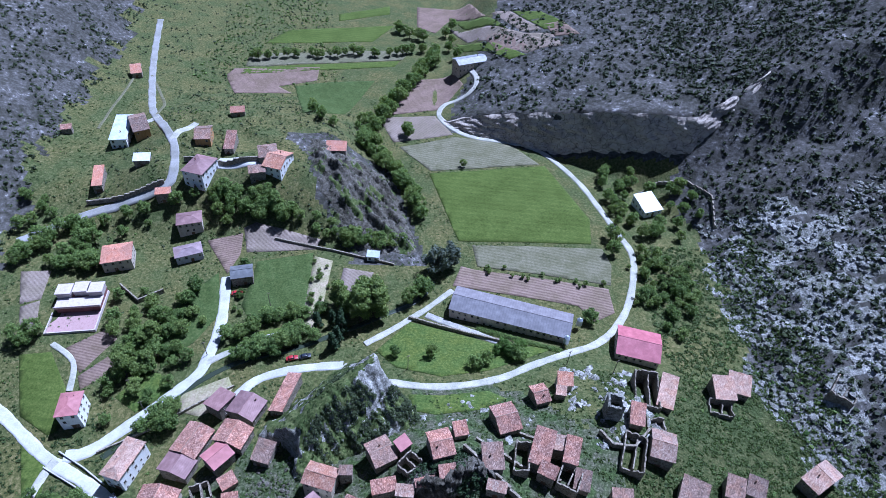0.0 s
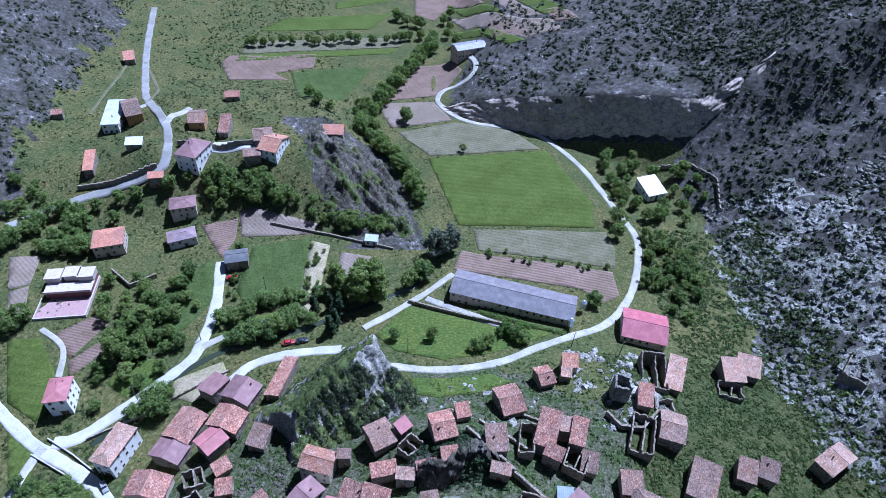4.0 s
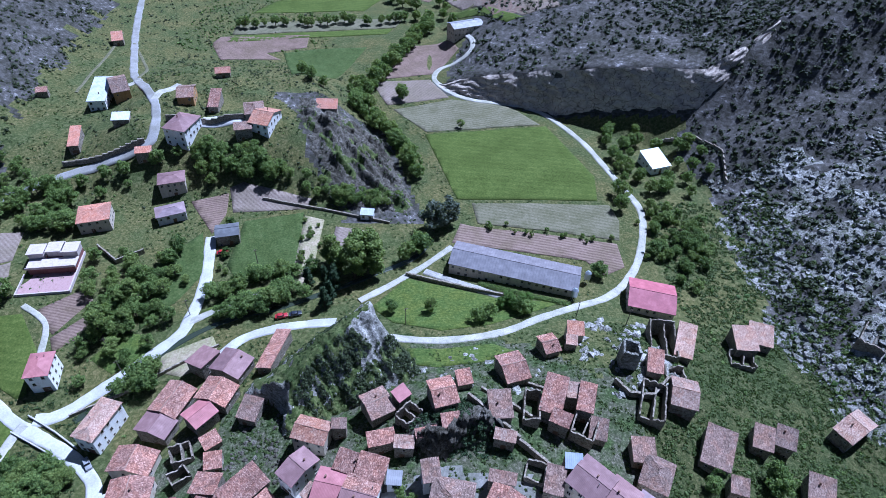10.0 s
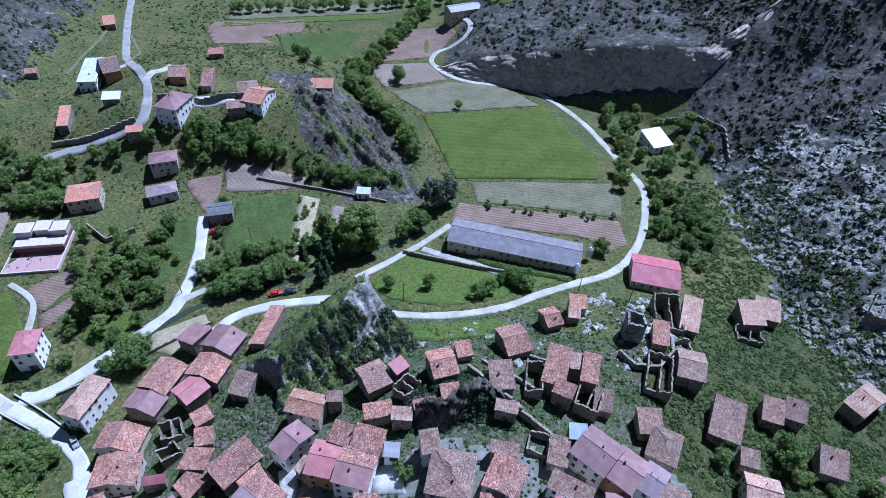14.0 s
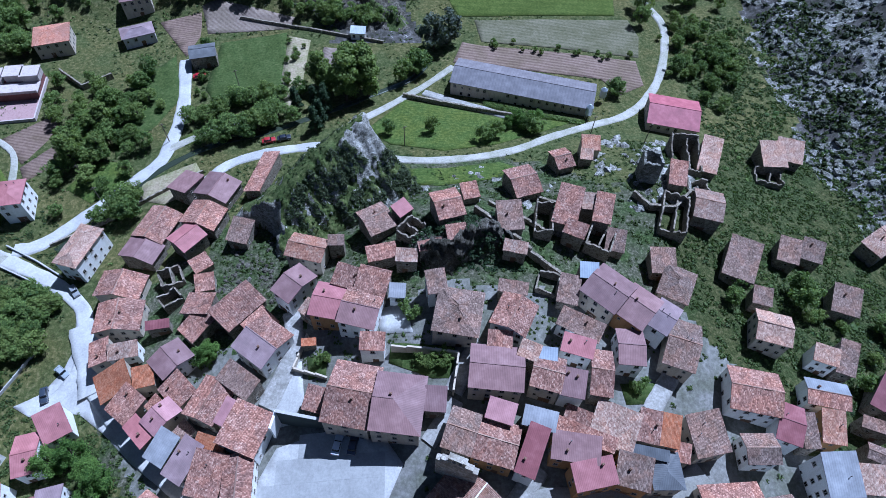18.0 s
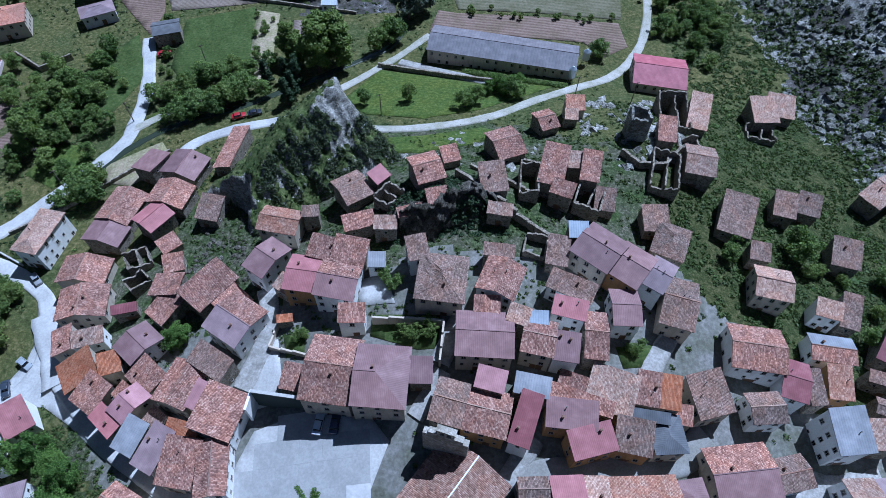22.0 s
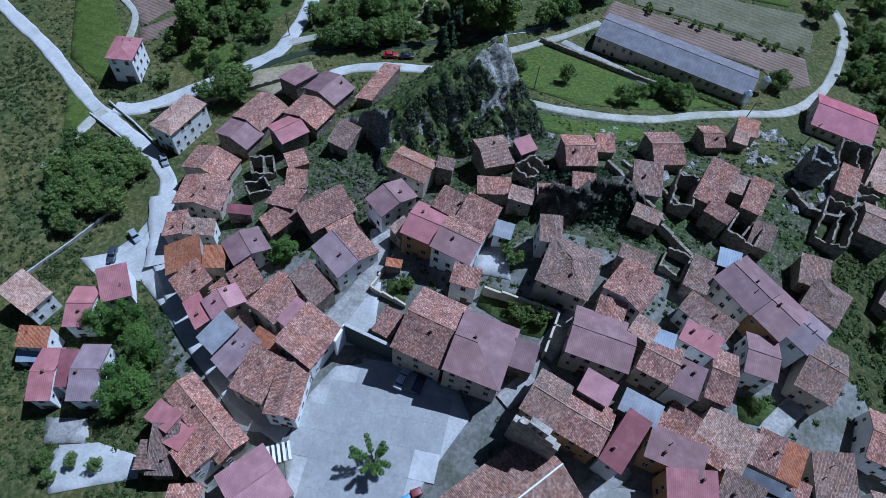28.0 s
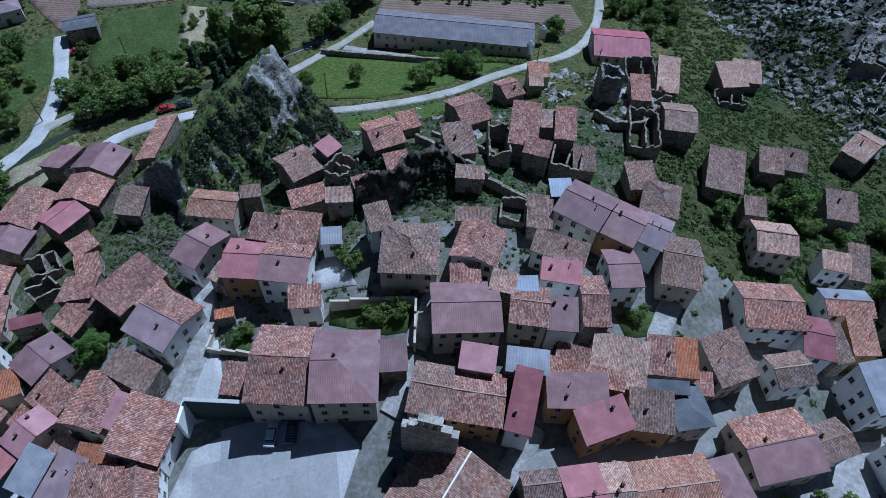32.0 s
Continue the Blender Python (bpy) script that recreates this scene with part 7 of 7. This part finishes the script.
# Bushes sown densely in LEAF_DARK, so their colour supplies the shade here.
p = sown(760, -4, 25, 72, 88, lambda x, y: clear(x, y, 0.2))
scatter("ledge_bushes", p, sizes_for(p, 0.3, 1.0), LEAF_DARK, "bushes and ivy over the rock ledge, leaf colour darkened as shade", "shrubs", 0.7, 0.3, 25, spiky=14, onto=lambda x, y: ground(x, y) + 3.6 * smooth(72.5, 76, y - 4 * ((x + 3) / 27) ** 3) * np.sin(np.clip((x + 3) / 27 * 3.14, 0.05, 3.1)) ** 0.5 * smooth(88, 77, y))

# pelota court wall on the square
z = height(-23, 38)
court = base_at("pelota_wall", pose(-24.2, 39.4, z, 0, 0, -12), "tall dark green pelota court wall with white edge", "wall")
part("court_face", boxes("court_face", [(-5.4, 5.4, -0.25, 0.25, -0.8, 6.4)], [plain("court_green", (0.03, 0.045, 0.045), 0.8)]), court)
part("side_face", boxes("side_face", [(-5.9, -5.4, -3.5, 0.35, -0.8, 5.6)], [WALLS["white"]]), court, "white side wall")
part("coping", boxes("coping", [(-5.5, 5.5, -0.32, 0.32, 6.4, 6.52)], [CONCRETE]), court)

# zebra crossing at the corner of the square
for k in range(6):
    x0, y0 = -37.4 + k * 0.85, 15.2 + k * 0.42
    pts = [(x0, y0), (x0 + 0.45, y0 + 0.22), (x0 - 1.1, y0 + 3.2), (x0 - 1.55, y0 + 2.98)]
    v = [(x, y, height(x, y) + 0.62) for x, y in pts] + [(x, y, height(x, y) + 0.2) for x, y in pts]
    part("stripe", mesh_of("stripe", v, [(0, 1, 2, 3), (0, 4, 5, 1), (1, 5, 6, 2), (2, 6, 7, 3), (3, 7, 4, 0)], [plain("road_paint", (0.75, 0.75, 0.74), 0.7)]), square, "white painted stripe")

# church bell wall
z = height(6, 27)
belfry = base_at("bell_wall", pose(7.2, 27.4, z, 0, 0, -22), "pale stone bell gable with two bells", "belfry")
part("wall", boxes("wall", [(-4.2, 4.2, -0.6, 0.6, -1, 9.5), (-3.2, 3.2, -0.55, 0.55, 9.5, 10.6), (-1.6, -1.0, -0.5, 0.5, 10.6, 12.4), (1.0, 1.6, -0.5, 0.5, 10.6, 12.4), (-0.3, 0.3, -0.5, 0.5, 10.6, 12.4), (-1.8, 1.8, -0.6, 0.6, 12.4, 12.9)], [rubble("pale_ashlar", [(0.25, 0.23, 0.2), (0.36, 0.34, 0.3), (0.46, 0.44, 0.4)], 0.6)]), belfry)
bell_v, bell_f = tube([(0, 0, 0), (0, 0, 0.15), (0, 0, 0.6), (0, 0, 0.75)], [0.33, 0.27, 0.2, 0.08], 10)
bell = mesh_of("bell", bell_v, bell_f, [plain("bell_bronze", (0.12, 0.09, 0.05), 0.4, 0.9)])
for bx in (-0.65, 0.65):
    part("bell", bell, belfry, "dark bronze bell").matrix_local = Matrix.Translation((bx, 0, 11.2))

# tower ruin
z = height(62, 104)
tower = base_at("tower_ruin", pose(62, 104, z, 0, 0, -8), "ruined square grey stone watchtower", "tower")
for p, q in (((-2.2, -2.2), (2.2, -2.2)), ((2.2, -2.2), (2.2, 2.2)), ((2.2, 2.2), (-2.2, 2.2)), ((-2.2, 2.2), (-2.2, -2.2))):
    part("wall", mesh_of("wall", *ragged_wall(p, q, 0.7, -1, 8.5, dice, 1.6), [CRAG]), tower)
part("floor", boxes("floor", [(-2, 2, -2, 2, -1, 3.5)], [DUSTY]), tower, "rubble-filled floor")


# ---- vehicles and small things ----
TYRE, RIM = plain("tyre_rubber", (0.02, 0.02, 0.02), 0.8), plain("alloy", (0.5, 0.5, 0.52), 0.35, 0.9)
WHEEL = mesh_of("tyre", *tube([(0, -0.1, 0), (0, 0.1, 0)], [0.32, 0.32], 14), [TYRE])
RIM_MESH = mesh_of("rim", *tube([(0, -0.115, 0), (0, 0.115, 0)], [0.2, 0.2], 10), [RIM])
GLASS_BAND = plain("car_glass", (0.01, 0.012, 0.016), 0.08)
LAMP, TAIL = plain("headlight_glass", (0.7, 0.7, 0.72), 0.15), plain("tail_light", (0.35, 0.01, 0.01), 0.3)


def car(x, y, turn, tint, word, length=4.2, van=False):
    paint = plain(word.replace(" ", "_") + "_paint", tint, 0.3, 0.0, 0.6)
    e = base_at("car", pose(x, y, height(x, y) + 0.3, 0, 0, turn), f"parked {word} {'van' if van else 'car'} on the concrete", "van" if van else "car", "parked cars")
    a = length / 2
    part("body", rounded_box("body", -a, a, -0.86, 0.86, 0.22, 0.92, 0.12, paint), e)
    top = 1.85 if van else 1.46
    part("cabin", rounded_box("cabin", -a * (0.92 if van else 0.72), a * 0.42, -0.78, 0.78, 0.85, top - 0.06, 0.1, GLASS_BAND, 0.84), e, "dark tinted glasshouse")
    part("car_roof", rounded_box("car_roof", -a * (0.80 if van else 0.58), a * 0.24, -0.66, 0.66, top - 0.1, top, 0.045, paint), e)
    for sx, sy in ((-0.62, -0.8), (-0.62, 0.8), (0.62, -0.8), (0.62, 0.8)):
        w = part("tyre", WHEEL, e)
        w.matrix_local = Matrix.Translation((a * sx, sy, 0.32))
        part("rim", RIM_MESH, w, "silver alloy rim")
    for sy in (-0.6, 0.6):
        part("headlight", boxes("headlight", [(a - 0.06, a + 0.02, sy - 0.18, sy + 0.18, 0.6, 0.74)], [LAMP]), e)
        part("tail_light", boxes("tail_light", [(-a - 0.02, -a + 0.06, sy - 0.15, sy + 0.15, 0.6, 0.78)], [TAIL]), e, "red tail light")
    return e


car(-16.9, 34.6, 78, (0.55, 0.58, 0.62), "silver")
car(-13.6, 34.4, 80, (0.02, 0.03, 0.07), "dark blue")
car(-87.7, 58.6, -35, (0.30, 0.33, 0.36), "grey")
car(-90.4, 52.9, -70, (0.04, 0.05, 0.07), "dark grey")
car(-92.2, 82.0, -50, (0.25, 0.26, 0.28), "grey")
car(-46.3, 133.2, 15, (0.32, 0.02, 0.03), "red")
car(-41.6, 134.0, 15, (0.02, 0.025, 0.04), "black")
car(-74.6, 165.8, 10, (0.35, 0.02, 0.03), "red")
car(48.2, 5, -16, (0.72, 0.72, 0.72), "white")
car(59.2, 11.1, 0, (0.7, 0.72, 0.74), "white")
car(64.7, 11.1, 0, (0.72, 0.72, 0.72), "white", 4.6, True)
car(70, 10.7, -2, (0.02, 0.05, 0.35), "bright blue")
car(82, 10.6, -5, (0.03, 0.035, 0.05), "black")
car(78.8, -3.2, 62, (0.6, 0.66, 0.64), "pale green", 4.8, True)
car(84.6, -1.4, 66, (0.7, 0.71, 0.72), "white")

for bx, by, tint, word in ((-10.9, 14.9, (0.12, 0.35, 0.6), "blue"), (-9.5, 16.3, (0.2, 0.02, 0.03), "dark red")):
    e = base_at("waste_container", pose(bx, by, height(bx, by) + 0.3, 0, 0, 35), f"{word} plastic street waste container", "container")
    part("body", rounded_box("body", -0.9, 0.9, -0.6, 0.6, 0.1, 1.2, 0.08, plain(f"{word}_plastic".replace(" ", "_"), tint, 0.5), 1.08), e)
    part("lid", rounded_box("lid", -0.98, 0.98, -0.68, 0.68, 1.2, 1.4, 0.08, plain(f"{word}_lid".replace(" ", "_"), tuple(c * 0.8 for c in tint), 0.45), 0.9), e)

POLE_WOOD = earthy("pole_wood", [(0.12, 0.1, 0.08), (0.17, 0.14, 0.115), (0.22, 0.19, 0.16)], 0.15, 1.0)
for px, py in ((-78.3, 135.5), (-93, 112), (-60, 160), (54, 131), (70, 127), (-100, 120), (-3.7, 127)):
    e = base_at("utility_pole", pose(px, py, height(px, py), 0, 0, 30), "weathered wooden utility pole", "pole")
    part("pole", mesh_of("pole", *tube([(0, 0, -0.5), (0, 0, 4), (0, 0, 8)], [0.16, 0.13, 0.1], 8), [POLE_WOOD]), e)
    part("cross_arm", boxes("cross_arm", [(-0.8, 0.8, -0.06, 0.06, 7.4, 7.55)], [POLE_WOOD]), e)

for sx_, sy_ in ((62.6, 152.5), (55.5, 141.8)):
    e = base_at("feed_silo", pose(sx_, sy_, height(sx_, sy_)), "pale grey metal feed silo beside the barn", "silo")
    part("silo_body", mesh_of("silo_body", *tube([(0, 0, 1.6), (0, 0, 2.4), (0, 0, 5.2), (0, 0, 6.1)], [0.3, 1.15, 1.15, 0.25], 14), [plain("galvanised", (0.45, 0.5, 0.56), 0.4, 0.6)], smoothed=False), e)
    for k in range(4):
        part("leg", boxes("leg", [(-0.06, 0.06, -0.06, 0.06, -0.3, 2.6)], [RIM]), e).matrix_local = pose(0.95 * math.cos(k * 1.57 + 0.8), 0.95 * math.sin(k * 1.57 + 0.8), 0)

n = 26
p = np.stack([np.linspace(23, 53, n), np.linspace(149.2, 138.6, n)], 1)
scatter("barn_hedge", p, np.full(n, 1.3), LEAF, "dark green hedge along the barn front", "hedge", 0.8, 0.2, 31, spiky=120)

# flat-roofed villa with stepped terraces
z = height(-133, 158)
villa = base_at("villa", pose(-133, 158, z, 0, 0, 8), "modern flat-roofed white and pink terraced villa", "house")
ROSE, SNOW = plaster("rose_terrace", (0.36, 0.24, 0.24)), plaster("villa_render", (0.48, 0.42, 0.41))
part("wall", boxes("wall", [(-8, 8, -4, 6, -1, 3.2)], [plaster("dark_red_wall", (0.20, 0.09, 0.085))]), villa, "dark red lower wall")
for bx, by, bz in ((-6, 3.5, 3.2), (0.2, 4.2, 3.2), (5.6, 3.5, 3.2)):
    part("roof_block", boxes("roof_block", [(bx - 2.6, bx + 2.6, by - 2.4, by + 2.4, bz, bz + 2.6), (bx - 2.9, bx + 2.9, by - 2.8, by + 2.7, bz + 2.6, bz + 2.85)], [SNOW]), villa, "white flat-roofed block")
part("balcony", boxes("balcony", [(-8.4, 8.4, -4.6, 1.0, 3.2, 3.45), (-8.4, 8.4, -4.6, -4.4, 3.45, 4.2)], [SNOW]), villa, "white balcony")
part("terrace", boxes("terrace", [(-9.5, 8, -14, -4, -2.5, 0.25)], [ROSE]), villa, "rose paved terrace")
part("terrace_wall", boxes("terrace_wall", [(-9.9, -9.5, -14, -4, -2.5, 1.0), (-9.9, 8, -14.4, -14, -2.5, 1.0), (8, 8.4, -14.4, 6, -2.5, 1.2)], [SNOW]), villa, "white terrace wall")

# the plane tree of the square, thin and spreading
rnd = np.random.default_rng(44)
zt = height(-17.9, 19.4) + 0.2
pieces, cen, rad = [tube([(0, 0, -0.4), (0.05, 0, 1.4), (0, 0.05, 2.6)], [0.2, 0.16, 0.12], 8)], [], []
for k in range(9):
    a, r = k * 0.7 + rnd.uniform(-0.2, 0.2), rnd.uniform(2.2, 4.2)
    tip = (r * math.cos(a), r * math.sin(a), 3.6 + rnd.uniform(-0.3, 1.0))
    pieces.append(tube([(0, 0, 2.3), (tip[0] * 0.45, tip[1] * 0.45, 3.3), tip], [0.09, 0.06, 0.02], 6))
    for f in (0.4, 0.6, 0.8, 1.0):
        cen.append((tip[0] * f, tip[1] * f, 3.0 + (tip[2] - 2.6) * f))
        rad.append(0.55)
lv, lf = leaf_cloud(cen, rad, 3400, 0.16, rnd)
plane = base_at("plane_tree", pose(-17.9, 19.4, zt), "young sparse plane tree with spreading branches", "tree")
part("trunk", joined("trunk", pieces, [BARK]), plane)
part("crown", mesh_of("crown", lv, lf, [LEAF_LUSH]), plane)
